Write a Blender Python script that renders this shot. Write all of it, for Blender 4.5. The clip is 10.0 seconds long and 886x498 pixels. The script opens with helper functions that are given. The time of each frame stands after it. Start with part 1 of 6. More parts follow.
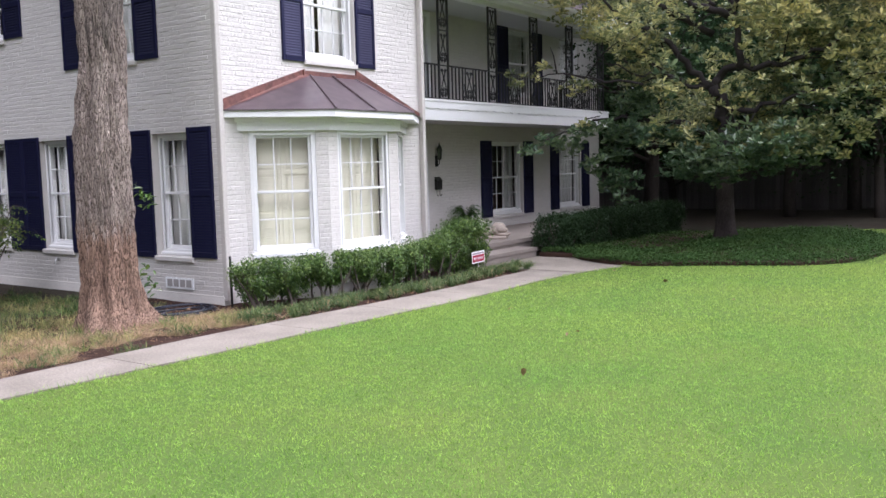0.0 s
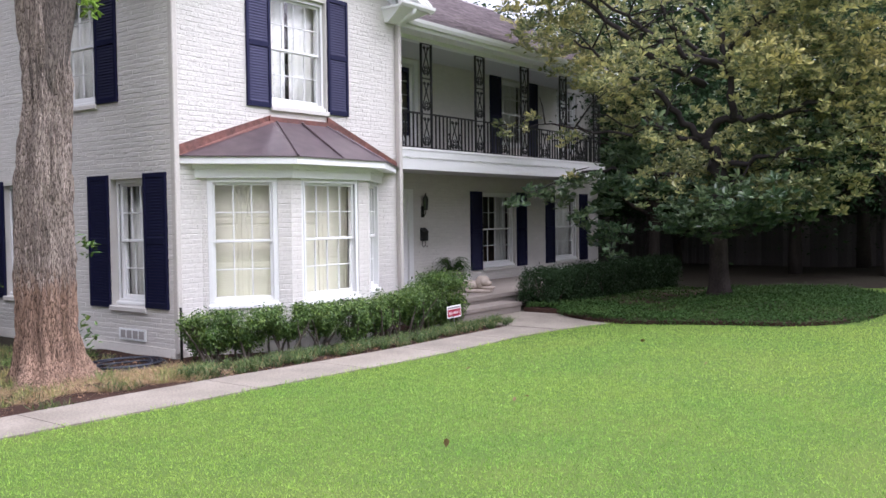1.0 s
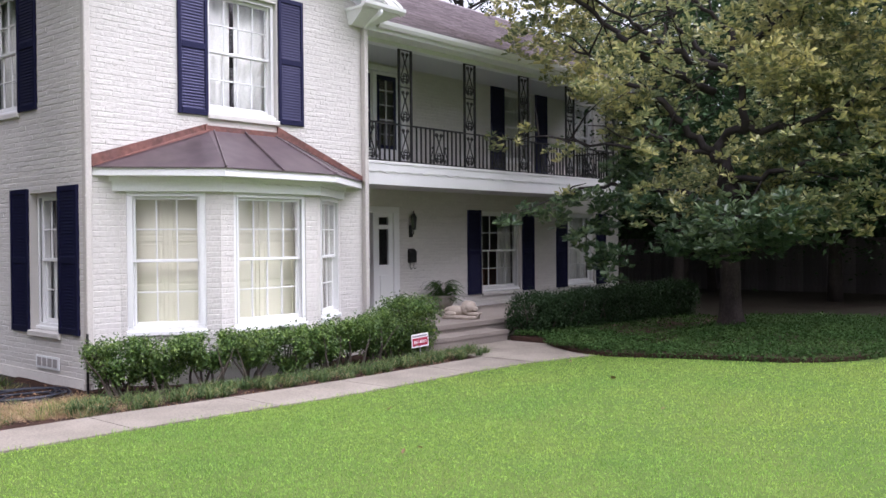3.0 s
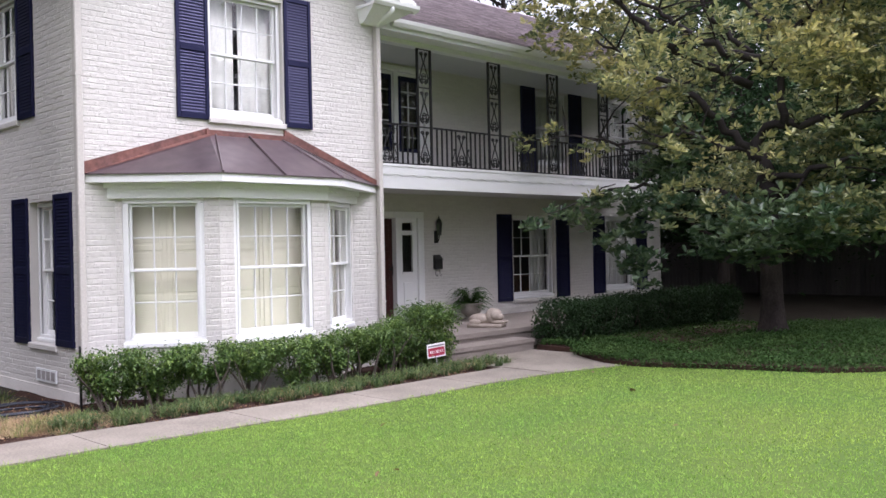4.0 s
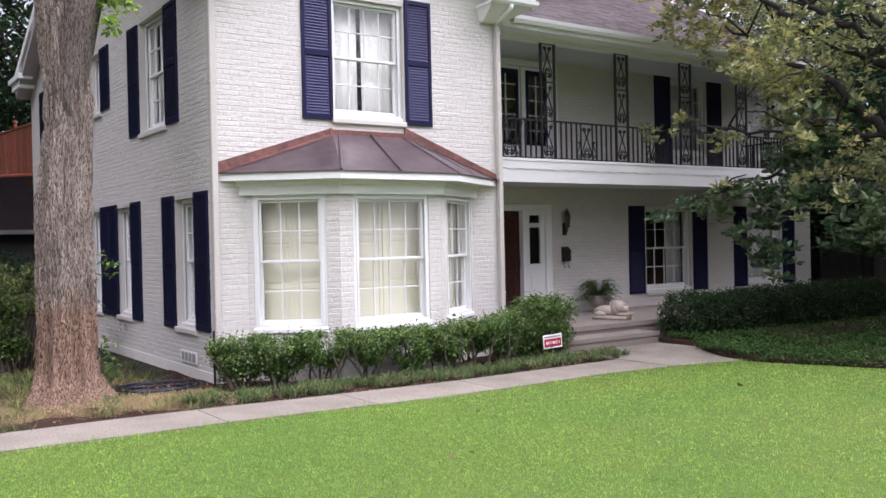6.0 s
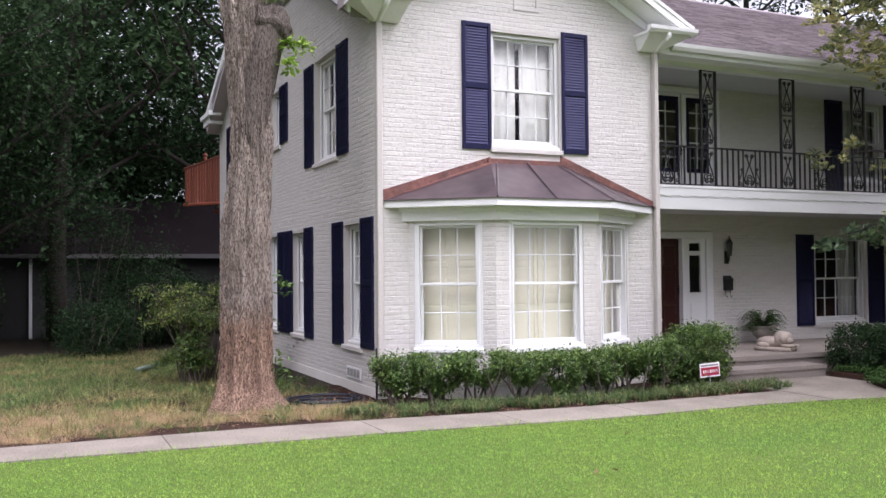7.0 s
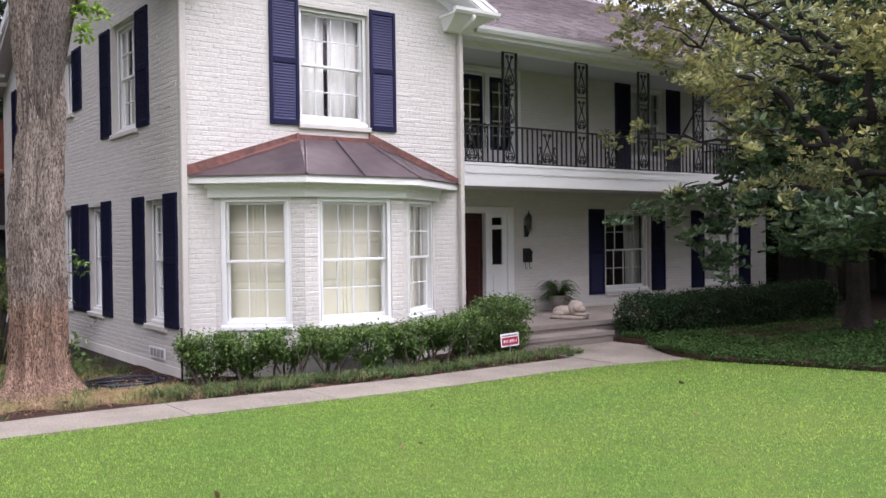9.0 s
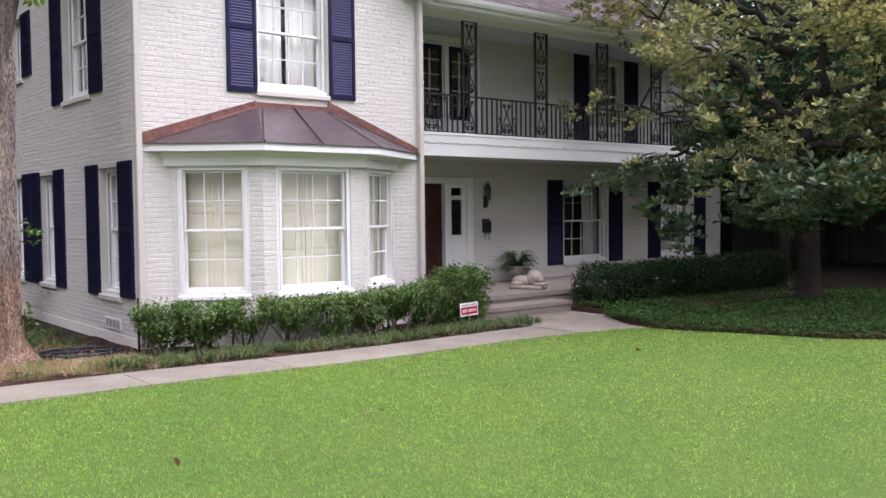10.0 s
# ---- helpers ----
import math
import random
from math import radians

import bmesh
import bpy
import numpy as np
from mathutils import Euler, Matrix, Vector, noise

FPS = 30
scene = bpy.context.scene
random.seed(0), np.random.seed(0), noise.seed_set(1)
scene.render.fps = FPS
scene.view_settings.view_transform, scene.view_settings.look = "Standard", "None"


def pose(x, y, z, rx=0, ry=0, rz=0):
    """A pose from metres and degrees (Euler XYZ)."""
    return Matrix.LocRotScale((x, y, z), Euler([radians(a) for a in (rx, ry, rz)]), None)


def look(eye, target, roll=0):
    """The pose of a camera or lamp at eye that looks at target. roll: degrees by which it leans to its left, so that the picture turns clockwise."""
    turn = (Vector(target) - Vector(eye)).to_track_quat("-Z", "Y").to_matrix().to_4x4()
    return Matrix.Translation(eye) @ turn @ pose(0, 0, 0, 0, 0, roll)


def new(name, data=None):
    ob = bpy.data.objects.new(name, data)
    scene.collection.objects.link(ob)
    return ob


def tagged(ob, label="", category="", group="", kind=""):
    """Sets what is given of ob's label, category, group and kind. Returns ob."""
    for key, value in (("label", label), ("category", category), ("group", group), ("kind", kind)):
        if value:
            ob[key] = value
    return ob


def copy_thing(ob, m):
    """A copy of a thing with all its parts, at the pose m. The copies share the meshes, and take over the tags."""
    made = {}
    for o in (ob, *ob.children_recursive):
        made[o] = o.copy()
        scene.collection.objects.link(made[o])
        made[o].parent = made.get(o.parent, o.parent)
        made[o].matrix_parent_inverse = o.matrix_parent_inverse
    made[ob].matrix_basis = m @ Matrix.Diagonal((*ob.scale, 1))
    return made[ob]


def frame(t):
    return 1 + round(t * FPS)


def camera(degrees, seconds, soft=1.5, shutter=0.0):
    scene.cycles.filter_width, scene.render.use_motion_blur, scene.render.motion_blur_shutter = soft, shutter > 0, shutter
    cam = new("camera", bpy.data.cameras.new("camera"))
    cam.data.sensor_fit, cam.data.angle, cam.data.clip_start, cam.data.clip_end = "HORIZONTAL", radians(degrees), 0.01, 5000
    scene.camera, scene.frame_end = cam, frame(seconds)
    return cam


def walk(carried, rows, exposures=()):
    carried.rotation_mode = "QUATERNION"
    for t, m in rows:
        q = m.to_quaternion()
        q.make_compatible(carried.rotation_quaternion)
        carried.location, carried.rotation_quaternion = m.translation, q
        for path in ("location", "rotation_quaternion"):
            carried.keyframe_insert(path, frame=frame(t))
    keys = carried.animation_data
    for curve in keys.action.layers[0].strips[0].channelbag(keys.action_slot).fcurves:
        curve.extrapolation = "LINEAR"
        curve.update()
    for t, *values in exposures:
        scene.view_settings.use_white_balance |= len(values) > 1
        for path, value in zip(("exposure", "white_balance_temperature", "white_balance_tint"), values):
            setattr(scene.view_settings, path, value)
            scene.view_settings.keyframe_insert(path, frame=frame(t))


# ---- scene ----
cam = camera(52.7, 10.0, soft=1.55)
PATH = [
    (0, (-8.802, -10.225, 1.929), (-7.178, -9.073, 1.739), -1.5),
    (0.5, (-8.278, -10.277, 1.935), (-6.631, -9.143, 1.882), -1.9),
    (1, (-7.809, -10.546, 1.917), (-6.206, -9.352, 1.84), -0.7),
    (1.5, (-7.264, -10.624, 1.928), (-5.653, -9.441, 1.863), -0.2),
    (2, (-6.701, -10.742, 1.926), (-5.099, -9.545, 1.912), -1.8),
    (2.5, (-6.163, -10.859, 1.887), (-4.594, -9.62, 1.869), -1.0),
    (4, (-4.718, -11.0, 1.8), (-3.292, -9.597, 1.793), -1.2),
    (4.5, (-4.369, -11.023, 1.793), (-2.921, -9.644, 1.863), -1.5),
    (5, (-4.2, -11.275, 1.723), (-2.887, -9.767, 1.759), -2.2),
    (6.5, (-4.488, -11.927, 1.845), (-3.469, -10.205, 1.842), -0.5),
    (7, (-4.495, -12.157, 1.746), (-3.664, -10.338, 1.797), -0.5),
    (7.5, (-4.593, -12.335, 1.906), (-3.748, -10.524, 1.989), -0.7),
    (8, (-4.619, -12.331, 1.907), (-3.736, -10.538, 1.97), -0.8),
    (8.5, (-4.576, -12.347, 1.905), (-3.574, -10.617, 1.926), -1.2),
    (9, (-4.554, -12.294, 1.885), (-3.36, -10.69, 1.858), -0.7),
    (9.5, (-4.568, -12.283, 1.84), (-3.324, -10.718, 1.78), -0.8),
    (10, (-4.573, -12.282, 1.836), (-3.307, -10.736, 1.747), -0.6),
]
EXPOSURES = [(0, 1.33, 5800, 22), (2.5, 1.27, 5860, 23), (5, 1.22, 5930, 24), (7.5, 1.16, 5980, 24), (9, 1.13, 6000, 24), (10, 1.13, 6000, 24)]
walk(cam, [(t, look(eye, target, roll)) for t, eye, target, roll in PATH], EXPOSURES)

# ---- world, sun, exposure ----
world = bpy.data.worlds.new("world")
scene.world = world
world.use_nodes = True
wn, wl = world.node_tree.nodes, world.node_tree.links
sky = wn.new("ShaderNodeTexSky")
sky.sky_type, sky.sun_disc = "NISHITA", False
sky.sun_elevation, sky.sun_rotation = radians(55), radians(132)
sky.air_density, sky.dust_density, sky.ozone_density = 1.0, 6.0, 0.6
hue = wn.new("ShaderNodeHueSaturation")
hue.inputs["Saturation"].default_value = 0.15
wl.new(sky.outputs[0], hue.inputs["Color"])
wl.new(hue.outputs[0], wn["Background"].inputs["Color"])
wn["Background"].inputs["Strength"].default_value = 0.15
sun = new("sun", bpy.data.lights.new("sun", "SUN"))
sun.data.energy, sun.data.angle, sun.data.color = 1.15, radians(45), (1.0, 0.97, 0.93)
sun.matrix_world = look((0, 0, 40), (20.5, 18.3, 0))

# ---- mesh helpers ----
rnd = random.Random(7)
rng = np.random.default_rng(11)
I4 = Matrix.Identity(4)


class Geo:
    """Points and faces of one mesh, added up piece by piece."""

    def __init__(self):
        self.v, self.f, self.mi = [], [], []

    def add(self, verts, faces, m=None, mat=0):
        n = len(self.v)
        if m is not None:
            verts = [m @ Vector(p) for p in verts]
        self.v += [tuple(p) for p in verts]
        self.f += [tuple(n + i for i in q) for q in faces]
        self.mi += [mat] * len(faces)
        return self

    def box(self, x0, x1, y0, y1, z0, z1, m=None, mat=0, c=0.0):
        """A box; c: chamfer of the edges round its -y face."""
        if c:
            v = [(x0, y1, z0), (x1, y1, z0), (x1, y1, z1), (x0, y1, z1),
                 (x0, y0 + c, z0), (x1, y0 + c, z0), (x1, y0 + c, z1), (x0, y0 + c, z1),
                 (x0 + c, y0, z0 + c), (x1 - c, y0, z0 + c), (x1 - c, y0, z1 - c), (x0 + c, y0, z1 - c)]
            f = [(3, 2, 1, 0), (8, 9, 10, 11)]
            for a in range(4):
                b = (a + 1) % 4
                f += [(a, b, 4 + b, 4 + a), (4 + a, 4 + b, 8 + b, 8 + a)]
            return self.add(v, f, m, mat)
        v = [(x, y, z) for z in (z0, z1) for y in (y0, y1) for x in (x0, x1)]
        f = [(0, 2, 3, 1), (4, 5, 7, 6), (0, 1, 5, 4), (2, 6, 7, 3), (0, 4, 6, 2), (1, 3, 7, 5)]
        return self.add(v, f, m, mat)

    def tube(self, pts, radii, n=8, m=None, mat=0, cap=True):
        pts = [Vector(p) for p in pts]
        if not isinstance(radii, (list, tuple)):
            radii = [radii] * len(pts)
        v, f, side = [], [], None
        for i, p in enumerate(pts):
            d = (pts[min(i + 1, len(pts) - 1)] - pts[max(i - 1, 0)]).normalized()
            if side is None:
                side = d.orthogonal().normalized()
            side = (side - d * side.dot(d)).normalized()
            up = d.cross(side)
            v += [p + radii[i] * (math.cos(a) * side + math.sin(a) * up) for a in [k * math.tau / n for k in range(n)]]
        for i in range(len(pts) - 1):
            f += [(i * n + k, i * n + (k + 1) % n, (i + 1) * n + (k + 1) % n, (i + 1) * n + k) for k in range(n)]
        if cap:
            f += [tuple(range(n))[::-1], tuple((len(pts) - 1) * n + k for k in range(n))]
        return self.add(v, f, m, mat)

    def lathe(self, profile, n=20, m=None, mat=0):
        v = [(r * math.cos(k * math.tau / n), r * math.sin(k * math.tau / n), z) for r, z in profile for k in range(n)]
        f = [(i * n + k, i * n + (k + 1) % n, (i + 1) * n + (k + 1) % n, (i + 1) * n + k) for i in range(len(profile) - 1) for k in range(n)]
        f += [tuple(range(n))[::-1], tuple((len(profile) - 1) * n + k for k in range(n))]
        return self.add(v, f, m, mat)

    def prism(self, poly, d, m=None, mat=0):
        """A polygon of 3D points pushed along d."""
        n, d = len(poly), Vector(d)
        v = [Vector(p) for p in poly] + [Vector(p) + d for p in poly]
        f = [tuple(range(n)), tuple(range(2 * n - 1, n - 1, -1))]
        f += [(k, n + k, n + (k + 1) % n, (k + 1) % n) for k in range(n)]
        return self.add(v, f, m, mat)

    def mesh(self, name, mats, smooth=False):
        me = bpy.data.meshes.new(name)
        me.from_pydata(self.v, [], self.f)
        for a in mats if isinstance(mats, (list, tuple)) else [mats]:
            me.materials.append(a)
        if any(self.mi):
            me.polygons.foreach_set("material_index", self.mi)
        bm = bmesh.new()
        bm.from_mesh(me)
        bmesh.ops.recalc_face_normals(bm, faces=bm.faces)
        bm.to_mesh(me)
        bm.free()
        me.polygons.foreach_set("use_smooth", [smooth] * len(me.polygons))
        return me


def part(name, geo, mats, parent=None, label="", m=None, smooth=False):
    """One mesh object, under a thing or a part."""
    me = geo if isinstance(geo, bpy.types.Mesh) else geo.mesh(name, mats, smooth)
    ob = new(name, me)
    if parent is not None:
        ob.parent = parent
    if m is not None:
        ob.matrix_basis = m
    return tagged(ob, label)


def thing(name, label, category, m=None, group="", kind=""):
    ob = new(name)
    ob.empty_display_size = 0.1
    if m is not None:
        ob.matrix_basis = m
    return tagged(ob, label, category, group, kind)


def cloud(name, verts, quads, mat, parent=None, label="", smooth=False):
    """A mesh from arrays: verts n x 3, quads m x 4 (or m x 3)."""
    me = bpy.data.meshes.new(name)
    k = quads.shape[1]
    me.vertices.add(len(verts))
    me.vertices.foreach_set("co", np.ascontiguousarray(verts, np.float32).ravel())
    me.loops.add(quads.size)
    me.loops.foreach_set("vertex_index", quads.ravel().astype(np.int32))
    me.polygons.add(len(quads))
    me.polygons.foreach_set("loop_start", np.arange(0, quads.size, k, dtype=np.int32))
    me.polygons.foreach_set("use_smooth", np.full(len(quads), smooth))
    me.materials.append(mat)
    me.update(calc_edges=True)
    ob = new(name, me)
    if parent is not None:
        ob.parent = parent
    return tagged(ob, label)


def ease(t):
    t = min(max(t, 0), 1)
    return t * t * (3 - 2 * t)


def ground_z(x, y):
    """Height of the ground: level lawn, falling a little towards the house and along its side."""
    z = -(0.07 + 0.05 * ease((x + 1) / 4)) * ease((y + 6.0) / 3.4)
    z += 0.10 * ease((x - 8.2) / 1.5) * ease((y + 7.5) / 2.0)
    if x < 0 and y > 0:
        z -= 0.025 * min(y, 10)
    return z


# ---- materials ----
def surface(name, base, rough=0.6, other=None, amount=0.25, scale=3.0, fine=40.0, bump=0.2, metal=0.0, spec=0.5,
            stretch=(1, 1, 1), random_piece=0.0, leaf=False, island=0.0, dist=0.01, coat=0.0, hues=0.25, level=0.0, clear=0.3):
    m = bpy.data.materials.new(name)
    m.use_nodes = True
    n, l = m.node_tree.nodes, m.node_tree.links
    b = n["Principled BSDF"]
    b.inputs["Roughness"].default_value, b.inputs["Metallic"].default_value = rough, metal
    b.inputs["Specular IOR Level"].default_value = spec
    b.inputs["Coat Weight"].default_value = coat
    co = n.new("ShaderNodeTexCoord")
    mp = n.new("ShaderNodeMapping")
    mp.inputs["Scale"].default_value = stretch
    l.new(co.outputs["Object"], mp.inputs["Vector"])
    big, small = n.new("ShaderNodeTexNoise"), n.new("ShaderNodeTexNoise")
    for t, s in ((big, scale), (small, fine)):
        t.inputs["Scale"].default_value, t.inputs["Detail"].default_value = s, 4
        l.new(mp.outputs[0], t.inputs["Vector"])
    other = other or tuple(c * 0.6 for c in base)
    ramp = n.new("ShaderNodeMapRange")
    ramp.inputs["From Min"].default_value, ramp.inputs["From Max"].default_value = 0.35, 0.7
    l.new(big.outputs["Fac"], ramp.inputs["Value"])
    mix = n.new("ShaderNodeMix")
    mix.data_type = "RGBA"
    mix.inputs["A"].default_value, mix.inputs["B"].default_value = (*base, 1), (*other, 1)
    sc = n.new("ShaderNodeMath")
    sc.operation = "MULTIPLY"
    sc.inputs[1].default_value = amount
    l.new(ramp.outputs[0], sc.inputs[0])
    if leaf:
        each, spreadv, addv = n.new("ShaderNodeNewGeometry"), n.new("ShaderNodeMapRange"), n.new("ShaderNodeMath")
        spreadv.inputs["To Min"].default_value, spreadv.inputs["To Max"].default_value = -hues, hues
        addv.use_clamp = True
        l.new(each.outputs["Random Per Island"], spreadv.inputs["Value"])
        l.new(spreadv.outputs[0], addv.inputs[0])
        l.new(sc.outputs[0], addv.inputs[1])
        l.new(addv.outputs[0], mix.inputs["Factor"])
    else:
        l.new(sc.outputs[0], mix.inputs["Factor"])
    col = n.new("ShaderNodeHueSaturation")
    l.new(mix.outputs["Result"], col.inputs["Color"])
    val = n.new("ShaderNodeMapRange")
    val.inputs["To Min"].default_value, val.inputs["To Max"].default_value = 1 - amount * 0.8, 1 + amount * 0.8
    l.new(small.outputs["Fac"], val.inputs["Value"])
    last = val.outputs[0]
    for k, source in ((random_piece, "ShaderNodeObjectInfo"), (island, "ShaderNodeNewGeometry")):
        if k:
            info = n.new(source)
            r = n.new("ShaderNodeMapRange")
            r.inputs["To Min"].default_value, r.inputs["To Max"].default_value = 1 - k, 1 + k
            l.new(info.outputs["Random" if source.endswith("Info") else "Random Per Island"], r.inputs["Value"])
            mu = n.new("ShaderNodeMath")
            mu.operation = "MULTIPLY"
            l.new(last, mu.inputs[0])
            l.new(r.outputs[0], mu.inputs[1])
            last = mu.outputs[0]
    l.new(last, col.inputs["Value"])
    l.new(col.outputs[0], b.inputs["Base Color"])
    if bump:
        bp = n.new("ShaderNodeBump")
        bp.inputs["Strength"].default_value, bp.inputs["Distance"].default_value = bump, dist
        l.new(small.outputs["Fac"], bp.inputs["Height"])
        l.new(bp.outputs[0], b.inputs["Normal"])
    if level:
        geo, k1, k2 = n.new("ShaderNodeNewGeometry"), n.new("ShaderNodeVectorMath"), n.new("ShaderNodeVectorMath")
        k1.operation = "MULTIPLY_ADD"
        k1.inputs[1].default_value, k1.inputs[2].default_value = (1 - level,) * 3, (0, 0, level)
        l.new(geo.outputs["Normal"], k1.inputs[0])
        k2.operation = "NORMALIZE"
        l.new(k1.outputs[0], k2.inputs[0])
        l.new(k2.outputs[0], b.inputs["Normal"])
    if leaf:
        tr = n.new("ShaderNodeBsdfTranslucent")
        l.new(col.outputs[0], tr.inputs["Color"])
        ms = n.new("ShaderNodeMixShader")
        ms.inputs[0].default_value = clear
        l.new(b.outputs[0], ms.inputs[1])
        l.new(tr.outputs[0], ms.inputs[2])
        l.new(ms.outputs[0], n["Material Output"].inputs["Surface"])
    return m


BRICK = surface("painted brick", (0.55, 0.526, 0.494), 0.75, (0.478, 0.454, 0.424), 0.14, 1.1, 26, 0.6, island=0.03, dist=0.011, stretch=(0.6, 0.6, 1.3))
BRICK_ONE = surface("painted brick piece", (0.55, 0.526, 0.494), 0.75, (0.478, 0.454, 0.424), 0.14, 1.1, 26, 0.6, random_piece=0.03, dist=0.011, stretch=(0.6, 0.6, 1.3))
MORTAR = surface("painted mortar", (0.55, 0.525, 0.49), 0.8, None, 0.12, 3, 70, 0.5)
DOWNPIPE = surface("beige downspout paint", (0.47, 0.44, 0.405), 0.55, (0.39, 0.36, 0.33), 0.3, 1.5, 40, 0.1)
STUCCO = surface("painted foundation", (0.66, 0.63, 0.585), 0.85, (0.5, 0.46, 0.41), 0.35, 2, 70, 0.4)
WHITE = surface("white trim paint", (0.715, 0.715, 0.705), 0.45, (0.63, 0.63, 0.61), 0.14, 2, 50, 0.05)
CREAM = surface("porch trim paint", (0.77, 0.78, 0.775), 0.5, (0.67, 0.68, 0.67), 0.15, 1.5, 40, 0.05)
# Trim colour taken down to grey: the roofed-over shade is in the paint.
SOFFIT = surface("shaded porch trim paint", (0.52, 0.52, 0.525), 0.6, (0.44, 0.44, 0.44), 0.15, 1.5, 40, 0.05)
NAVY = surface("navy shutter paint", (0.009, 0.0095, 0.028), 0.42, (0.012, 0.0125, 0.035), 0.4, 3, 60, 0.1, spec=0.34)
NAVY.node_tree.nodes["Principled BSDF"].inputs["Specular Tint"].default_value = (0.5, 0.5, 1.0, 1)
IRON = surface("black wrought iron", (0.012, 0.012, 0.013), 0.45, (0.03, 0.028, 0.026), 0.4, 8, 60, 0.2, spec=0.4)
COPPER = surface("weathered copper sheet", (0.105, 0.078, 0.084), 0.42, (0.07, 0.055, 0.062), 0.6, 1.5, 5, 0.04, metal=0.5)
FLASH = surface("newer copper flashing", (0.20, 0.088, 0.07), 0.5, (0.12, 0.062, 0.058), 0.9, 4.0, 14, 0.1, metal=0.4)
SHINGLE = surface("brown asphalt shingles", (0.31, 0.27, 0.28), 0.9, (0.24, 0.208, 0.216), 0.35, 1.2, 45, 0.7, island=0.28)
CONCRETE = surface("weathered concrete", (0.235, 0.206, 0.170), 0.9, (0.15, 0.128, 0.102), 0.75, 1.7, 38, 0.35, random_piece=0.05)
PORCHFLOOR = surface("porch concrete", (0.225, 0.193, 0.168), 0.8, (0.165, 0.138, 0.12), 0.5, 1.5, 40, 0.2)
DOORWOOD = surface("dark red mahogany", (0.045, 0.008, 0.008), 0.3, (0.024, 0.005, 0.005), 0.6, 3, 30, 0.1, stretch=(6, 6, 0.7), coat=0.4)
SHEER = surface("white sheer cloth", (0.83, 0.82, 0.78), 0.9, (0.74, 0.73, 0.69), 0.2, 2, 60, 0.1)
BLIND = surface("cream painted inside shutters", (0.72, 0.69, 0.56), 0.55, (0.66, 0.63, 0.51), 0.2, 2, 40, 0.05)
DARKROOM = surface("dim room paint", (0.16, 0.15, 0.14), 0.9, None, 0.2, 1, 20, 0)
STONE = surface("carved limestone", (0.38, 0.325, 0.275), 0.85, (0.24, 0.195, 0.155), 0.6, 6, 60, 0.5)
CLAY = surface("grey stone planter", (0.25, 0.225, 0.195), 0.85, (0.16, 0.145, 0.12), 0.5, 5, 50, 0.4)
MAGBARK = surface("dark magnolia bark", (0.038, 0.032, 0.031), 0.9, (0.02, 0.017, 0.017), 0.6, 5, 40, 0.6, stretch=(1, 1, 0.5), spec=0.2)
MAGTRUNK = surface("grey magnolia bark", (0.05, 0.04, 0.036), 0.9, (0.024, 0.019, 0.018), 0.8, 5, 30, 0.9, stretch=(1, 1, 0.6), spec=0.15)
# Stem colour lowered to carry the shade beneath the foliage.
TWIG = surface("shade-darkened shrub stems", (0.11, 0.088, 0.072), 0.9, (0.055, 0.043, 0.036), 0.6, 6, 40, 0.4)
# Garage gutter colour, dimmed to stand in for the trees' shade.
DULLTRIM = surface("shade-dimmed garage trim", (0.13, 0.125, 0.12), 0.7, None, 0.2, 2, 40, 0.1)
DARKBARK = surface("dark woodland bark", (0.05, 0.042, 0.037), 0.9, (0.03, 0.025, 0.022), 0.6, 4, 30, 0.5, stretch=(1, 1, 0.3), spec=0.1)
SOIL = surface("dark mulch soil", (0.052, 0.030, 0.023), 0.95, (0.02, 0.013, 0.011), 0.8, 7, 60, 0.8, spec=0.05)
GROUND = surface("lawn soil", (0.08, 0.127, 0.033), 0.95, (0.118, 0.15, 0.041), 0.6, 0.9, 60, 0.2, spec=0.0)
# The woodland's shade is part of this ground colour.
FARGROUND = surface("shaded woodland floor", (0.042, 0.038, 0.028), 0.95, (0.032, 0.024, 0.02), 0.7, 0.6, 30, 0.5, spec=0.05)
GRASS = surface("green lawn blades", (0.21, 0.39, 0.073), 0.6, (0.385, 0.49, 0.095), 0.65, 0.33, 7, 0, island=0.38, leaf=True, spec=0.15, hues=0.3, clear=0.45)
DRYGRASS = surface("dry straw blades", (0.50, 0.36, 0.22), 0.9, (0.27, 0.185, 0.10), 0.9, 1.3, 5, 0, island=0.4, leaf=True, hues=0.45, clear=0.35)
SIDEGRASS = surface("rough yard grass", (0.10, 0.20, 0.042), 0.7, (0.37, 0.29, 0.125), 0.95, 0.8, 3, 0, island=0.4, leaf=True, hues=0.3)
MONKEY = surface("liriope leaves", (0.048, 0.105, 0.024), 0.5, (0.14, 0.16, 0.05), 0.6, 3.0, 6, 0, island=0.45, leaf=True, hues=0.5)
HEDGE = surface("glossy hedge leaves", (0.064, 0.132, 0.030), 0.45, (0.15, 0.205, 0.044), 0.6, 3, 8, 0, island=0.5, leaf=True, hues=0.4, spec=0.4)
NANDINA = surface("lacy shrub leaves", (0.07, 0.135, 0.033), 0.5, (0.25, 0.285, 0.065), 0.6, 2.2, 8, 0, island=0.4, leaf=True, hues=0.5, spec=0.3)
HEDGEDARK = surface("boxwood leaves", (0.023, 0.050, 0.018), 0.6, (0.034, 0.062, 0.022), 0.6, 3, 8, 0, island=0.28, leaf=True, spec=0.25)
# Main crown leaves, colour lightened for the sun and sky on them.
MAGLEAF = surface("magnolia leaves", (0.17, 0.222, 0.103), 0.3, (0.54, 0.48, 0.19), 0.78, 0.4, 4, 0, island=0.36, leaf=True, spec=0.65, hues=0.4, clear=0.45)
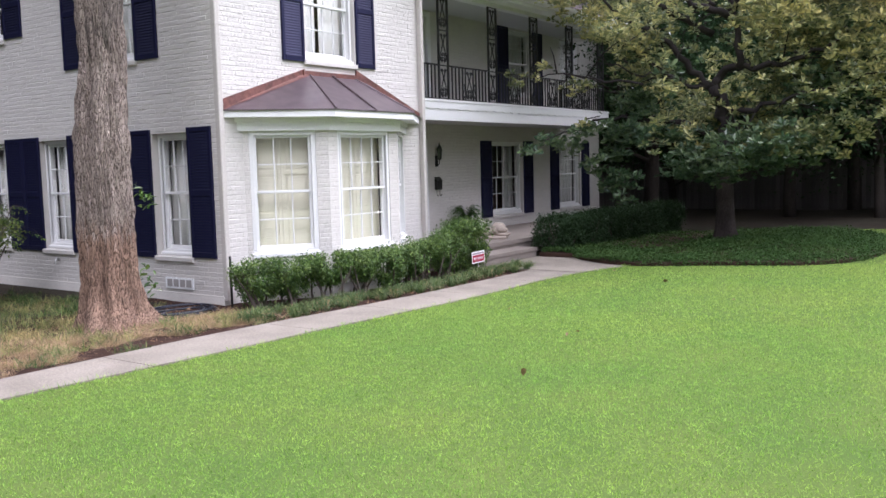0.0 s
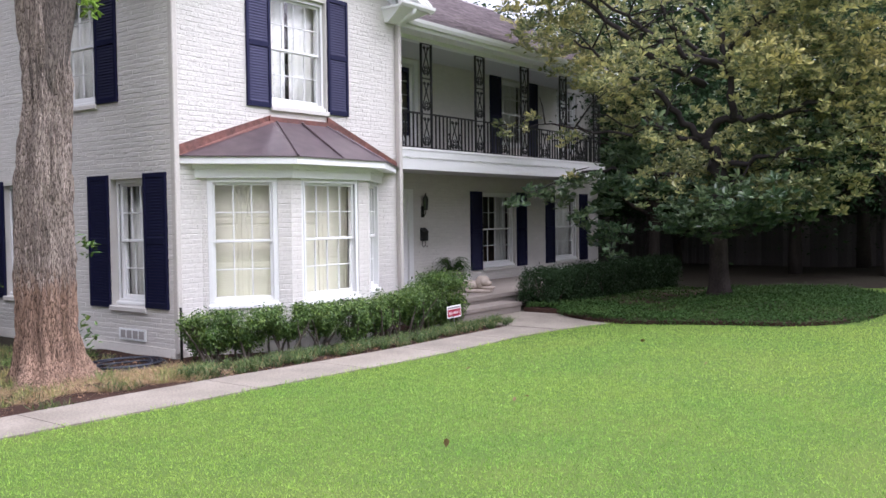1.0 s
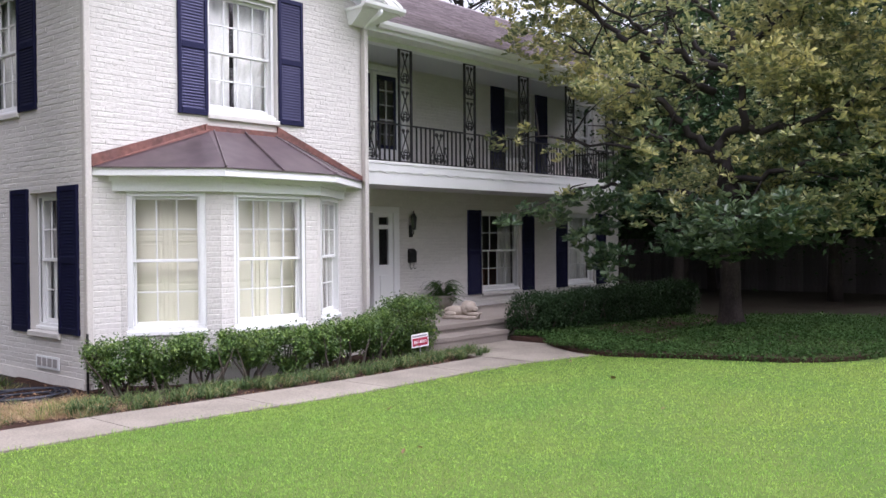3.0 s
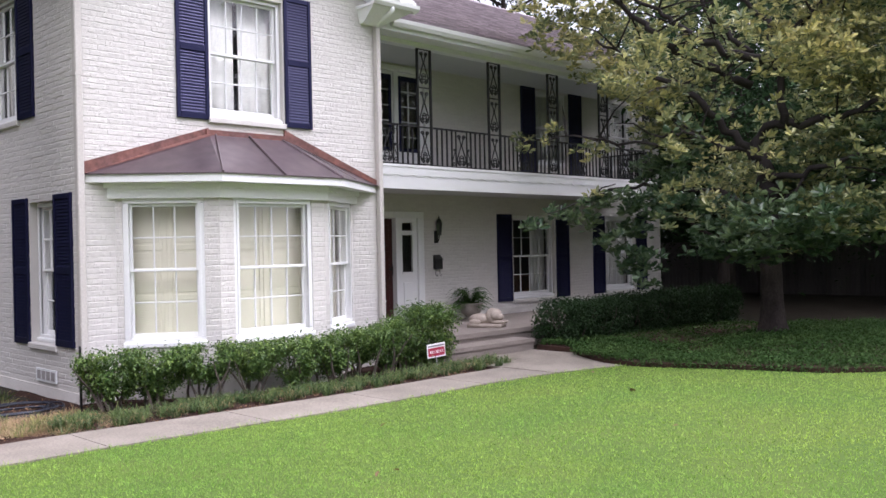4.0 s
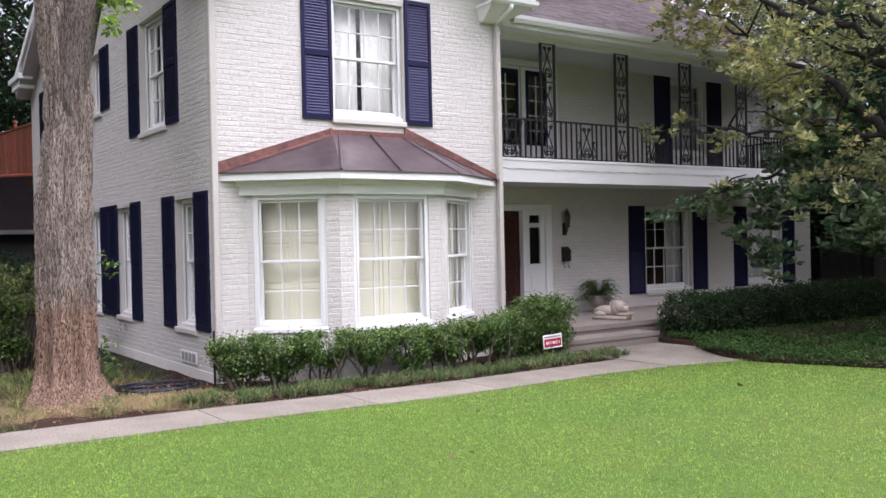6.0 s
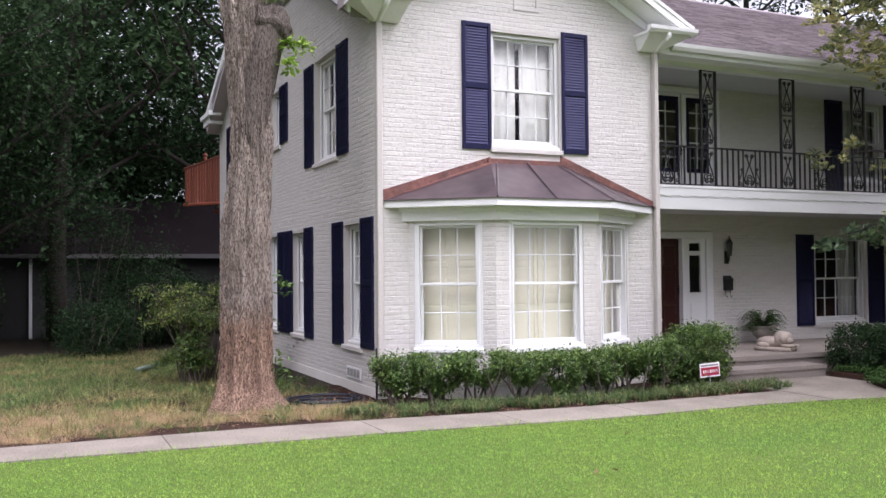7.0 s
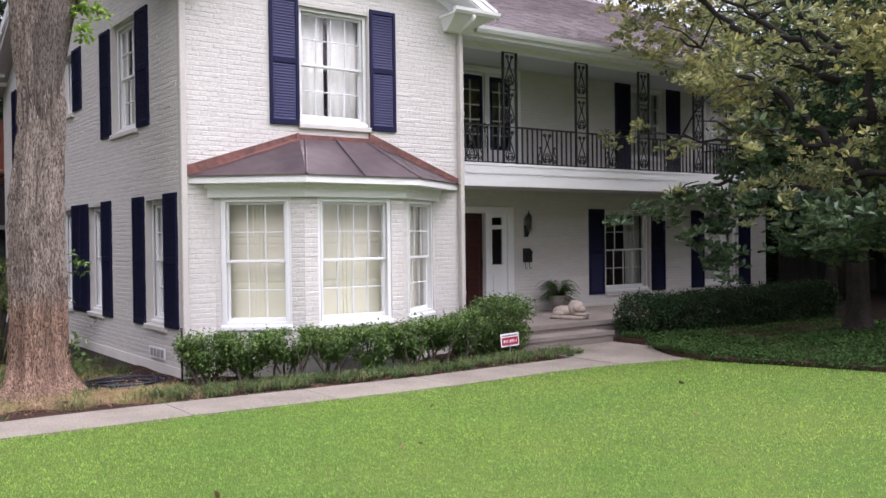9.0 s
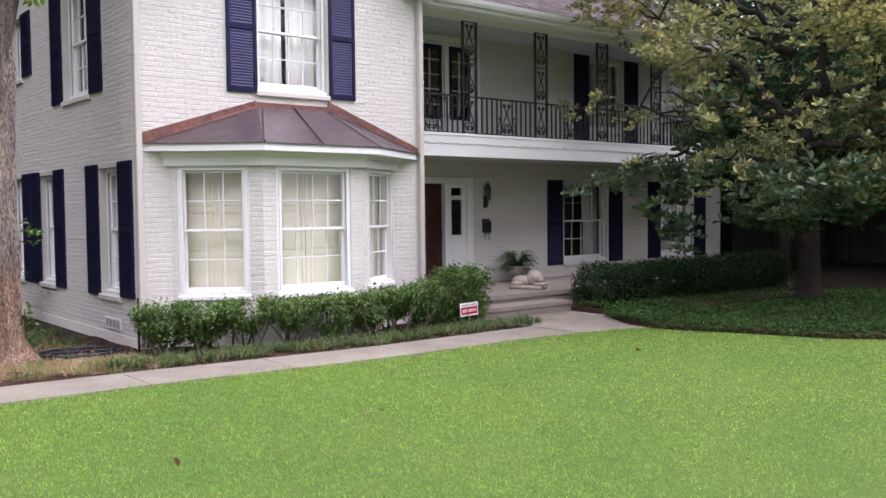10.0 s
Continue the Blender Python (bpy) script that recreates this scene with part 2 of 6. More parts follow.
# Same foliage lower down, its green darkened for shade under the crown.
MAGLOW = surface("shaded magnolia leaves", (0.075, 0.14, 0.07), 0.28, (0.17, 0.215, 0.10), 0.7, 0.5, 4, 0, island=0.36, leaf=True, spec=0.6, hues=0.4, clear=0.4)
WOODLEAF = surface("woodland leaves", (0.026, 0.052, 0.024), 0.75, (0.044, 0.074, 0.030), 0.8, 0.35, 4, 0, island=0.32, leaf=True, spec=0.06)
YOUNGLEAF = surface("bright young leaves", (0.22, 0.36, 0.05), 0.5, (0.3, 0.4, 0.06), 0.5, 2, 8, 0, island=0.3, leaf=True)
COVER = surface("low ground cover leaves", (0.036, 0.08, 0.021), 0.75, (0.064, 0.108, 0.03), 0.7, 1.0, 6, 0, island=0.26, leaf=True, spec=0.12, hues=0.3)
FALLEN = surface("dry fallen leaf", (0.24, 0.145, 0.075), 0.7, (0.15, 0.085, 0.045), 0.6, 20, 60, 0.2)
SIGNRED = surface("sign red", (0.33, 0.015, 0.045), 0.4, None, 0.05, 3, 30, 0)
SIGNWHITE = surface("sign white", (0.8, 0.8, 0.8), 0.4, None, 0.05, 3, 30, 0)
SIGNGREY = surface("sign grey ink", (0.2, 0.2, 0.22), 0.5, None, 0.05, 3, 30, 0)
STAKE = surface("galvanised stake", (0.5, 0.5, 0.5), 0.4, None, 0.2, 6, 50, 0.1, metal=0.8)
HOSE = surface("black rubber hose", (0.015, 0.018, 0.03), 0.4, None, 0.3, 6, 50, 0.1)
PIPE = surface("green drain pipe", (0.13, 0.17, 0.13), 0.5, None, 0.3, 3, 40, 0.1)
DECKWOOD = surface("red cedar boards", (0.20, 0.052, 0.026), 0.7, (0.12, 0.032, 0.018), 0.6, 2, 30, 0.3, stretch=(4, 4, 0.6), random_piece=0.25)
FENCEWOOD = surface("weathered dark fence boards", (0.105, 0.092, 0.088), 0.9, (0.068, 0.06, 0.056), 0.6, 2, 30, 0.4, stretch=(4, 4, 0.6), random_piece=0.25)
# Garage siding painted near black in place of the shade on it.
GREYPAINT = surface("shade-darkened garage siding", (0.03, 0.03, 0.029), 0.8, None, 0.25, 1, 30, 0.1)
VENT = surface("vent shadow grey", (0.33, 0.31, 0.30), 0.8, None, 0.2, 5, 40, 0.1)

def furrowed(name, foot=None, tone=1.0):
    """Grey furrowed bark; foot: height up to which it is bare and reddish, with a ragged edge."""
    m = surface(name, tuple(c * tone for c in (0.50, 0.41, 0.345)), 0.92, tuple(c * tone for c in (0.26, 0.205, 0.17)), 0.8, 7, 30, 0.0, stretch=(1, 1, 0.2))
    n, l = m.node_tree.nodes, m.node_tree.links
    b = n["Principled BSDF"]
    co = n.new("ShaderNodeTexCoord")
    mp = n.new("ShaderNodeMapping")
    mp.inputs["Scale"].default_value = (1, 1, 0.2)
    l.new(co.outputs["Object"], mp.inputs["Vector"])
    warp = n.new("ShaderNodeTexNoise")
    warp.inputs["Scale"].default_value, warp.inputs["Detail"].default_value = 30, 7
    l.new(mp.outputs[0], warp.inputs["Vector"])
    ridge = n.new("ShaderNodeMath")
    ridge.operation = "PINGPONG"
    ridge.inputs[1].default_value = 0.09
    l.new(warp.outputs["Fac"], ridge.inputs[0])
    bp = n.new("ShaderNodeBump")
    bp.inputs["Strength"].default_value, bp.inputs["Distance"].default_value = 1.0, 0.28
    l.new(ridge.outputs[0], bp.inputs["Height"])
    l.new(bp.outputs[0], b.inputs["Normal"])
    old = b.inputs["Base Color"].links[0].from_socket
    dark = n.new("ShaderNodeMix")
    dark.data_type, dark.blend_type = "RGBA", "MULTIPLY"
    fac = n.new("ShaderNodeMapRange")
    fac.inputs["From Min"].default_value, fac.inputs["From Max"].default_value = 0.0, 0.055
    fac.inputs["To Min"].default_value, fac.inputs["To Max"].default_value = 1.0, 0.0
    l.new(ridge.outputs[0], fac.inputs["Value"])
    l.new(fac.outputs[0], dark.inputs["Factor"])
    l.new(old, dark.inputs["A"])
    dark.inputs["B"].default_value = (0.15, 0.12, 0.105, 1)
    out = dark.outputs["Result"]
    if foot:
        sep = n.new("ShaderNodeSeparateXYZ")
        l.new(co.outputs["Object"], sep.inputs[0])
        add = n.new("ShaderNodeMath")
        add.operation = "MULTIPLY_ADD"
        add.inputs[1].default_value = 1.1
        l.new(warp.outputs["Fac"], add.inputs[0])
        l.new(sep.outputs["Z"], add.inputs[2])
        edge = n.new("ShaderNodeMapRange")
        edge.inputs["From Min"].default_value, edge.inputs["From Max"].default_value = foot + 0.40, foot + 0.72
        edge.inputs["To Min"].default_value, edge.inputs["To Max"].default_value = 0.95, 0.0
        l.new(add.outputs[0], edge.inputs["Value"])
        red = n.new("ShaderNodeMix")
        red.data_type, red.blend_type = "RGBA", "MULTIPLY"
        red.inputs["B"].default_value = (1.0, 0.78, 0.64, 1)
        l.new(edge.outputs[0], red.inputs["Factor"])
        l.new(out, red.inputs["A"])
        out = red.outputs["Result"]
    l.new(out, b.inputs["Base Color"])
    return m


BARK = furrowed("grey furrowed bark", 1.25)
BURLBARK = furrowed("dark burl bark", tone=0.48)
GLASS = bpy.data.materials.new("window glass")
GLASS.use_nodes = True
gb = GLASS.node_tree.nodes["Principled BSDF"]
gb.inputs["Transmission Weight"].default_value, gb.inputs["Roughness"].default_value = 1.0, 0.0
gb.inputs["IOR"].default_value, gb.inputs["Base Color"].default_value = 1.5, (0.97, 0.98, 0.97, 1)
# Garage roof colour, with the shade of the surrounding trees put into it.
DARKSHINGLE = surface("shade-darkened garage shingles", (0.024, 0.0185, 0.02), 0.95, (0.017, 0.013, 0.014), 0.6, 1, 25, 0.4, spec=0.05)
SMOKED = bpy.data.materials.new("smoked lantern glass")
SMOKED.use_nodes = True
sb = SMOKED.node_tree.nodes["Principled BSDF"]
sb.inputs["Base Color"].default_value, sb.inputs["Roughness"].default_value = (0.06, 0.06, 0.065, 1), 0.15

# ---- house ----
house = thing("house", "two storey painted brick house with navy shutters and copper bay roof", "house")
FRONT = I4
SIDE = Matrix.Rotation(radians(-90), 4, "Z")
PORCH = Matrix.Translation((0, 2.1, 0))
RISE, LONG, JOINT = 0.0705, 0.212, 0.0005


def wall_core(name, m, u0, u1, z0, z1, holes, thick, label="", back=DARKROOM):
    """A wall with real openings; its outer face lies 4 mm behind the brick faces. Local x runs along it, -y points out."""
    us = sorted({u0, u1, *[h[0] for h in holes], *[h[1] for h in holes]})
    zs = sorted({z0, z1, *[h[2] for h in holes], *[h[3] for h in holes]})
    nu, nz = len(us) - 1, len(zs) - 1

    def full(i, j):
        if not (0 <= i < nu and 0 <= j < nz):
            return False
        cu, cz = (us[i] + us[i + 1]) / 2, (zs[j] + zs[j + 1]) / 2
        return not any(h[0] < cu < h[1] and h[2] < cz < h[3] for h in holes)

    g, a, b = Geo(), 0.004, thick
    for i in range(nu):
        for j in range(nz):
            if not full(i, j):
                continue
            x0, x1, y0, y1 = us[i], us[i + 1], zs[j], zs[j + 1]
            g.add([(x0, a, y0), (x1, a, y0), (x1, a, y1), (x0, a, y1)], [(0, 1, 2, 3)])
            g.add([(x0, b, y0), (x1, b, y0), (x1, b, y1), (x0, b, y1)], [(3, 2, 1, 0)], mat=1)
            for (di, dj), q in {(-1, 0): ((x0, y0), (x0, y1)), (1, 0): ((x1, y0), (x1, y1)), (0, -1): ((x0, y0), (x1, y0)), (0, 1): ((x0, y1), (x1, y1))}.items():
                if not full(i + di, j + dj):
                    (p, r), (s, t) = q
                    g.add([(p, a, r), (s, a, t), (s, b, t), (p, b, r)], [(0, 1, 2, 3)])
    return part(name, g, [MORTAR, back], house, label, m)


def brick_shape(w, h, k):
    """One painted brick: uneven face, worn edges. Its centre is the origin, its face looks along -y."""
    r, g, c = random.Random(k), Geo(), 0.012
    j = lambda s: r.uniform(-s, s)  # noqa: E731
    back = [(-w / 2, 0.0055, -h / 2), (w / 2, 0.0055, -h / 2), (w / 2, 0.0055, h / 2), (-w / 2, 0.0055, h / 2)]
    cols = (-0.5, -0.3, -0.08, 0.14, 0.32, 0.5)
    n = len(cols)
    mid = [0.001 if a in (0, n - 1) else 0.0032 for a in range(n)]
    wave = [j(0.006) for _ in cols]
    face = [(w * (a + (j(0.05) if 0 < k_ < n - 1 else 0)), j(mid[k_]), -h / 2 + c + wave[k_] + j(0.004)) for k_, a in enumerate(cols)]
    face += [(w * (a + (j(0.05) if 0 < k_ < n - 1 else 0)), j(mid[k_]), h / 2 - c + wave[k_] * 0.6 + j(0.004)) for k_, a in enumerate(cols)]
    f = [tuple([0, 1] + [4 + a for a in range(n - 1, -1, -1)]), tuple([2, 3] + [4 + n + a for a in range(n)]), (0, 4, 4 + n, 3), (1, 2, 4 + 2 * n - 1, 4 + n - 1)]
    f += [(4 + a, 5 + a, 5 + n + a, 4 + n + a) for a in range(n - 1)]
    g.add(back + face, f)
    return g


def brick_rows(u0, u1, z0, z1, holes, span=None):
    """Running bond cut to the wall: (u, z, width) of each brick."""
    out, n = [], 0
    z = z0 + RISE / 2
    while z < z1:
        lo, hi = span(z) if span else (u0, u1)
        cuts = sorted((h[0], h[1]) for h in holes if h[2] - 0.03 < z < h[3] + 0.03)
        runs, a = [], lo
        for c, d in cuts:
            runs.append((a, min(c, hi)))
            a = max(a, d)
        runs.append((a, hi))
        for a, b in runs:
            k = math.floor((a - (n % 2) * LONG / 2) / LONG) - 1
            while True:
                p = k * LONG + (n % 2) * LONG / 2
                q0, q1 = max(p, a), min(p + LONG - JOINT, b)
                if p > b:
                    break
                if q1 - q0 > 0.035:
                    out.append(((q0 + q1) / 2, z, q1 - q0))
                k += 1
        z += RISE
        n += 1
    return out


SHAPES = [brick_shape(LONG - JOINT, RISE + 0.001, k) for k in range(14)]
BRICKS = []  # laid last in the file


def brick_wall(name, m, u0, u1, z0, z1, holes, thick=0.25, label="", span=None, single=None):
    wall = wall_core(name, m, u0, u1, z0, z1 if not span else min(z1, 5.7), holes, thick, label)
    BRICKS.append((wall, brick_rows(u0, u1, z0, z1, holes, span), single))
    return wall


# openings: (u0, u1, z0, z1)
up_front = (1.90, 3.14, 3.66, 5.46)
front_holes = [up_front, (0.66, 4.26, 0.2, 2.52)]
GABLE_X, GABLE_PITCH = 2.5, 0.53
GABLE_FOOT = 5.72


def gable_span(z):
    half = 2.5 if z < GABLE_FOOT + 0.05 else max(2.5 - (z - GABLE_FOOT - 0.05) / GABLE_PITCH, 0)
    return GABLE_X - half + 0.0, GABLE_X + half


front_wall = brick_wall("wall", FRONT, 0.012, 4.99, 0.06, 7.0, front_holes, label="painted brick gable wall", span=gable_span, single=(2.55, 4.0))
part("wall", Geo().prism([(0.012, 0.012, 5.7), (4.99, 0.012, 5.7), (2.5, 0.012, 7.03)], (0, 0.24, 0)), [MORTAR], house, "painted brick gable")
side_up = [(-3.1, -1.78, 3.66, 5.46), (-6.3, -5.5, 4.33, 5.46)]
side_low = [(-1.5, -0.65, 0.62, 2.5), (-4.65, -3.75, 0.62, 2.5), (-6.6, -5.7, 0.62, 2.5)]
side_wall = brick_wall("wall", SIDE, -12.0, -0.014, 0.06, 8.5, side_up + side_low, label="painted brick side wall",
                       span=lambda z: (-12.0, 0.0) if z < 5.6 else (-6.1 - (8.35 - z) / 0.48, -6.1 + min((8.35 - z) / 0.48, 6.05)), single=(1.2, 2.2))
part("wall", Geo().prism([(-11.99, 0.012, 5.7), (-0.27, 0.012, 5.7), (-6.1, 0.012, 8.35)], (0, 0.24, 0)), [MORTAR], house, "painted brick side gable", SIDE)
door_low = (6.2, 8.0, 0.24, 2.46)
door_up = (5.95, 8.2, 3.26, 5.36)
win_low, win_low2 = (10.87, 12.4, 0.55, 2.46), (14.55, 15.9, 0.55, 2.46)
win_up, win_up2 = (11.78, 13.0, 3.66, 5.4), (14.66, 15.88, 3.66, 5.4)
porch_wall = brick_wall("wall", PORCH, 5.0, 17.2, 0.06, 5.7, [door_low, door_up, win_low, win_low2, win_up, win_up2], label="painted brick porch wall", single=(0.9, 2.0))
brick_wall("wall", Matrix.Translation((5.0, 0, 0)) @ Matrix.Rotation(radians(90), 4, "Z"), 0.02, 2.09, 0.06, 5.62, [], label="painted brick return wall")
wall_core("wall", Matrix.Translation((17.2, 0, 0)) @ Matrix.Rotation(radians(90), 4, "Z"), 2.2, 12.0, -0.2, 5.7, [], 0.25, "painted brick end wall")
wall_core("wall", Matrix.Translation((0, 12.0, 0)) @ Matrix.Rotation(radians(180), 4, "Z"), -17.2, 0, -0.6, 5.7, [], 0.25, "painted rear wall")
# plain foundation band, 20 mm proud
g = Geo().box(-0.02, 5.02, -0.02, 0.2, -0.6, 0.06).box(-0.02, 0.2, 0.2, 12.0, -0.8, 0.06).box(5.0, 17.2, 2.08, 2.3, -0.4, 0.06)
part("foundation", g, STUCCO, house, "painted smooth foundation band")
# floors inside keep the rooms apart
for z in (0.0, 2.9):
    part("floor", Geo().box(0.3, 4.7, 0.3, 2.4, z, z + 0.2), DARKROOM, house)
    part("floor", Geo().box(0.3, 16.9, 2.4, 11.7, z, z + 0.2), DARKROOM, house)
part("ceiling", Geo().box(0.3, 16.9, 2.4, 11.7, 5.55, 5.65).box(0.3, 4.7, 0.3, 2.4, 5.55, 5.65), DARKROOM, house)
part("partition", Geo().box(0.3, 16.9, 5.2, 5.3, 0.2, 5.55), DARKROOM, house)


# ---- windows, shutters, doors ----
PANES = {}


def window(m, w, h, cols, rows, depth=0.09, trim=0.065, sill=0.09, label="white double-hung sash window", apron=True, two=True):
    """Casing w x h from the sill's foot up, local origin at the middle of the sill's foot, -y out; two sashes with glazing bars."""
    g = Geo()
    y0, y1 = 0.012, 0.16
    g.box(-w / 2, w / 2, y0, y1, h - trim, h, c=0.006)
    g.box(-w / 2 + trim, w / 2 - trim, y0 - 0.016, y0 + 0.02, h - trim, h - trim + 0.03)
    win = part("window", g, WHITE, house, label, m)
    part("jamb", Geo().box(-w / 2, -w / 2 + trim, y0, y1, sill, h - trim, c=0.006).box(-w / 2 + trim - 0.03, -w / 2 + trim, y0 - 0.016, y0 + 0.02, sill, h - trim + 0.03), WHITE, win)
    part("jamb", Geo().box(w / 2 - trim, w / 2, y0, y1, sill, h - trim, c=0.006).box(w / 2 - trim, w / 2 - trim + 0.03, y0 - 0.016, y0 + 0.02, sill, h - trim + 0.03), WHITE, win)
    part("sill", Geo().box(-w / 2 - 0.012, w / 2 + 0.012, -0.035, 0.2, 0.0, sill * 0.6, c=0.012).box(-w / 2 + 0.004, w / 2 - 0.004, 0.006, 0.19, sill * 0.6, sill), WHITE, win)
    iw, z0, z1 = w - 2 * trim, sill, h - trim
    mid, st, bar = (z0 + z1) / 2 + 0.01, 0.038, 0.018
    for k, (a, b, y) in enumerate(((mid - 0.02, z1, 0.045), (z0, mid + 0.02, 0.085))):
        lo = 0.06 if k else 0.04
        g = Geo().box(-iw / 2, -iw / 2 + st, y, y + 0.036, a, b, c=0.005).box(iw / 2 - st, iw / 2, y, y + 0.036, a, b, c=0.005)
        g.box(-iw / 2 + st, iw / 2 - st, y, y + 0.036, a, a + lo, c=0.005).box(-iw / 2 + st, iw / 2 - st, y, y + 0.036, b - 0.042, b, c=0.005)
        gx0, gx1, gz0, gz1 = -iw / 2 + st, iw / 2 - st, a + lo, b - 0.042
        for i in range(1, cols):
            x = gx0 + (gx1 - gx0) * i / cols
            g.box(x - bar / 2, x + bar / 2, y + 0.004, y + 0.032, gz0, gz1, c=0.004)
        for j in range(1, rows):
            z = gz0 + (gz1 - gz0) * j / rows
            g.box(gx0, gx1, y + 0.0025, y + 0.0335, z - bar / 2, z + bar / 2, c=0.004)
        sash = part("sash", g, WHITE, win)
        pw, ph = (gx1 - gx0) / cols, (gz1 - gz0) / rows
        key = (round(pw, 4), round(ph, 4))
        if key not in PANES:
            PANES[key] = Geo().box(-pw / 2, pw / 2, -0.002, 0.002, -ph / 2, ph / 2).mesh("pane", GLASS)
        for i in range(cols):
            for j in range(rows):
                p = part("pane", PANES[key], GLASS, sash, "", Matrix.Translation((gx0 + pw * (i + 0.5), y + 0.018 + 0.0004 * ((i + j) % 2), gz0 + ph * (j + 0.5))) @ Matrix.Rotation(radians(rnd.uniform(-0.25, 0.25)), 4, "X"))
                p.visible_shadow = False
    return win


def curtain(m, x0, x1, z0, z1, y, mat, label, folds=14, deep=0.03, seed=0):
    """Hanging cloth with uneven vertical folds."""
    r, n, g = random.Random(seed), max(int(folds * 6), 12), Geo()
    ph = [r.uniform(0, 6.28) for _ in range(4)]
    v = []
    for z, s in ((z0, 1.0), ((z0 + z1) / 2, 0.85), (z1, 0.7)):
        for i in range(n + 1):
            t = i / n
            d = math.sin(t * folds * 6.28 + ph[0]) + 0.5 * math.sin(t * folds * 2.7 * 2 + ph[1]) + 0.5 * math.sin(t * folds * 1.3 + ph[2])
            v.append((x0 + (x1 - x0) * t, y + deep * s * d, z))
    f = [(k * (n + 1) + i, k * (n + 1) + i + 1, (k + 1) * (n + 1) + i + 1, (k + 1) * (n + 1) + i) for k in range(2) for i in range(n)]
    g.add(v, f)
    ob = part("curtain", g, mat, None, "", m, True)
    so = ob.modifiers.new("cloth", "SOLIDIFY")
    so.thickness = 0.004
    return tagged(ob, label, "curtain")


def shutter(m, w, h, single=True, label="navy louvred wooden shutter", slope=1):
    """Two louvred fields in a frame; origin at the bottom left corner, -y out."""
    g, st, d = Geo(), 0.055, 0.035
    mid = h * 0.5
    g.box(0, st, -d, 0.01, 0, h, c=0.005).box(w - st, w, -d, 0.01, 0, h, c=0.005)
    for z, k in ((0, 0.085), (mid - 0.045, 0.09), (h - 0.07, 0.07)):
        g.box(st, w - st, -d + 0.001, 0.01, z, z + k, c=0.004)
    g.box(st, w - st, -0.006, 0.008, 0.08, h - 0.06)
    slat = Geo()
    ww = w - 2 * st
    slat.prism([(0, -0.028, -0.018), (0, -0.022, -0.022), (0, -0.004, 0.018), (0, -0.010, 0.022)], (ww, 0, 0))
    places = []
    for a, b in ((0.085, mid - 0.045), (mid + 0.045, h - 0.07)):
        n = round((b - a) / 0.043)
        places += [a + (b - a) * (i + 0.5) / n for i in range(n)]
    if not single:
        for z in places:
            g.add(slat.v, slat.f, Matrix.Translation((st, 0, z)))
    ob = part("shutter", g, NAVY, house, label, m)
    if single:
        me = slat.mesh("slat", NAVY)
        for z in places:
            part("slat", me, NAVY, ob, "", Matrix.Translation((st, 0, z)))
    return ob


def at(m, u, z, out=0.0):
    return m @ Matrix.Translation((u, -out, z))


def framed(m, hole, cols, label, sill_brick=True, rows=2, back=0.06):
    u0, u1, z0, z1 = hole
    window(at(m, (u0 + u1) / 2, z0, -back), u1 - u0, z1 - z0, cols, rows, label=label)
    if sill_brick:
        part("sill", Geo().box(u0 - 0.03, u1 + 0.03, -0.045, 0.2, z0 - 0.085, z0 - 0.004, c=0.012), BRICK_ONE, house, "painted brick sill", m)


framed(FRONT, up_front, 4, "white double-hung window over the bay")
shutter(at(FRONT, 1.395, 3.615), 0.49, 1.95, True)
shutter(at(FRONT, 3.165, 3.615), 0.49, 1.95, True)
for hole, c in zip(side_low, (3, 3, 3)):
    framed(SIDE, hole, c, "white double-hung window in the side wall", back=0.10)
framed(SIDE, side_up[0], 4, "white upper double-hung window in the side wall", back=0.10)
framed(SIDE, side_up[1], 3, "small white upper window in the side wall", rows=1, back=0.10)
for u in (-0.64, -2.05, -3.74, -5.16, -5.69, -7.12):
    shutter(at(SIDE, u, 0.615 if u > -1 else 0.58), 0.53, 1.95 if u > -1 else 1.985)
for u in (-1.77, -3.68):
    shutter(at(SIDE, u, 3.64), 0.55, 1.81)
for u in (-5.48, -6.88):
    shutter(at(SIDE, u, 4.33), 0.57, 1.15)
shutter(at(SIDE, -10.9, 3.7), 0.5, 1.75)
framed(PORCH, win_low, 4, "white double-hung window on the porch")
framed(PORCH, win_low2, 4, "white double-hung window beyond the porch")
framed(PORCH, win_up, 4, "white double-hung window on the balcony")
framed(PORCH, win_up2, 4, "white upper window beyond the balcony")
for u in (10.31, 12.46, 13.98, 15.96):
    shutter(at(PORCH, u, 0.52), 0.5, 1.96)
for u in (11.22, 13.05):
    shutter(at(PORCH, u, 3.32), 0.52, 2.14)

# bay: three brick faces with a window each
BAY = [(0.5, 0.0), (1.55, -0.76), (3.27, -0.76), (4.42, 0.0)]
bay_holes = [(0.085, 1.10, 0.565, 2.50), (0.215, 1.49, 0.565, 2.50), (0.17, 1.30, 0.565, 2.50)]
bay_frames = []
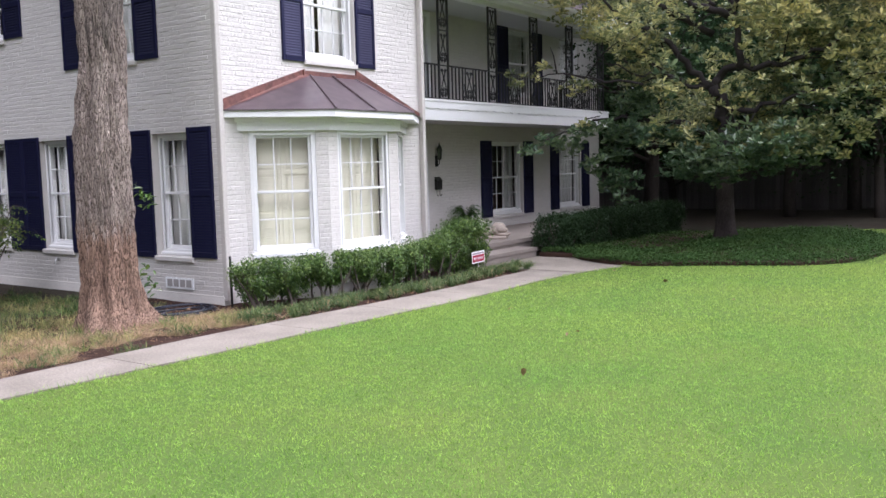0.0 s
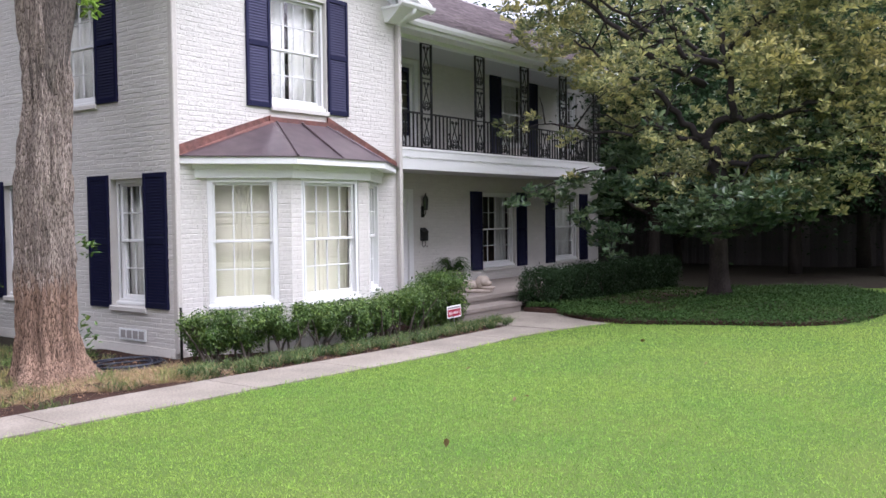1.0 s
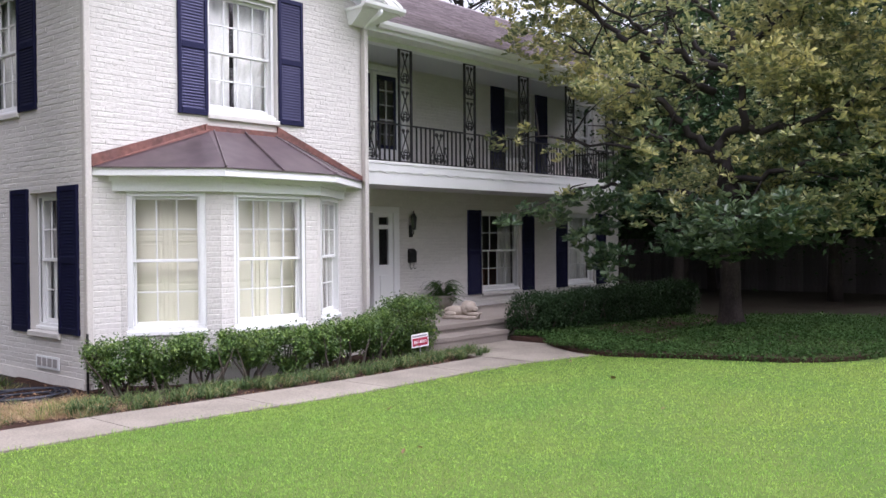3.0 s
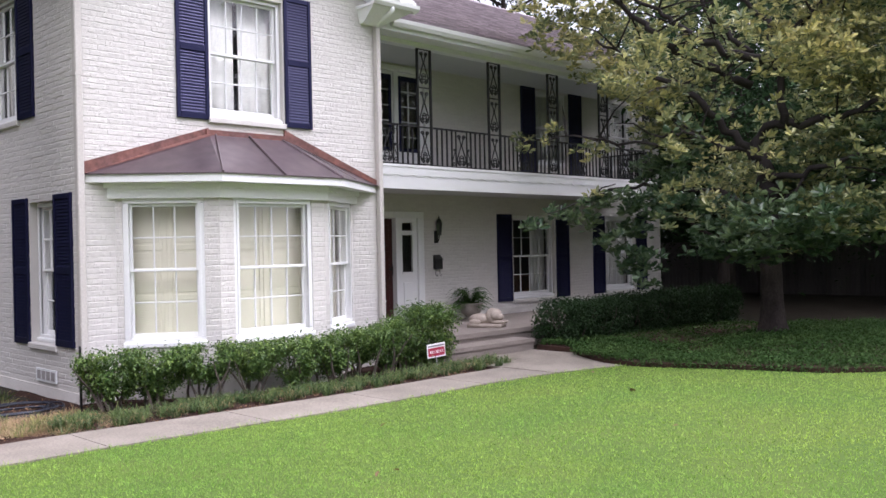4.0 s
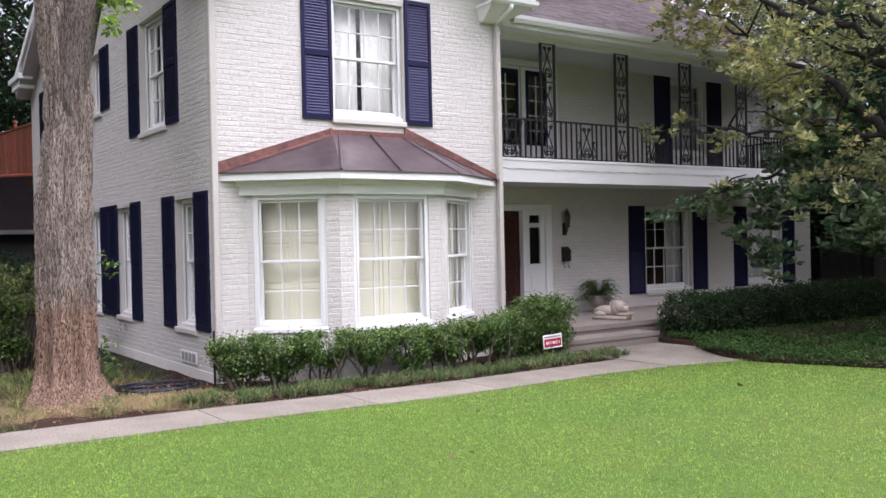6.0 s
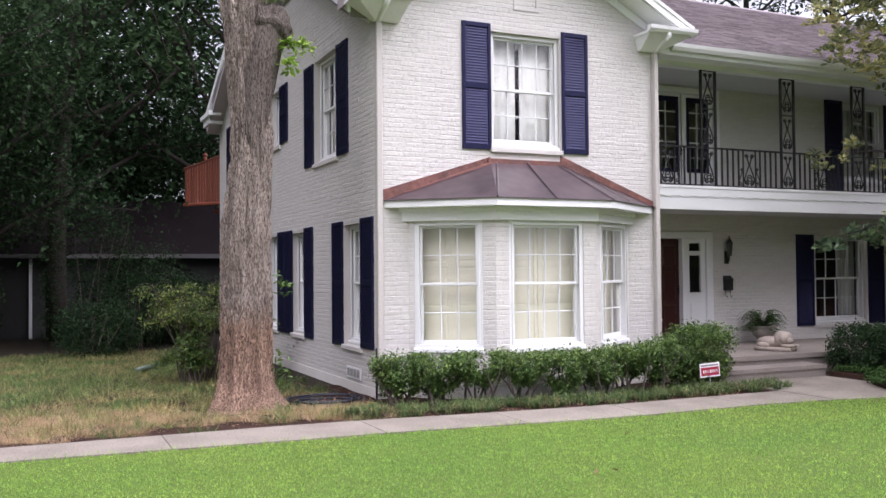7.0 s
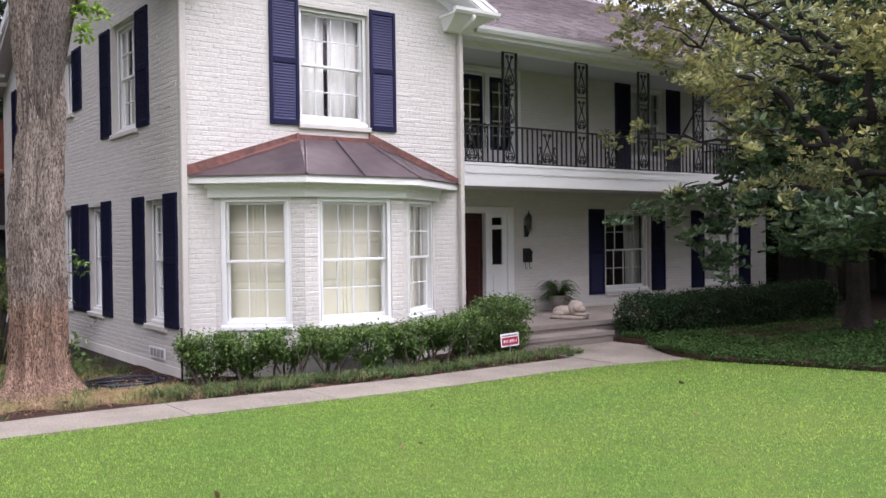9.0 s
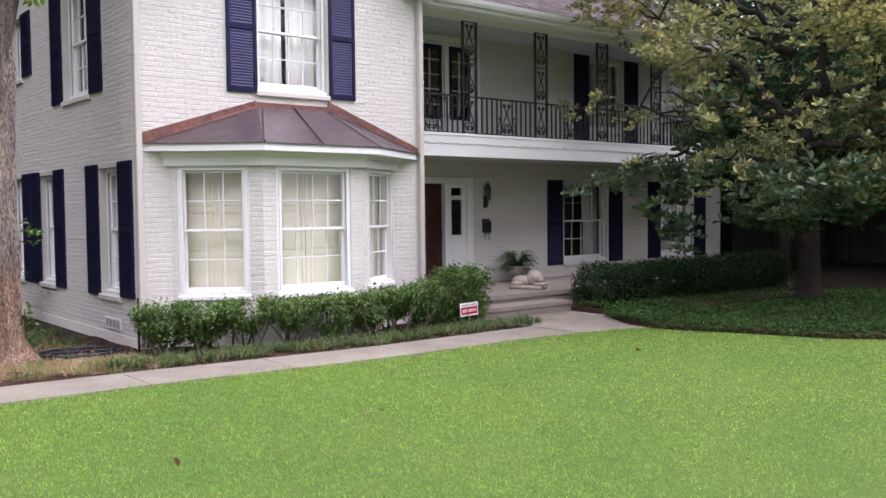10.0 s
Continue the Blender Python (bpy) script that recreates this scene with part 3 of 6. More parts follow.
for (p, q), hole, cols, lab in zip(zip(BAY, BAY[1:]), bay_holes, (3, 4, 3), ("angled", "middle", "angled")):
    (xa, ya), (xb, yb) = p, q
    run = math.hypot(xb - xa, yb - ya)
    m = Matrix.Translation((xa, ya, 0)) @ Matrix.Rotation(math.atan2(yb - ya, xb - xa), 4, "Z")
    bay_frames.append((m, run))
    brick_wall("wall", m, 0.0, run, 0.06, 2.5, [hole], 0.14, "painted brick bay face")
    window(at(m, (hole[0] + hole[1]) / 2, 0.565), hole[1] - hole[0], 1.935, cols, 2, sill=0.12, trim=0.075, label=f"white double-hung {lab} bay window")
    wall_core("foundation", m, -0.01, run + 0.01, -0.5, 0.06, [], 0.12, "painted bay foundation", MORTAR)
part("floor", Geo().prism([(x, y + 0.12, 0.1) for x, y in BAY], (0, 0, 0.08)), DARKROOM, house)

# bay cornice and copper roof
def offset(poly, d):
    """The bay outline moved out by d; its ends stay on the wall."""
    lines = []
    for (xa, ya), (xb, yb) in zip(poly, poly[1:]):
        n = Vector((yb - ya, xa - xb)).normalized()
        n = n if n.y < 0 else -n
        lines.append((Vector((xa, ya)) + n * d, Vector((xb - xa, yb - ya))))
    pts = [lines[0][0] + lines[0][1] * (-(lines[0][0].y) / lines[0][1].y)]
    for (a, u), (b, v) in zip(lines, lines[1:]):
        s = ((b - a).x * v.y - (b - a).y * v.x) / (u.x * v.y - u.y * v.x)
        pts.append(a + u * s)
    a, u = lines[-1]
    pts.append(a + u * (-(a.y) / u.y))
    return [(p.x, p.y) for p in pts]


def ring(poly, z0, z1):
    return [(x, y - 0.0, z0) for x, y in poly], (0, 0, z1 - z0)


o1, o2 = offset(BAY, 0.06), offset(BAY, 0.085)
EAVE = [(0.12, 0.0), (1.44, -1.03), (3.40, -1.03), (4.94, 0.0)]
part("bay_frieze", Geo().prism(*ring(o1, 2.49, 2.685)), WHITE, house, "white painted bay frieze")
scal = Geo()
for (xa, ya), (xb, yb) in zip(o2, o2[1:]):
    n, run = 60, math.hypot(xb - xa, yb - ya)
    m = Matrix.Translation((xa, ya, 0)) @ Matrix.Rotation(math.atan2(yb - ya, xb - xa), 4, "Z")
    top = [(run * i / n, 0, 2.685) for i in range(n + 1)]
    low = [(run * i / n, 0, 2.615 + 0.008 * math.sin(i / n * run / 0.21 * math.tau)) for i in range(n + 1)]
    v = top + low + [(x, 0.08, z) for x, _, z in top] + [(x, 0.08, z) for x, _, z in low]
    k = n + 1
    f = [(i, i + 1, k + i + 1, k + i) for i in range(n)] + [(k + i, k + i + 1, 3 * k + i + 1, 3 * k + i) for i in range(n)]
    scal.add(v, f, m)
part("bay_frieze", scal, WHITE, house, "white scalloped bay moulding")
part("bay_fascia", Geo().prism(*ring(EAVE, 2.685, 2.79)), WHITE, house, "white bay fascia board")
ridge_z = 3.42
TOP = [(1.86, -0.03, ridge_z), (3.13, -0.03, ridge_z)]
E3 = [(x, y - (0.02 if y < 0 else 0.02), 2.80) for x, y in EAVE]
E3[0], E3[3] = (0.10, -0.02, 2.795), (4.95, -0.02, 2.80)
g = Geo()
for quad in ([E3[0], E3[1], TOP[0]], [E3[1], E3[2], TOP[1], TOP[0]], [E3[2], E3[3], TOP[1]]):
    g.prism(quad, (0, 0, -0.015))
bay_roof = part("bay_roof", g, COPPER, house, "brown weathered copper bay roof")


def seam(p, q, r=0.018):
    p, q = Vector(p), Vector(q)
    return Geo().tube([p + Vector((0, 0, 0.008)), q + Vector((0, 0, 0.008))], r, 6)


for p, q in ((E3[1], (1.95, -0.06, ridge_z - 0.02)), ((2.40, E3[1][1], 2.80), (2.50, -0.05, ridge_z)), (E3[2], (3.07, -0.06, ridge_z - 0.02)), ((4.05, -0.56, 2.815), (3.27, -0.09, 3.335))):
    part("seam", seam(p, q), COPPER, bay_roof)
fl = Geo()
for a, b, dz in ((E3[0], TOP[0], 0.15), (TOP[1], E3[3], 0.15), ):
    fl.prism([(a[0], -0.028, a[2] - 0.01), (b[0], -0.028, b[2] - 0.01), (b[0], -0.028, b[2] + dz * 0.55), (a[0], -0.028, a[2] + dz)], (0, 0.024, 0))
for k, (a, b) in enumerate(((E3[0], TOP[0]), (TOP[1], E3[3]))):
    a, b = Vector(a), Vector(b)
    w = Vector((0.02, -0.10, -0.045)) if k == 0 else Vector((-0.02, -0.10, -0.045))
    fl.add([a + Vector((0, 0, 0.012)), b + Vector((0, 0, 0.012)), b + w * 0.9 + Vector((0, 0, 0.015)), a + w * 0.35 + Vector((0, 0, 0.014))], [(0, 1, 2, 3)])
fl.box(TOP[0][0] - 0.05, TOP[1][0] + 0.05, -0.06, -0.004, ridge_z - 0.03, ridge_z + 0.055)
part("flashing", fl, FLASH, bay_roof, "bright reddish copper flashing")

# ---- roofs ----
def shingled(name, origin, along, up, length, rise, label, exposure=0.145, clip=None):
    """A roof slope: a board with rows of lapped shingle tabs on it."""
    o, a, u = Vector(origin), Vector(along).normalized(), Vector(up).normalized()
    n = a.cross(u).normalized()
    n = n if n.z > 0 else -n
    v, q, r = [], [], random.Random(5)
    rows = int(rise / exposure) + 1
    for j in range(rows):
        s0, s1 = j * exposure, min((j + 1) * exposure + 0.03, rise)
        x = -r.uniform(0, 0.3)
        while x < length:
            w = r.choice((0.16, 0.24, 0.33, 0.33))
            x0, x1 = max(x, 0), min(x + w - 0.006, length)
            x += w
            if x1 - x0 < 0.02:
                continue
            if clip and not clip(o + a * (x0 + x1) / 2 + u * s0):
                continue
            lift = 0.026 + r.uniform(0, 0.004)
            p0, p1 = o + a * x0 + u * s0, o + a * x1 + u * s0
            t0, t1 = o + a * x0 + u * s1, o + a * x1 + u * s1
            k = len(v)
            v += [p0 + n * (lift - 0.016), p1 + n * (lift - 0.016), p1 + n * lift, p0 + n * lift, t1 + n * 0.004, t0 + n * 0.004]
            q += [(k, k + 1, k + 2, k + 3), (k + 3, k + 2, k + 4, k + 5)]
    return cloud(name, np.array([tuple(p) for p in v]), np.array(q), SHINGLE, house, label)


RIDGE_Y, RIDGE_Z, EAVE_Y, EAVE_Z = 6.1, 8.68, 0.15, 5.61
slope_len = math.hypot(RIDGE_Y - EAVE_Y, RIDGE_Z - EAVE_Z)
up_dir = (0, RIDGE_Y - EAVE_Y, RIDGE_Z - EAVE_Z)
g = Geo()
g.prism([(-0.33, EAVE_Y, EAVE_Z), (-0.33, RIDGE_Y, RIDGE_Z), (-0.33, RIDGE_Y, RIDGE_Z - 0.14), (-0.33, EAVE_Y, EAVE_Z - 0.14)], (15.03, 0, 0))
FAR_Y = 1.62
far_z = EAVE_Z + (FAR_Y - EAVE_Y) * (RIDGE_Z - EAVE_Z) / (RIDGE_Y - EAVE_Y)
g.prism([(14.701, FAR_Y, far_z), (14.701, RIDGE_Y, RIDGE_Z), (14.701, RIDGE_Y, RIDGE_Z - 0.14), (14.701, FAR_Y, far_z - 0.14)], (2.82, 0, 0))
part("rake_board", Geo().prism([(14.702, EAVE_Y + 0.02, EAVE_Z - 0.02), (14.702, 2.09, EAVE_Z + 0.98), (14.702, 2.09, 5.40), (14.702, EAVE_Y + 0.02, 5.40)], (0.03, 0, 0)), CREAM, house, "cream board closing the balcony roof's end")
part("cornice", Geo().box(14.74, 17.4, FAR_Y + 0.03, 2.08, far_z - 0.34, far_z - 0.15).box(14.74, 17.4, 2.02, 2.085, far_z - 0.75, far_z - 0.341), CREAM, house, "cream boxed cornice at the far end")
g.prism([(-0.33, 12.05, EAVE_Z), (-0.33, RIDGE_Y, RIDGE_Z), (-0.33, RIDGE_Y, RIDGE_Z - 0.14), (-0.33, 12.05, EAVE_Z - 0.14)], (17.85, 0, 0))
for x in (-0.42, 5.42):
    g.prism([(x, -0.42, 5.77), (2.5, -0.42, 7.31), (2.5, 3.43, 7.31), (x, 0.45, 5.77)], (0, 0, -0.14))
part("roof", g, SHINGLE, house, "brown shingled roof")
main_z = lambda y: EAVE_Z + (y - EAVE_Y) * (RIDGE_Z - EAVE_Z) / (RIDGE_Y - EAVE_Y)  # noqa: E731
wing_z = lambda x: 7.31 - abs(x - 2.5) * 0.5274  # noqa: E731
tagged(shingled("roof_shingles", (-0.33, EAVE_Y, EAVE_Z), (1, 0, 0), up_dir, 17.85, slope_len, "brown asphalt shingles",
                clip=lambda p: not (-0.4 < p.x < 5.4 and wing_z(p.x) > p.z + 0.05) and (p.x < 14.68 or p.y > FAR_Y)), kind="stuff")
for sgn, x0 in ((1, -0.42), (-1, 5.42)):
    tagged(shingled("roof_shingles", (x0, -0.42, 5.77), (0, 1, 0), (sgn * 2.92, 0, 1.54), 4.1, math.hypot(2.92, 1.54), "brown asphalt shingles",
                    clip=lambda p: main_z(p.y) < p.z + 0.03), kind="stuff")
part("ridge_cap", Geo().tube([(-0.33, RIDGE_Y, RIDGE_Z + 0.01), (17.5, RIDGE_Y, RIDGE_Z + 0.01)], 0.05, 6), SHINGLE, house)

# gable rakes: fascia, soffit, frieze
for s in (1, -1):
    X = lambda d: 2.5 + s * d  # noqa: E731
    g = Geo()
    g.prism([(X(2.96), -0.46, 5.75), (X(0), -0.46, 7.315), (X(0), -0.46, 7.165), (X(2.96), -0.46, 5.59)], (0, 0.035, 0))
    g.prism([(X(2.98), -0.475, 5.77), (X(0), -0.475, 7.335), (X(0), -0.475, 7.275), (X(2.98), -0.475, 5.705)], (0, 0.014, 0))
    part("rake_board", g, WHITE, house, "white moulded rake board")
    g = Geo().prism([(X(2.9), -0.42, 5.63), (X(0), -0.42, 7.16), (X(0), -0.42, 7.14), (X(2.9), -0.42, 5.61)], (0, 0.44, 0))
    g.prism([(X(2.5), -0.03, 5.80), (X(0), -0.03, 7.135), (X(0), -0.03, 6.99), (X(2.5), -0.03, 5.66)], (0, 0.045, 0))
    part("rake_soffit", g, CREAM, house, "cream painted rake soffit and frieze")
    # boxed eave return, its gutter and downspout
    g = Geo()
    top = [(X(2.10), -0.41, 5.615), (X(2.92), -0.41, 5.615), (X(2.92), 0.02, 5.615), (X(2.10), 0.02, 5.615)]
    foot_ = [(X(2.16), -0.09, 5.40), (X(2.54), -0.09, 5.40), (X(2.54), 0.02, 5.40), (X(2.16), 0.02, 5.40)]
    g.add(top + foot_, [(0, 1, 2, 3), (4, 5, 6, 7)] + [(k, (k + 1) % 4, 4 + (k + 1) % 4, 4 + k) for k in range(4)])
    xa, xb = sorted((X(2.08), X(2.94)))
    g.box(xa, xb, -0.425, 0.1, 5.617, 5.66)
    part("eave_return", g, CREAM, house, "boxed eave return")
    xa, xb = sorted((X(2.05), X(3.02)))
    part("gutter", Geo().prism([(xa, -0.52, 5.725), (xa, -0.42, 5.725), (xa, -0.42, 5.625), (xa, -0.475, 5.625), (xa, -0.51, 5.67)], (xb - xa, 0, 0)), WHITE, house, "white metal gutter")
    xd = X(2.47)
    part("downspout", Geo().tube([(xd, -0.445, 5.66), (xd, -0.445, 5.58), (xd, -0.35, 5.53), (xd, -0.13, 5.45), (xd, -0.055, 5.37)], 0.042, 10), CREAM, house, "curved downspout elbow", smooth=True)
    g = Geo().box(xd - 0.045, xd + 0.045, -0.10, -0.012, 0.0, 5.38, c=0.012)
    for z in (0.9, 2.4, 4.0):
        g.box(xd - 0.05, xd + 0.05, -0.105, -0.01, z, z + 0.03)
    part("downspout", g, DOWNPIPE, house, "beige painted metal downspout")
# bricked-in niche outline in the gable
g = Geo().box(2.30, 2.313, -0.009, 0.012, 5.84, 6.75).box(2.70, 2.716, -0.010, 0.012, 5.9, 6.75).box(2.30, 2.76, -0.011, 0.012, 5.822, 5.84)
part("niche", g, VENT, house, "grey joint round a bricked-in niche")
# side gable: rake boards, louvre, far return
for s in (1, -1):
    Y = lambda d: RIDGE_Y - s * d  # noqa: E731
    e = 0 if s > 0 else 0.25
    g = Geo().prism([(-0.37, Y(6.0), 5.70 + e), (-0.37, Y(0), 8.69), (-0.37, Y(0), 8.51), (-0.37, Y(6.0), 5.52 + e)], (0.035, 0, 0))
    g.prism([(-0.34, Y(5.9), 5.60 + e), (-0.34, Y(0), 8.42), (-0.34, Y(0), 8.40), (-0.34, Y(5.9), 5.58 + e)], (0.35, 0, 0))
    g.prism([(-0.03, Y(5.9), 5.58 + e), (-0.03, Y(0), 8.40), (-0.03, Y(0), 8.24), (-0.03, Y(5.9), 5.42 + e)], (0.04, 0, 0))
    part("rake_board", g, CREAM, house, "cream side rake board")
g = Geo().box(-0.36, 0.3, 11.5, 12.4, 5.68, 5.85).box(-0.42, -0.1, 11.2, 12.5, 5.85, 5.97)
part("eave_return", g, CREAM, house, "boxed rear eave return")
lv = Geo()
for k in range(10):
    z = 7.08 + 0.10 * k
    half = (8.16 - z) / 0.478
    lv.prism([(-0.03, 6.1 - half, z), (-0.05, 6.1 - half, z - 0.02), (0.01, 6.1 - half, z + 0.07)], (0, 2 * half, 0))
part("louvre", lv, VENT, house, "painted louvred gable vent")
# foundation vents
for yy in (0.98,):
    vt = part("foundation_vent", Geo().box(-0.028, -0.012, yy - 0.33, yy + 0.33, 0.12, 0.29), CREAM, house, "painted foundation vent")
    for k in range(4):
        part("slot", Geo().box(-0.034, -0.0285, yy - 0.29 + 0.15 * k, yy - 0.17 + 0.15 * k, 0.15, 0.265), VENT, vt)

# ---- porch and balcony ----
part("gutter", Geo().prism([(5.45, 0.02, 5.64), (5.45, 0.14, 5.64), (5.45, 0.14, 5.52), (5.45, 0.07, 5.52), (5.45, 0.035, 5.58)], (9.3, 0, 0)), WHITE, house, "white metal gutter")
part("porch_beam", Geo().box(5.06, 14.6, 0.56, 0.74, 5.385, 5.60), CREAM, house, "cream porch beam")
part("fascia", Geo().box(5.06, 14.7, 0.142, 0.17, 5.45, 5.56), CREAM, house, "cream eave fascia")
part("porch_soffit", Geo().prism([(5.06, 0.171, 5.46), (5.06, 0.559, 5.47), (5.06, 0.559, 5.53), (5.06, 0.171, 5.50)], (9.64, 0, 0)), CREAM, house, "cream porch soffit")
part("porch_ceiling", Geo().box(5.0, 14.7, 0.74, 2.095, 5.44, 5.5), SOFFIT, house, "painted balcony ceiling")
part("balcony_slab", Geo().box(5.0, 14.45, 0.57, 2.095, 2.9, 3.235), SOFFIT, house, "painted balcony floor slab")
part("balcony_fascia", Geo().box(5.06, 14.47, 0.52, 0.566, 2.82, 3.245), WHITE, house, "white balcony fascia board")
part("balcony_fascia", Geo().box(14.45, 14.49, 0.567, 2.095, 2.82, 3.245), WHITE, house, "white balcony end board")
part("balcony_fascia", Geo().box(5.06, 14.50, 0.495, 0.519, 3.202, 3.25), WHITE, house, "white balcony edge moulding")
wave = Geo()
n, x0, run = 560, 5.06, 9.415
top = [(x0 + run * i / n, 0.505, 3.20) for i in range(n + 1)]
low = [(x0 + run * i / n, 0.505, 3.055 + 0.014 * math.sin(run * i / n / 0.36 * math.tau)) for i in range(n + 1)]
v = top + low + [(x, 0.521, z) for x, _, z in low]
k = n + 1
wave.add(v, [(i, i + 1, k + i + 1, k + i) for i in range(n)] + [(k + i, k + i + 1, 2 * k + i + 1, 2 * k + i) for i in range(n)])
part("balcony_fascia", wave, WHITE, house, "white board with a wavy edge")
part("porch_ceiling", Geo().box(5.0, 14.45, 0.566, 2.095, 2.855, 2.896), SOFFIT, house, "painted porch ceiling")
porch = thing("porch_floor", "grey-brown concrete porch floor with two broad steps", "porch", kind="structure")
part("floor", Geo().box(5.02, 14.2, -0.32, 2.078, -0.4, 0.25).box(5.02, 14.22, -0.35, -0.32, 0.17, 0.252), PORCHFLOOR, porch)
part("step", Geo().box(5.05, 7.94, -0.80, -0.321, -0.4, 0.095).box(5.05, 7.955, -0.82, -0.80, 0.03, 0.097), PORCHFLOOR, porch)

# front door with sidelights
door = part("front_door", Geo().box(6.37, 7.25, 2.19, 2.235, 0.40, 2.36), DOORWOOD, house, "dark red mahogany panelled front door")
for x in (6.45, 6.86):
    for z0, z1 in ((0.52, 1.05), (1.15, 1.72), (1.82, 2.24)):
        part("door_panel", Geo().box(x, x + 0.30, 2.172, 2.19, z0, z1, c=0.017), DOORWOOD, door)
part("handle", Geo().tube([(7.19, 2.13, 1.22), (7.19, 2.12, 1.28), (7.19, 2.12, 1.42), (7.19, 2.14, 1.46)], 0.011, 8).lathe([(0.03, 0), (0.03, 0.02)], 12, Matrix.Translation((7.19, 2.19, 1.36)) @ Matrix.Rotation(radians(90), 4, "X")), IRON, door, "dark metal door handle")
g = Geo().box(6.18, 6.37, 2.07, 2.3, 0.24, 2.50, c=0.008).box(7.25, 7.30, 2.07, 2.3, 0.24, 2.37, c=0.008).box(7.86, 8.03, 2.07, 2.3, 0.24, 2.37, c=0.008).box(6.37, 8.03, 2.069, 2.3, 2.37, 2.50, c=0.008).box(6.37, 7.25, 2.04, 2.3, 0.24, 0.40)
dfr = part("door_frame", g, WHITE, house, "white door frame")
g = Geo()
for x0, x1, z0, z1 in ((7.30, 7.46, 0.24, 2.37), (7.74, 7.86, 0.24, 2.37), (7.46, 7.74, 0.24, 1.29), (7.46, 7.74, 2.06, 2.12), (7.46, 7.74, 2.28, 2.37)):
    g.box(x0, x1, 2.12, 2.17, z0, z1)
g.box(7.47, 7.73, 2.105, 2.12, 0.55, 1.08, c=0.014).box(7.44, 7.76, 2.11, 2.121, 1.26, 1.29).box(7.44, 7.76, 2.11, 2.121, 2.03, 2.06)
part("sidelight", g, WHITE, dfr, "white sidelight panel")
for z0, z1 in ((1.29, 2.06), (2.12, 2.28)):
    p = part("pane", Geo().box(7.46, 7.74, 2.14, 2.146, z0, z1), GLASS, dfr)
    p.visible_shadow = False
g = Geo()
for k in range(4):
    xx = 7.50 + 0.067 * k
    g.tube([(xx + 0.02 * math.sin(i * 0.9 + k), 2.137, 1.29 + 0.77 * i / 10) for i in range(11)], 0.004, 5)
part("leading", g, IRON, dfr, "leaded tracery")
part("latch", Geo().box(7.285, 7.30, 2.10, 2.12, 1.42, 1.50), IRON, dfr)
part("room_back", Geo().box(5.9, 9.2, 3.6, 3.7, 0.2, 2.8), DARKROOM, house)

# balcony french doors
fd = part("balcony_doors", Geo().box(6.02, 8.13, 2.069, 2.3, 5.29, 5.40, c=0.008), WHITE, house, "white french doors onto the balcony")
for xa, xb in ((5.90, 6.02), (8.13, 8.26)):
    part("jamb", Geo().box(xa, xb, 2.07, 2.3, 3.24, 5.40, c=0.008), WHITE, fd)
for xa, xb in ((6.03, 7.30), (7.335, 8.12)):
    gx0, gx1 = (6.62, 7.26) if xa < 7 else (7.45, 8.02)
    g = Geo().box(xa, gx0, 2.14, 2.18, 3.26, 5.28).box(gx1, xb, 2.14, 2.18, 3.26, 5.28).box(gx0, gx1, 2.14, 2.18, 3.26, 3.70).box(gx0, gx1, 2.14, 2.18, 5.22, 5.28)
    lf = part("door_leaf", g, WHITE, fd)
    g = Geo()
    for i in range(1, 2):
        x = gx0 + (gx1 - gx0) * i / 2
        g.box(x - 0.011, x + 0.011, 2.145, 2.175, 3.70, 5.22)
    for j in range(1, 5):
        z = 3.70 + 1.52 * j / 5
        g.box(gx0, gx1, 2.146, 2.174, z - 0.011, z + 0.011)
    part("glazing_bar", g, SOFFIT, lf)
    f4 = Geo().box(gx0, gx0 + 0.07, 2.134, 2.152, 3.70, 5.22).box(gx1 - 0.07, gx1, 2.134, 2.152, 3.70, 5.22).box(gx0 + 0.07, gx1 - 0.07, 2.134, 2.152, 5.12, 5.22).box(gx0 + 0.07, gx1 - 0.07, 2.134, 2.152, 3.70, 3.78)
    part("sash_frame", f4, NAVY, lf, "navy painted door sash")
    p = part("pane", Geo().box(gx0, gx1, 2.158, 2.163, 3.70, 5.22), GLASS, lf)
    p.visible_shadow = False
part("lever", Geo().tube([(7.31, 2.14, 4.15), (7.31, 2.09, 4.15), (7.25, 2.085, 4.15)], 0.011, 8).box(7.295, 7.325, 2.128, 2.14, 4.05, 4.25), IRON, fd, "dark lever handle")


# ---- ironwork ----
def scroll(cx, cz, r, start, turn, n=16):
    """A flat spiral in the x-z plane."""
    pts = []
    for i in range(n + 1):
        t = i / n
        a = start + turn * t
        rr = r * (1 - 0.82 * t)
        pts.append((cx + rr * math.cos(a), 0, cz + rr * math.sin(a)))
    return pts


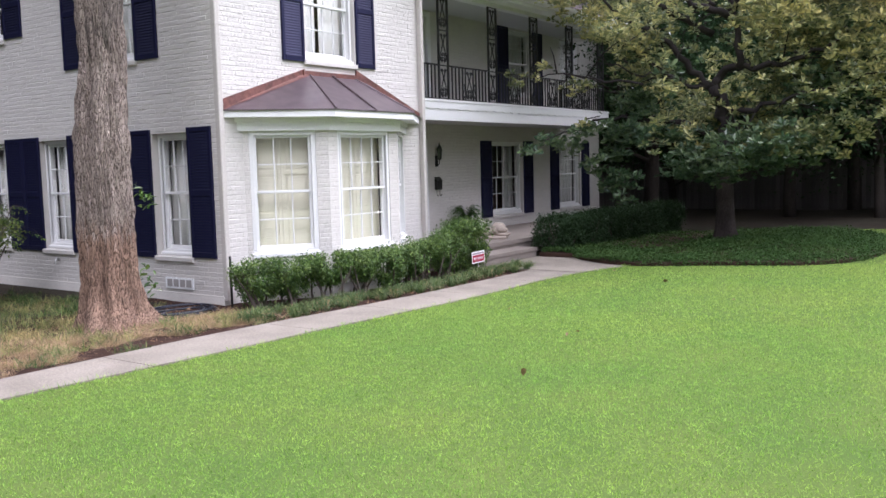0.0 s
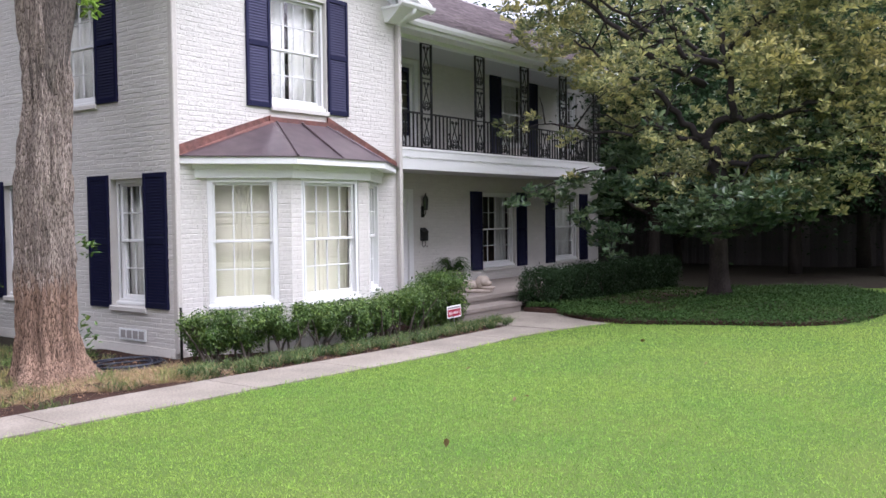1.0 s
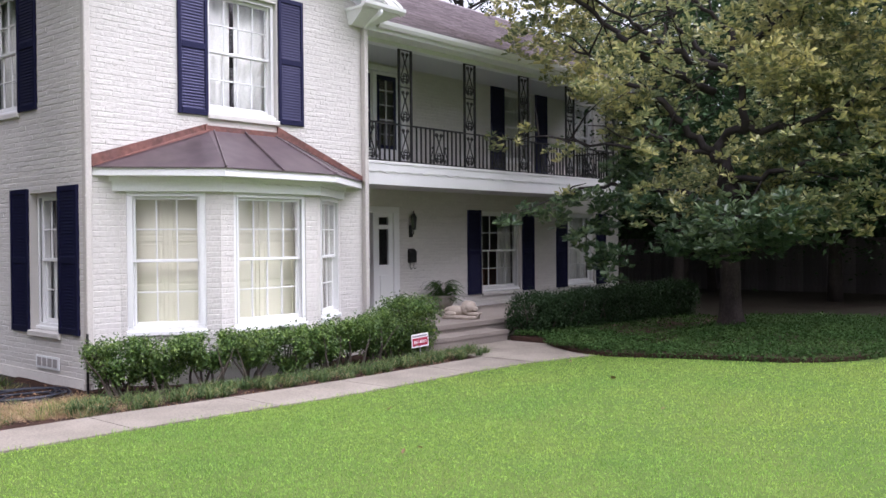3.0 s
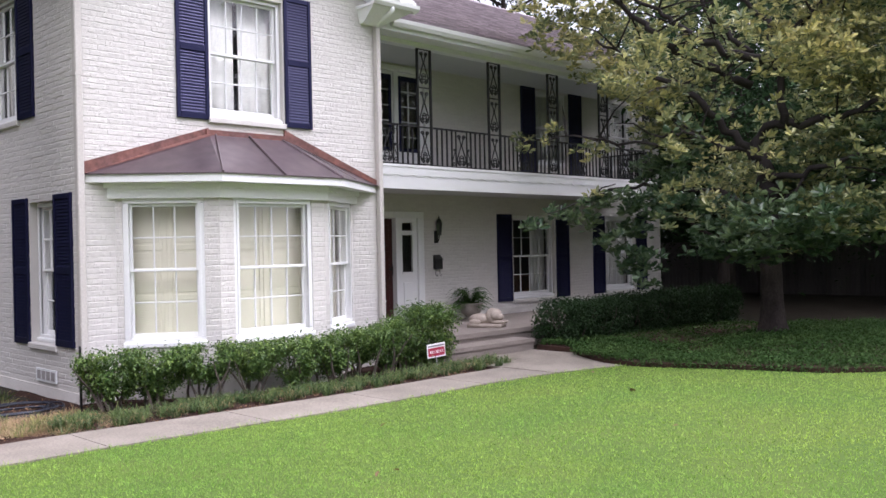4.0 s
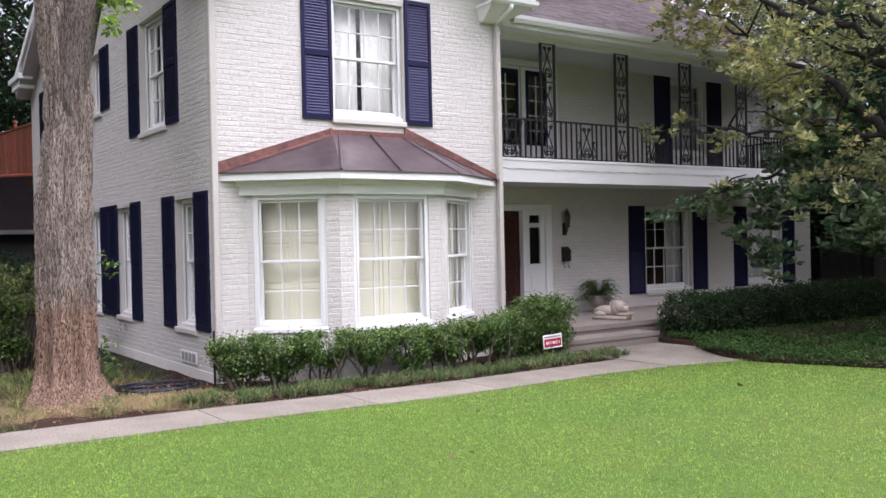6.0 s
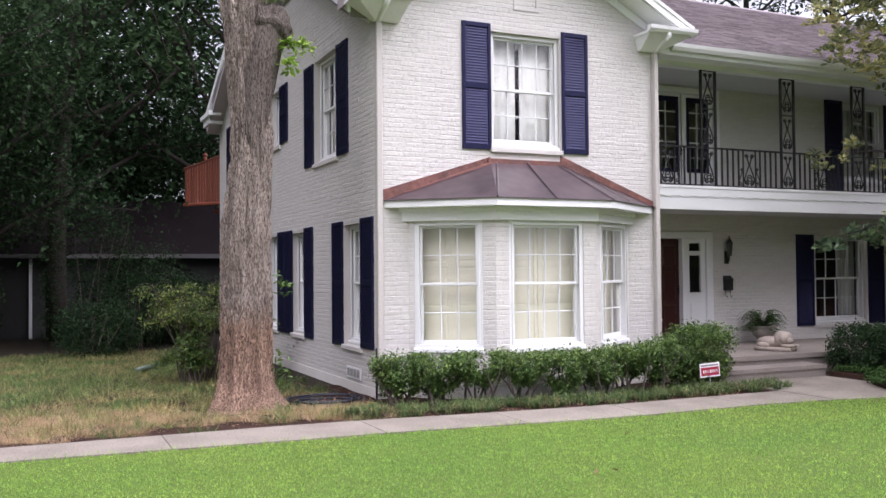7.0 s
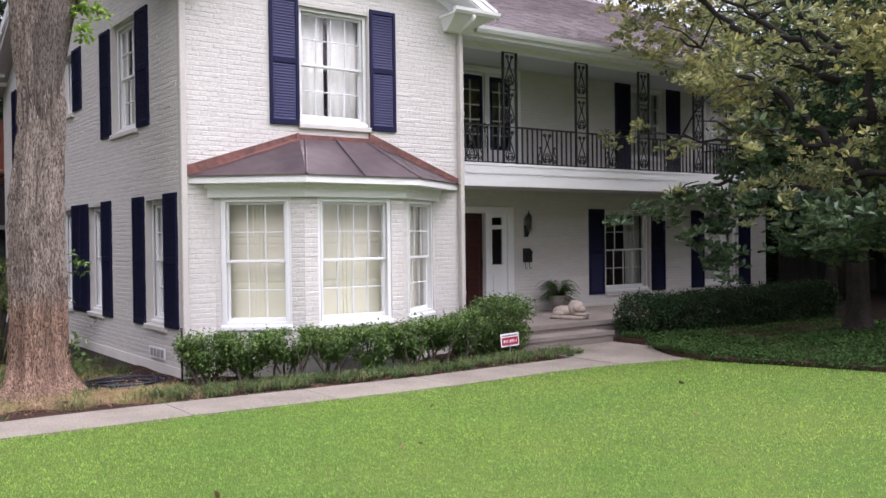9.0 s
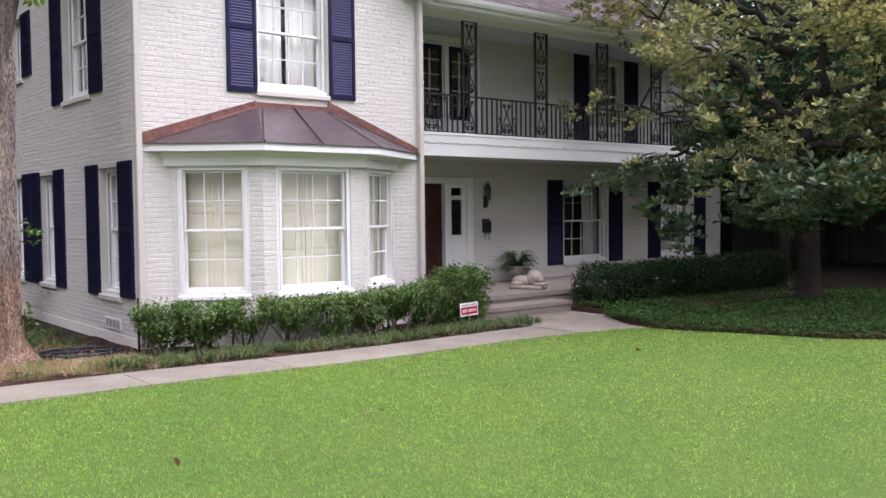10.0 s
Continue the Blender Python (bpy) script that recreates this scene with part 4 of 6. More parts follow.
def heart_panel(g, cx, z0, h, w, r=0.013):
    """Lyre with scrolls, a ring at its foot, as cast in the panels."""
    s = w / 0.26
    for k in (1, -1):
        leg = [(cx + k * 0.005 * s, 0, z0 + h * 0.62), (cx + k * 0.03 * s, 0, z0 + h * 0.52), (cx + k * 0.075 * s, 0, z0 + h * 0.34), (cx + k * 0.105 * s, 0, z0 + h * 0.2),
               (cx + k * 0.09 * s, 0, z0 + h * 0.09), (cx + k * 0.045 * s, 0, z0 + h * 0.04), (cx + k * 0.01 * s, 0, z0 + h * 0.1)]
        g.tube(leg, r, 6)
        g.tube(scroll(cx + k * 0.062 * s, z0 + h * 0.12, 0.036 * s, 0 if k > 0 else math.pi, k * 8), r * 0.9, 6)
        top = [(cx + k * 0.005 * s, 0, z0 + h * 0.60), (cx + k * 0.03 * s, 0, z0 + h * 0.74), (cx + k * 0.06 * s, 0, z0 + h * 0.86)]
        g.tube(top, r, 6)
        g.tube(scroll(cx + k * 0.055 * s, z0 + h * 0.85, 0.04 * s, 0 if k > 0 else math.pi, k * 9), r * 0.9, 6)
    ringp = [(cx + 0.05 * s * math.cos(a), 0, z0 + h * 0.24 + 0.05 * s * math.sin(a)) for a in [i * math.tau / 16 for i in range(17)]]
    g.tube(ringp, r * 0.9, 6, cap=False)
    g.box(cx - 0.02 * s, cx + 0.02 * s, -0.01, 0.01, z0 + h * 0.23, z0 + h * 0.27)
    g.box(cx - 0.014 * s, cx + 0.014 * s, -0.01, 0.01, z0 + h * 0.58, z0 + h * 0.64)


def iron_column(x, y, z0, z1, w=0.33, m=None):
    ob = thing("iron_column", "black wrought iron openwork balcony column", "column", Matrix.Translation((x, y, z0)), "balcony columns")
    h = z1 - z0
    for k in (0.0, w):
        part("post", Geo().box(k - 0.019, k + 0.019, -0.019, 0.019, 0, h), IRON, ob)
    for z in (0.04, h / 3, 2 * h / 3, h - 0.02):
        part("crossbar", Geo().box(0.0195, w - 0.0195, -0.012, 0.012, z - 0.011, z + 0.011), IRON, ob)
    for i in range(3):
        g = Geo()
        heart_panel(g, w / 2, i * h / 3 + 0.05, h / 3 - 0.06, 0.27)
        part("scrollwork", g, IRON, ob)
    part("foot", Geo().box(-0.03, 0.03, -0.03, 0.03, 0, 0.025).box(w - 0.03, w + 0.03, -0.03, 0.03, 0, 0.025), IRON, ob)
    return ob


COLS = [6.54, 8.47, 10.36, 12.23, 14.08]
first = iron_column(COLS[0], 0.64, 3.245, 5.40)
for x in COLS[1:]:
    copy_thing(first, Matrix.Translation((x, 0.64, 3.245)))


def railing(m, run, panels, label):
    ob = thing("balcony_railing", label, "railing", m, "balcony railings")
    for z, r in ((0.035, 0.012), (0.72, 0.02)):
        part("rail", Geo().box(0, run, -r, r, z - r * 0.8, z + r * 0.8), IRON, ob)
    bal = Geo().box(-0.0125, 0.0125, -0.0125, 0.0125, 0.042, 0.708).mesh("baluster", IRON)
    n = round(run / 0.128)
    for i in range(1, n):
        x = run * i / n
        if all(abs(x - p) > 0.2 for p in panels):
            part("baluster", bal, IRON, ob, "", Matrix.Translation((x, 0, 0)))
    for p in panels:
        g = Geo()
        heart_panel(g, p, 0.04, 0.66, 0.30)
        for k in (1, -1):
            g.box(p + k * 0.15 - 0.0105, p + k * 0.15 + 0.0105, -0.0105, 0.0105, 0.042, 0.708)
            g.tube([(p + k * 0.15, 0, 0.40), (p + k * 0.19, 0, 0.28), (p + k * 0.26, 0, 0.12)], 0.010, 6)
            g.tube(scroll(p + k * 0.21, 0.10, 0.045, 0, k * 8), 0.009, 6)
            g.tube(scroll(p + k * 0.19, 0.36, 0.03, 0, k * 8), 0.009, 6)
        part("scrollwork", g, IRON, ob)
    return ob


railing(Matrix.Translation((5.02, 0.64, 3.245)), 1.50, [0.75], "black wrought iron balcony railing beside the wing")
for a, b in zip(COLS, COLS[1:]):
    run = b - a - 0.36
    railing(Matrix.Translation((a + 0.345, 0.64, 3.245)), run, [run / 2] if run > 1.0 else [], "black wrought iron balcony railing with scroll panel")
railing(Matrix.Translation((14.41, 0.66, 3.245)) @ Matrix.Rotation(radians(90), 4, "Z"), 1.42, [0.7], "black wrought iron railing at the balcony's end")

# ---- curtains ----
def inside_shutter(m, x0, x1, z0, z1, y):
    """A panelled leaf of the shutters that stand closed inside a bay window."""
    ob = thing("inside_shutter", "closed cream panelled shutter leaf inside the bay window", "shutter", m @ Matrix.Translation((x0, y, z0)), "inside shutters")
    w, h, st = x1 - x0, z1 - z0, 0.062
    for k in (0, w - st):
        part("stile", Geo().box(k, k + st, 0, 0.028, 0, h, c=0.004), BLIND, ob)
    cuts = (0.0, 0.74, 1.40, h - 0.07)
    for z in cuts:
        part("rail", Geo().box(st, w - st, 0.001, 0.027, z, z + 0.07, c=0.004), BLIND, ob)
    for za, zb in zip(cuts, cuts[1:]):
        part("panel", Geo().box(st, w - st, 0.012, 0.022, za + 0.07, zb).box(st + 0.03, w - st - 0.03, 0.005, 0.0125, za + 0.10, zb - 0.03, c=0.006), BLIND, ob)


for (m, run), hole in zip(bay_frames, bay_holes):
    c = (hole[0] + hole[1]) / 2
    inside_shutter(m, hole[0] - 0.02, c + 0.002, 0.42, 2.6, 0.29)
    inside_shutter(m, c - 0.002, hole[1] + 0.03, 0.42, 2.6, 0.275)
for a, b, k in ((1.72, 2.485, 4), (2.55, 3.32, 14)):
    curtain(FRONT, a, b, 3.5, 5.5, 0.29, SHEER, "white drape drawn almost shut behind the upper window", 4, 0.02, k)
for hole in side_low:
    curtain(SIDE, hole[0] - 0.05, hole[1] + 0.05, 0.5, 2.6, 0.4, SHEER, "pale curtain behind a side window", 6, 0.025, 5)
curtain(SIDE, -3.2, -1.7, 3.5, 5.5, 0.4, SHEER, "pale curtain behind an upper side window", 8, 0.025, 6)
curtain(PORCH, 11.95, 12.45, 0.4, 2.6, 0.35, SHEER, "pale curtain drawn to one side of the porch window", 4, 0.03, 8)
curtain(PORCH, 14.5, 16.0, 0.4, 2.6, 0.35, SHEER, "pale curtain behind the far window", 8, 0.03, 9)
curtain(PORCH, 11.7, 13.05, 3.5, 5.5, 0.35, SHEER, "pale curtain behind the balcony window", 8, 0.03, 10)
curtain(PORCH, 14.6, 15.95, 3.5, 5.5, 0.35, SHEER, "pale curtain behind the far upper window", 8, 0.03, 12)

LEATHER = surface("brown leather", (0.16, 0.075, 0.042), 0.45, (0.10, 0.045, 0.026), 0.5, 4, 40, 0.15)
chair = thing("armchair", "brown leather armchair seen through the porch window", "armchair", Matrix.Translation((12.15, 2.95, 0.2)))
part("seat", Geo().box(-0.27, 0.27, -0.02, 0.55, 0.18, 0.44), LEATHER, chair)
part("backrest", Geo().box(-0.36, 0.36, -0.16, -0.021, 0.16, 0.86, c=0.03), LEATHER, chair)
for k in (-0.36, 0.271):
    part("armrest", Geo().box(k, k + 0.09, -0.02, 0.55, 0.16, 0.60), LEATHER, chair)
for x in (-0.3, 0.3):
    for y in (-0.08, 0.48):
        part("leg", Geo().box(x - 0.025, x + 0.025, y - 0.025, y + 0.025, 0.0, 0.16), DARKBARK, chair)

# ---- ground ----
def sheet(name, xs, ys, fz, mat, label, kind="structure", category="ground", smooth=True):
    v = np.array([(x, y, fz(x, y)) for y in ys for x in xs])
    n = len(xs)
    q = np.array([(j * n + i, j * n + i + 1, (j + 1) * n + i + 1, (j + 1) * n + i) for j in range(len(ys) - 1) for i in range(n - 1)])
    return tagged(cloud(name, v, q, mat, smooth=smooth), label, category, kind=kind)


far = [-400, -150, -60, -30]
xs = far + [x * 0.5 for x in range(-36, 61)] + [40, 80, 200, 400]
ys = far + [y * 0.5 for y in range(-36, 53)] + [40, 90, 200, 400]
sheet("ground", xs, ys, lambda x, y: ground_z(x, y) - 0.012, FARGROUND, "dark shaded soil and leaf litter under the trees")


LAWN_X, LAWN_Y = [-14, -4.8, -2, 0, 1.5, 4.6, 5.7, 7.2, 7.9], [-2.0, -2.48, -2.68, -2.78, -2.80, -2.80, -2.92, -3.32, -3.45]
BED_X, BED_Y = [-14, -4.8, -2, 0.2, 2, 5.8], [-1.25, -1.70, -1.73, -1.87, -1.86, -1.89]


def walk_low(x):
    """The lawn's edge along the front walk."""
    return float(np.interp(x, LAWN_X, LAWN_Y))


def walk_top(x):
    return float(np.interp(x, BED_X, BED_Y))


# concrete walk, slab by slab
path = thing("pavement", "pinkish concrete front walk with joints", "walkway", kind="structure")
cuts = [-14.0, -12.2, -10.4, -8.6, -6.8, -5.0, -3.2, -0.9, 0.9, 2.7, 4.4, 5.78]
for a, b in zip(cuts, cuts[1:]):
    n, g = 8, Geo()
    xsl = [a + 0.006 + (b - a - 0.012) * i / n for i in range(n + 1)]
    top = [(x, walk_low(x), ground_z(x, -2.6) + 0.02) for x in xsl] + [(x, walk_top(x), ground_z(x, -1.9) + 0.02) for x in reversed(xsl)]
    g.prism(top, (0, 0, -0.12))
    part("slab", g, CONCRETE, path)
g = Geo()
xsl = [5.79 + (7.9 - 5.79) * i / 12 for i in range(13)]
g.prism([(x, walk_low(x), ground_z(x, -3.0) + 0.02) for x in xsl] + [(7.9, -0.83, -0.10), (5.79, -0.83, -0.10)], (0, 0, -0.12))
part("slab", g, CONCRETE, path)
part("soil", Geo().box(-14, 7.8, -2.85, -1.6, -0.4, -0.15), SOIL, path)


def blades(name, n, area, length, width, mat, label, lean=0.5, accept=None, base=None, seed=1, cat="grass", tufts=0):
    """n blades of grass, two faces each, rooted on the ground."""
    r = np.random.default_rng(seed)
    x0, x1, y0, y1 = area
    p = np.c_[r.uniform(x0, x1, n), r.uniform(y0, y1, n)]
    if tufts:
        c = np.c_[r.uniform(x0, x1, tufts), r.uniform(y0, y1, tufts)]
        p = c[r.integers(0, tufts, n)] + r.normal(size=(n, 2)) * 0.028
    if accept is not None:
        p = p[accept(p[:, 0], p[:, 1])]
    n = len(p)
    z = np.array([(base or ground_z)(x, y) for x, y in p]) - 0.01
    a, ln = r.uniform(0, 6.283, n), r.uniform(0.55, 1.25, n) * length
    wd, le, tw = width * r.uniform(0.7, 1.3, n) / 2, lean * r.uniform(0.1, 1.2, n), r.uniform(0, 6.283, n)
    d, s = np.c_[np.cos(a), np.sin(a)], np.c_[np.cos(tw), np.sin(tw)]
    root = np.c_[p, z]
    tip = np.c_[p + d * (ln * le)[:, None], z + ln * (1 - 0.3 * le)]
    sd = np.c_[s * wd[:, None], np.zeros(n)]
    v = np.stack([root - sd, root + sd, tip + sd * 0.3, tip - sd * 0.3], 1).reshape(-1, 3)
    q = np.arange(n)[:, None] * 4 + [[0, 1, 2, 3]]
    return tagged(cloud(name, v, q, mat), label, cat, kind="stuff")


def low_edge(x):
    return np.interp(x, LAWN_X, LAWN_Y)


ISLE = (10.3, -4.3, 3.3, 3.0)


def isle(x, y, f=1.0):
    """Inside the magnolia's rounded bed, f times its size."""
    return np.abs((x - ISLE[0]) / ISLE[2]) ** 3 + np.abs((y - ISLE[1]) / ISLE[3]) ** 3 < f ** 3


def ring_in(x, y):
    return isle(x, y, 1.012) | ((x > 8.0) & (y > -3.35) & (y < -0.9) & (x < 12.9))


def in_lawn(x, y):
    ring = isle(x, y, 1.02)
    right = (x > 7.86) & (y > -3.4) & (x < 13.1)
    right |= (x > 12.6) & (y > -4.8 - 0.75 * (x - 13.0))
    return ((y < low_edge(x) - 0.02 + 0.03 * np.sin(x * 9) + 0.02 * np.sin(x * 23)) | (x > 15.5)) & ~ring & ~right


# lawn sheet with blades
def lawn_sheet():
    xs = [-40, -25] + [x * 0.25 for x in range(-64, 100)] + [30, 45]
    rows, v, q = 70, [], []
    for x in xs:
        low = walk_low(x) if x < 12.6 else -4.8 - 0.75 * (x - 13.0)
        for j in range(rows + 1):
            t = j / rows
            y = low - 0.01 - (30 * t ** 2)
            v.append((x, y, ground_z(x, y) + 0.004))
    for i in range(len(xs) - 1):
        for j in range(rows):
            k = i * (rows + 1) + j
            q.append((k, k + 1, k + rows + 2, k + rows + 1))
    return tagged(cloud("lawn", np.array(v), np.array(q), GROUND, smooth=True), "bright green mown lawn", "lawn", kind="structure")


lawn_sheet()
NEAR = (-6.5, 1.5, -9.6, -2.3), (1.5, 8, -10.5, -2.3), (8, 18, -13, -1.5), (-12, -6.5, -9, -1.9), (-4.5, 8, -17, -9.6)


def in_rest(x, y):
    near = np.zeros(len(x), bool)
    for x0, x1, y0, y1 in NEAR:
        near |= (x > x0) & (x < x1) & (y > y0) & (y < y1)
    return in_lawn(x, y) & ~near


fade = np.random.default_rng(9)


def in_near(x, y):
    """Denser grass that thins out away from the house."""
    thick = np.clip((y + 9.9) / 1.5, 0.6, 1) * np.clip((x + 6.9) / 1.4, 0.6, 1)
    return in_lawn(x, y) & (fade.random(len(x)) < thick)


for n, area, wd, sd in zip((270000, 115000, 45000, 24000, 50000), NEAR, (0.0078, 0.011, 0.017, 0.010, 0.011), (2, 3, 4, 5, 6)):
    blades("lawn_grass", n, area, 0.036, wd, GRASS, "short bright green lawn grass", 1.5, in_near if sd == 2 else in_lawn, seed=sd)
blades("lawn_grass", 50000, (-22, 24, -30, -1.9), 0.042, 0.035, GRASS, "short bright green lawn grass", 0.8, in_rest, seed=14)
blades("lawn_grass", 30000, (-10, 7.85, -3.6, -2.4), 0.066, 0.007, GRASS, "longer grass at the walk's edge", 1.1,
       lambda x, y: (np.abs(y + 0.03 - low_edge(x)) < 0.05 + 0.03 * np.sin(x * 11) + 0.02 * np.sin(x * 27)), seed=4)

# bed along the house and the dry side yard
bed = sheet("bed_soil", [x * 0.25 for x in range(-60, 24)], [-1.86 + 0.25 * j for j in range(0, 16)], lambda x, y: ground_z(x, y) + 0.004 + 0.01 * math.sin(x * 7 + y * 5), SOIL, "dark mulched planting bed", category="bed")


def straw_at(x, y):
    """How far the yard is dry straw: most near the walk and round the trunk."""
    edge = np.interp(x, [-14, -5.5, -3.0, -1.0, 0], [0.3, 0.3, 0.15, -0.5, -1.2])
    return 1 / (1 + np.exp((y - edge + 0.5 * np.sin(x * 1.7) + 0.4 * np.sin(x * 4.1 + y * 2.3)) * 3.2))


def matted(x, y):
    """Straw lies in mats with soil showing between them."""
    m = np.sin(x * 5.3 + 2.1 * np.sin(y * 4.1)) + np.sin(y * 8.7 + 1.7 * np.sin(x * 3.3)) + 0.7 * np.sin(x * 13.1 - y * 11.7)
    return np.clip(0.66 + 0.34 * m + 0.3 * (y + 0.8), 0.05, 1)


def bare_at(x, y):
    """The ragged strip of bare soil along the walk's edge and beside the trunk."""
    top = np.interp(x, BED_X, BED_Y)
    wide = np.interp(x, [-9, -5, -3.6, -1.2, -0.4], [0.14, 0.18, 0.34, 0.40, 0.16])
    return ((y - top < wide * (1 + 0.5 * np.sin(x * 2.1 + 0.6) + 0.3 * np.sin(x * 7.7))) & (x < -0.2)) | (np.hypot((x + 0.75) / 0.9, (y - 0.1) / 0.6) < 1)


yr = np.random.default_rng(77)
blades("dry_grass", 110000, (-8, -0.3, -1.8, 1.8), 0.095, 0.0065, DRYGRASS, "flattened dry yellow straw round the trunk", 2.6,
       lambda x, y: (yr.random(len(x)) < straw_at(x, y) * matted(x, y)) & ~bare_at(x, y), seed=5)
blades("dry_grass", 55000, (-5.5, -0.3, -1.75, 0.3), 0.10, 0.006, DRYGRASS, "dry straw before the trunk", 2.6,
       lambda x, y: (yr.random(len(x)) < straw_at(x, y) * matted(x, y)) & ~bare_at(x, y), seed=25)
blades("yard_grass", 95000, (-16, -0.6, -1.7, 13), 0.13, 0.010, SIDEGRASS, "rough green and yellow side yard grass", 1.7,
       lambda x, y: (yr.random(len(x)) > straw_at(x, y) * 0.93) & ~bare_at(x, y), seed=6)
blades("yard_grass", 5200, (-5.5, -0.4, -1.5, 0.9), 0.15, 0.009, SIDEGRASS, "green tufts in the straw", 1.5, lambda x, y: ~bare_at(x, y), seed=17, tufts=150)
blades("yard_grass", 2500, (-4.5, -0.3, -1.75, -1.0), 0.13, 0.011, MONKEY, "green tufts at the walk's edge", 1.3,
       lambda x, y: (np.sin(x * 6.3) + np.sin(x * 2.9 + y * 9) > 1.0), seed=16)
def clumps(name, centres, per, length, width, mat, label, seed, cat="grass"):
    """Clumps of strap leaves that rise, arch over and droop."""
    r = np.random.default_rng(seed)
    c = np.repeat(np.array(centres, float), per, 0)
    n = len(c)
    p = c + np.c_[r.normal(size=(n, 2)) * 0.03, np.zeros(n)]
    a, ln = r.uniform(0, 6.283, n), length * r.uniform(0.55, 1.2, n)
    out = np.c_[np.cos(a), np.sin(a), np.zeros(n)]
    reach = (ln * r.uniform(0.3, 1.15, n))[:, None]
    up = np.array([0, 0, 1.0])
    rise = (ln * r.uniform(0.35, 0.85, n))[:, None]
    side = np.c_[-np.sin(a), np.cos(a), np.zeros(n)] * (width * r.uniform(0.7, 1.3, n) / 2)[:, None]
    q1, q2, q3 = p + out * reach * 0.3 + up * rise * 0.75, p + out * reach * 0.75 + up * rise, p + out * reach * 1.2 + up * rise * r.uniform(0.35, 0.85, n)[:, None]
    v = np.stack([p - side, p + side, q1 + side, q1 - side, q2 + side * 0.8, q2 - side * 0.8, q3 + side * 0.15, q3 - side * 0.15], 1).reshape(-1, 3)
    k = np.arange(n)[:, None] * 8
    q = np.concatenate([k + [[0, 1, 2, 3]], k + [[3, 2, 4, 5]], k + [[5, 4, 6, 7]]])
    return tagged(cloud(name, v, q, mat), label, cat, kind="stuff")


tr_ = random.Random(71)
spots_l = []
for k in range(125):
    x = -0.85 + 7.05 * k / 124 + tr_.uniform(-0.05, 0.05)
    y = tr_.uniform(-1.80, -1.42) if k % 3 else tr_.uniform(-1.5, -1.25)
    if noise.noise(Vector((x * 1.9, y * 2.0, 3.0))) > -0.28:
        spots_l.append((x, y, ground_z(x, y)))
clumps("liriope", spots_l, 75, 0.19, 0.0065, MONKEY, "clumps of liriope along the front walk", 72)
clumps("dry_grass", [q for k, q in enumerate(spots_l) if k % 2 == 0], 20, 0.15, 0.006, DRYGRASS, "dead strap leaves among the liriope", 73)
blades("yard_grass", 1500, (-1.6, -0.25, 0.4, 6), 0.15, 0.012, MONKEY, "weeds on the soil beside the wall", 1.4, seed=27, tufts=40)


def cover_soil():
    """The magnolia's bed: a low mound with a cut soil edge, and the strip before the porch hedge."""
    g, n = Geo(), 90
    rings = ((1.0, -0.03), (0.995, 0.065), (0.9, 0.075), (0.7, 0.08), (0.4, 0.085), (0.01, 0.085))
    v = []
    for f, up in rings:
        for k in range(n):
            a = k * math.tau / n
            c, d = math.cos(a), math.sin(a)
            e = f * (abs(c / ISLE[2]) ** 3 + abs(d / ISLE[3]) ** 3) ** (-1 / 3) * (1 + 0.008 * math.sin(7 * a) + 0.006 * math.sin(19 * a))
            x, y = ISLE[0] + c * e, ISLE[1] + d * e
            v.append((x, y, ground_z(x, y) + up))
    g.add(v, [(a * n + k, a * n + (k + 1) % n, (a + 1) * n + (k + 1) % n, (a + 1) * n + k) for a in range(len(rings) - 1) for k in range(n)])
    g.box(7.91, 13.0, -3.4, -0.9, -0.3, -0.02)
    return tagged(part("bed_soil", g, SOIL), "dark cut soil edge of the magnolia bed", "bed", kind="structure")


cover_soil()


# ---- foliage ----
def leaves(name, centres, per, size, spread, mat, parent, label="", seed=1, rosette=False, narrow=0.45, fold=0.25, plain=False):
    """Leaves in clumps round the centres: each a folded blade of two faces."""
    r = np.random.default_rng(seed)
    c = np.repeat(np.asarray(centres, float), per, 0)
    n = len(c)
    d = r.normal(size=(n, 3))
    d /= np.linalg.norm(d, axis=1)[:, None]
    if rosette:
        d[:, 2] = np.abs(d[:, 2]) * 0.9 - 0.1
        d /= np.linalg.norm(d, axis=1)[:, None]
        base = c + d * spread * 0.1
    else:
        base = c + r.normal(size=(n, 3)) * spread
        d[:, 2] = d[:, 2] * 0.7 - 0.15
        d /= np.linalg.norm(d, axis=1)[:, None]
    up = np.tile([0.0, 0.0, 1.0], (n, 1)) + r.normal(size=(n, 3)) * (0.8 if rosette else 0.4)
    s = np.cross(d, up)
    s /= np.linalg.norm(s, axis=1)[:, None] + 1e-9
    nn = np.cross(s, d)
    ln = (size * r.uniform(0.6, 1.25, n))[:, None]
    w = ln * narrow / 2
    a = base
    t = base + d * ln - nn * ln * 0.12
    low, high = base + d * ln * 0.32, base + d * ln * 0.72 - nn * ln * 0.05
    if plain:
        v = np.stack([a, low + s * w, t, low - s * w], 1).reshape(-1, 3)
        return cloud(name, v, np.arange(n)[:, None] * 4 + [[0, 1, 2, 3]], mat, parent, label)
    lift = nn * w * fold
    v = np.stack([a, low + s * w * 0.8 + lift, high + s * w * 0.9 + lift, t, high - s * w * 0.9 + lift, low - s * w * 0.8 + lift], 1).reshape(-1, 3)
    k = np.arange(n)[:, None] * 6
    q = np.concatenate([k + [[0, 1, 2, 3]], k + [[0, 3, 4, 5]]])
    return cloud(name, v, q, mat, parent, label)


